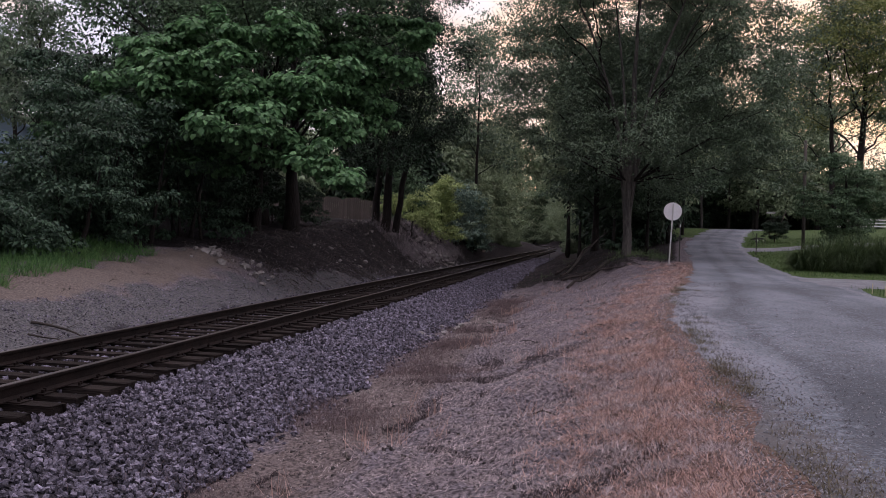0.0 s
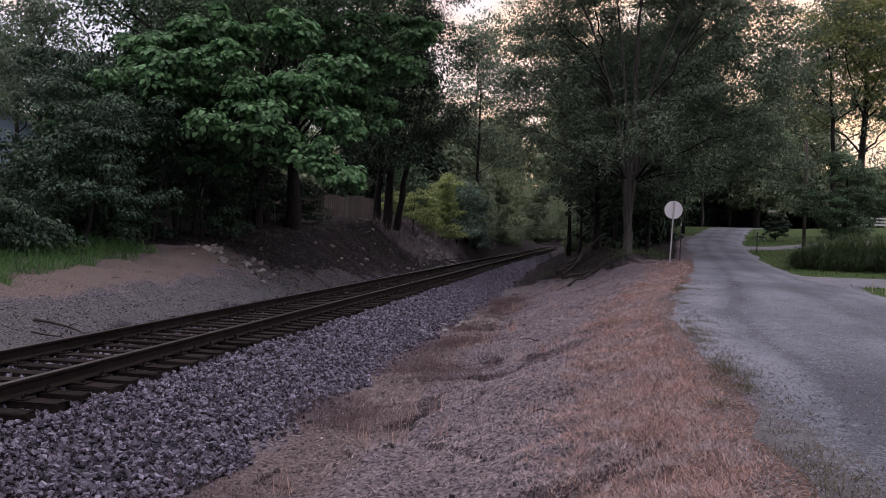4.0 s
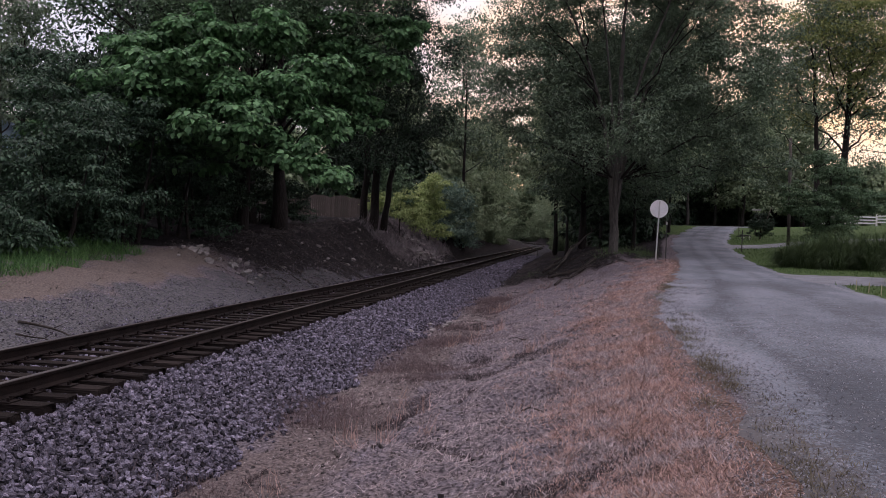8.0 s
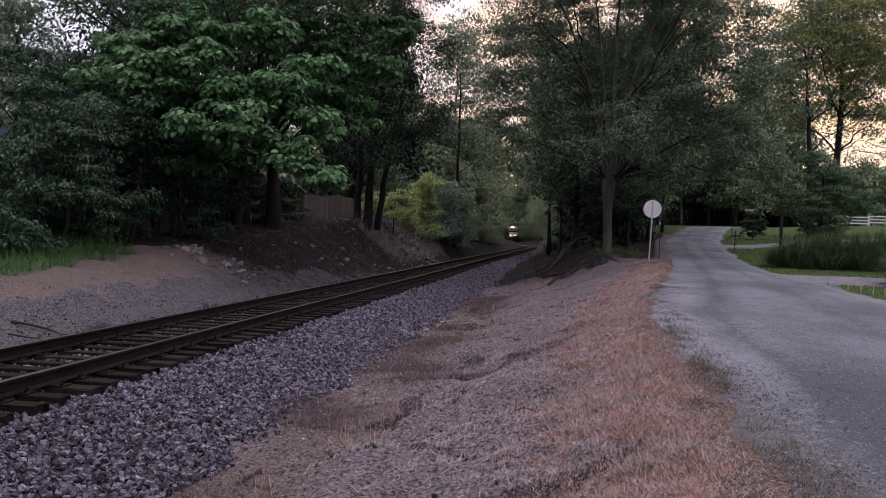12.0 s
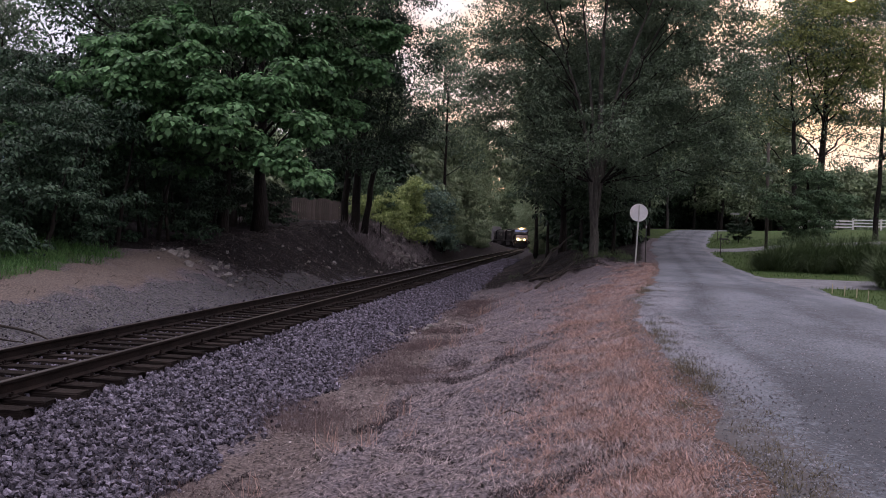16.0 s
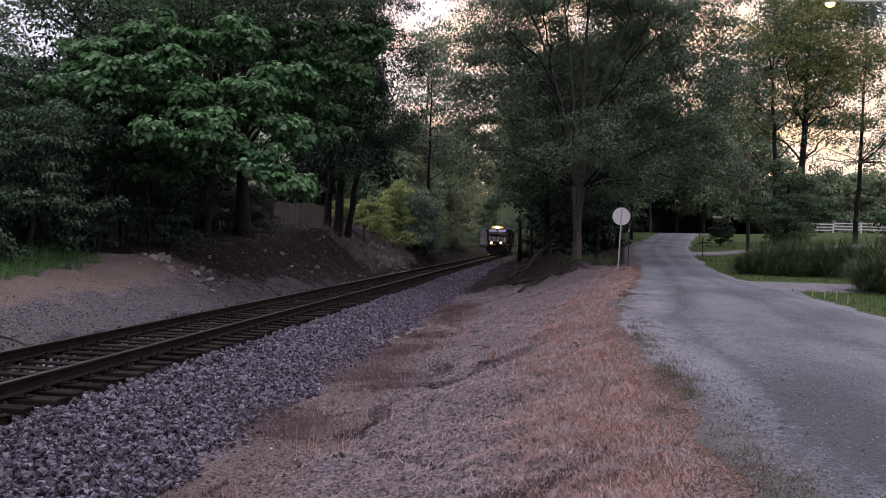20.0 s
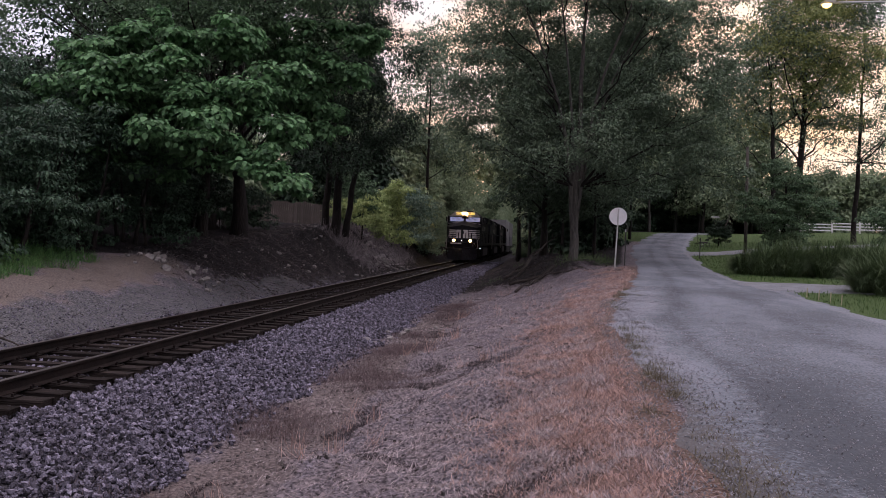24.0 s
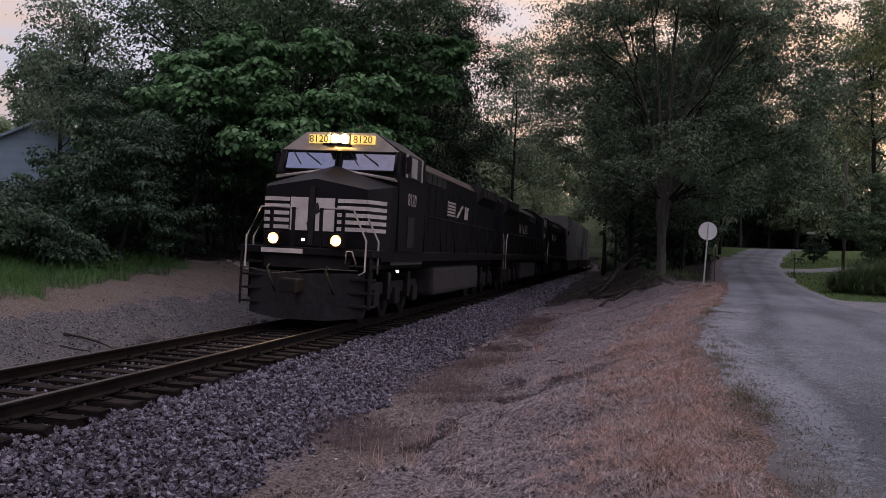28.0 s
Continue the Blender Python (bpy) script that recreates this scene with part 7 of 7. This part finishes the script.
            add_disc(bm, (0, 0, 0), 0.09, 1.5, "x", 12)
            for a in range(4):
                add_box(bm, 0.855, 0.875, -0.06, 0.06, 0.18, 0.34, 0, Matrix.Rotation(a * math.pi / 2, 4, "X"))
            w = part("wheelset", bm, UNDER, ob)
            w.location = (0, cy + k, 0.515)
            wheels.append(w)
    if lead:
        part("step_lamp", box(1.42, 1.46, 2.75, 2.87, 1.16, 1.21), STEP_LAMP, ob)
        part("step_lamp", disc((-0.05, 0.38, 1.82), 0.03, 0.03, "y", 10), STEP_LAMP, ob)
    else:
        for x in (-0.5, 0.5):
            part("number_board", box(x - 0.25, x + 0.25, 20.0, 20.05, 3.78, 3.98), RAILING, ob, "pale number board high on the hood end")
        part("hood_end_door", box(-0.5, 0.5, 20.0, 20.06, 1.7, 3.5, 0.02), GRILL, ob)
    return ob, wheels


def make_container(length, colour, label):
    ob = thing("shipping_container", pose(0, 0, 0), label, "container", "containers of the train")
    h = 2.55
    n = int(length / 0.28)
    for side in (-1, 1):
        V, F = [], []
        base = 0
        for i in range(n * 2 + 1):
            y = 0.1 + (length - 0.2) * i / (n * 2)
            x = side * (1.22 - (0.035 if (i // 1) % 4 in (1, 2) else 0.0))
            V += [(x, y, 0.12), (x, y, h - 0.1)]
        for i in range(n * 2):
            a = base + i * 2
            F.append((a, a + 2, a + 3, a + 1))
        part("side_wall", mesh_from("side_wall", V, F, colour), None, ob, "corrugated steel wall")
    part("end_wall", box(-1.2, 1.2, 0.03, 0.07, 0.1, h - 0.05), colour, ob)
    part("end_wall", box(-1.2, 1.2, length - 0.07, length - 0.03, 0.1, h - 0.05), colour, ob)
    part("roof", box(-1.2, 1.2, 0.02, length - 0.02, h - 0.1, h - 0.05), colour, ob)
    part("floor", box(-1.2, 1.2, 0.02, length - 0.02, 0.05, 0.15), colour, ob)
    for x in (-1.17, 1.17):
        for y in (0.06, length - 0.06):
            part("corner_post", box(x - 0.05, x + 0.05, y - 0.06, y + 0.06, 0, h, 0.01), colour, ob)
        for z in (0.08, h - 0.06):
            part("edge_beam", box(x - 0.045, x + 0.045, 0.06, length - 0.06, z - 0.06, z + 0.06), colour, ob)
    return ob


def make_well_car(length):
    ob = thing("well_car", pose(0, 0, 0), "low dark well car loaded with containers", "rail car", "well cars of the train")
    for side in (-1, 1):
        part("side_sill", box(min(side * 1.3, side * 1.42), max(side * 1.3, side * 1.42), 1.2, length - 1.2, 0.32, 1.25, 0.02), UNDER, ob)
    part("well_floor", box(-1.3, 1.3, 1.2, length - 1.2, 0.30, 0.36), UNDER, ob)
    for y in (0.0, length - 1.4):
        part("end_platform", box(-1.3, 1.3, y, y + 1.4, 1.0, 1.2, 0.03), UNDER, ob)
        tr = part("truck", box(-1.1, 1.1, y - 0.3, y + 1.7, 0.5, 0.85, 0.04), UNDER, ob)
        for k in (-0.1, 1.5):
            bm = bmesh.new()
            for side in (-1, 1):
                add_disc(bm, (side * 0.79, y + k, 0.42), 0.42, 0.14, "x", 24)
            part("wheel", bm, UNDER, tr)
    return ob


loco, loco_wheels = make_locomotive(True, "locomotive", "black diesel locomotive with striped nose and lit headlights")
helper, helper_wheels = make_locomotive(False, "locomotive", "dark unlit diesel locomotive coupled behind the first")
third, third_wheels = make_locomotive(False, "locomotive", "dark unlit diesel locomotive ahead of the container cars")
cars = []
for i in range(3):
    cars.append((make_well_car(18.2), 64.5 + i * 18.8, 0.0))
    cars.append((make_container(15.6, CONT_GREY if i != 1 else CONT_DARK, "pale grey corrugated container in the well of the car" if i != 1 else "dark grey corrugated container in the well of the car"), 65.8 + i * 18.8, 0.37))
    cars.append((make_container(15.6, CONT_GREY if i != 2 else CONT_DARK, "grey corrugated container stacked on another"), 65.8 + i * 18.8, 2.93))


SPEED = 14.5


def front_at(t):
    return 17.4 + SPEED * (28.0 - t)


def motions():
    times = [float(t) for t in np.arange(0, 28.01, 1.0)]
    walk(loco, [(t, track_pose(front_at(t)) @ pose(0.06, 0, 0)) for t in times])
    for ob, start in ((helper, LOCO_LEN * 2), (third, LOCO_LEN * 3)):
        walk(ob, [(t, track_pose(front_at(t) + start) @ pose(0.06, 0, 0, 0, 0, 180)) for t in times])
    for ob, start, z in cars:
        walk(ob, [(t, track_pose(front_at(t) + start) @ pose(0.06, 0, z)) for t in times])
    # wheels roll along the rails
    for w in loco_wheels:
        at = w.location.copy()
        walk(w, [(k / 20, pose(*at, math.degrees(SPEED * k / 20 / 0.515) % 360)) for k in range(28 * 20 + 1)])


motions()
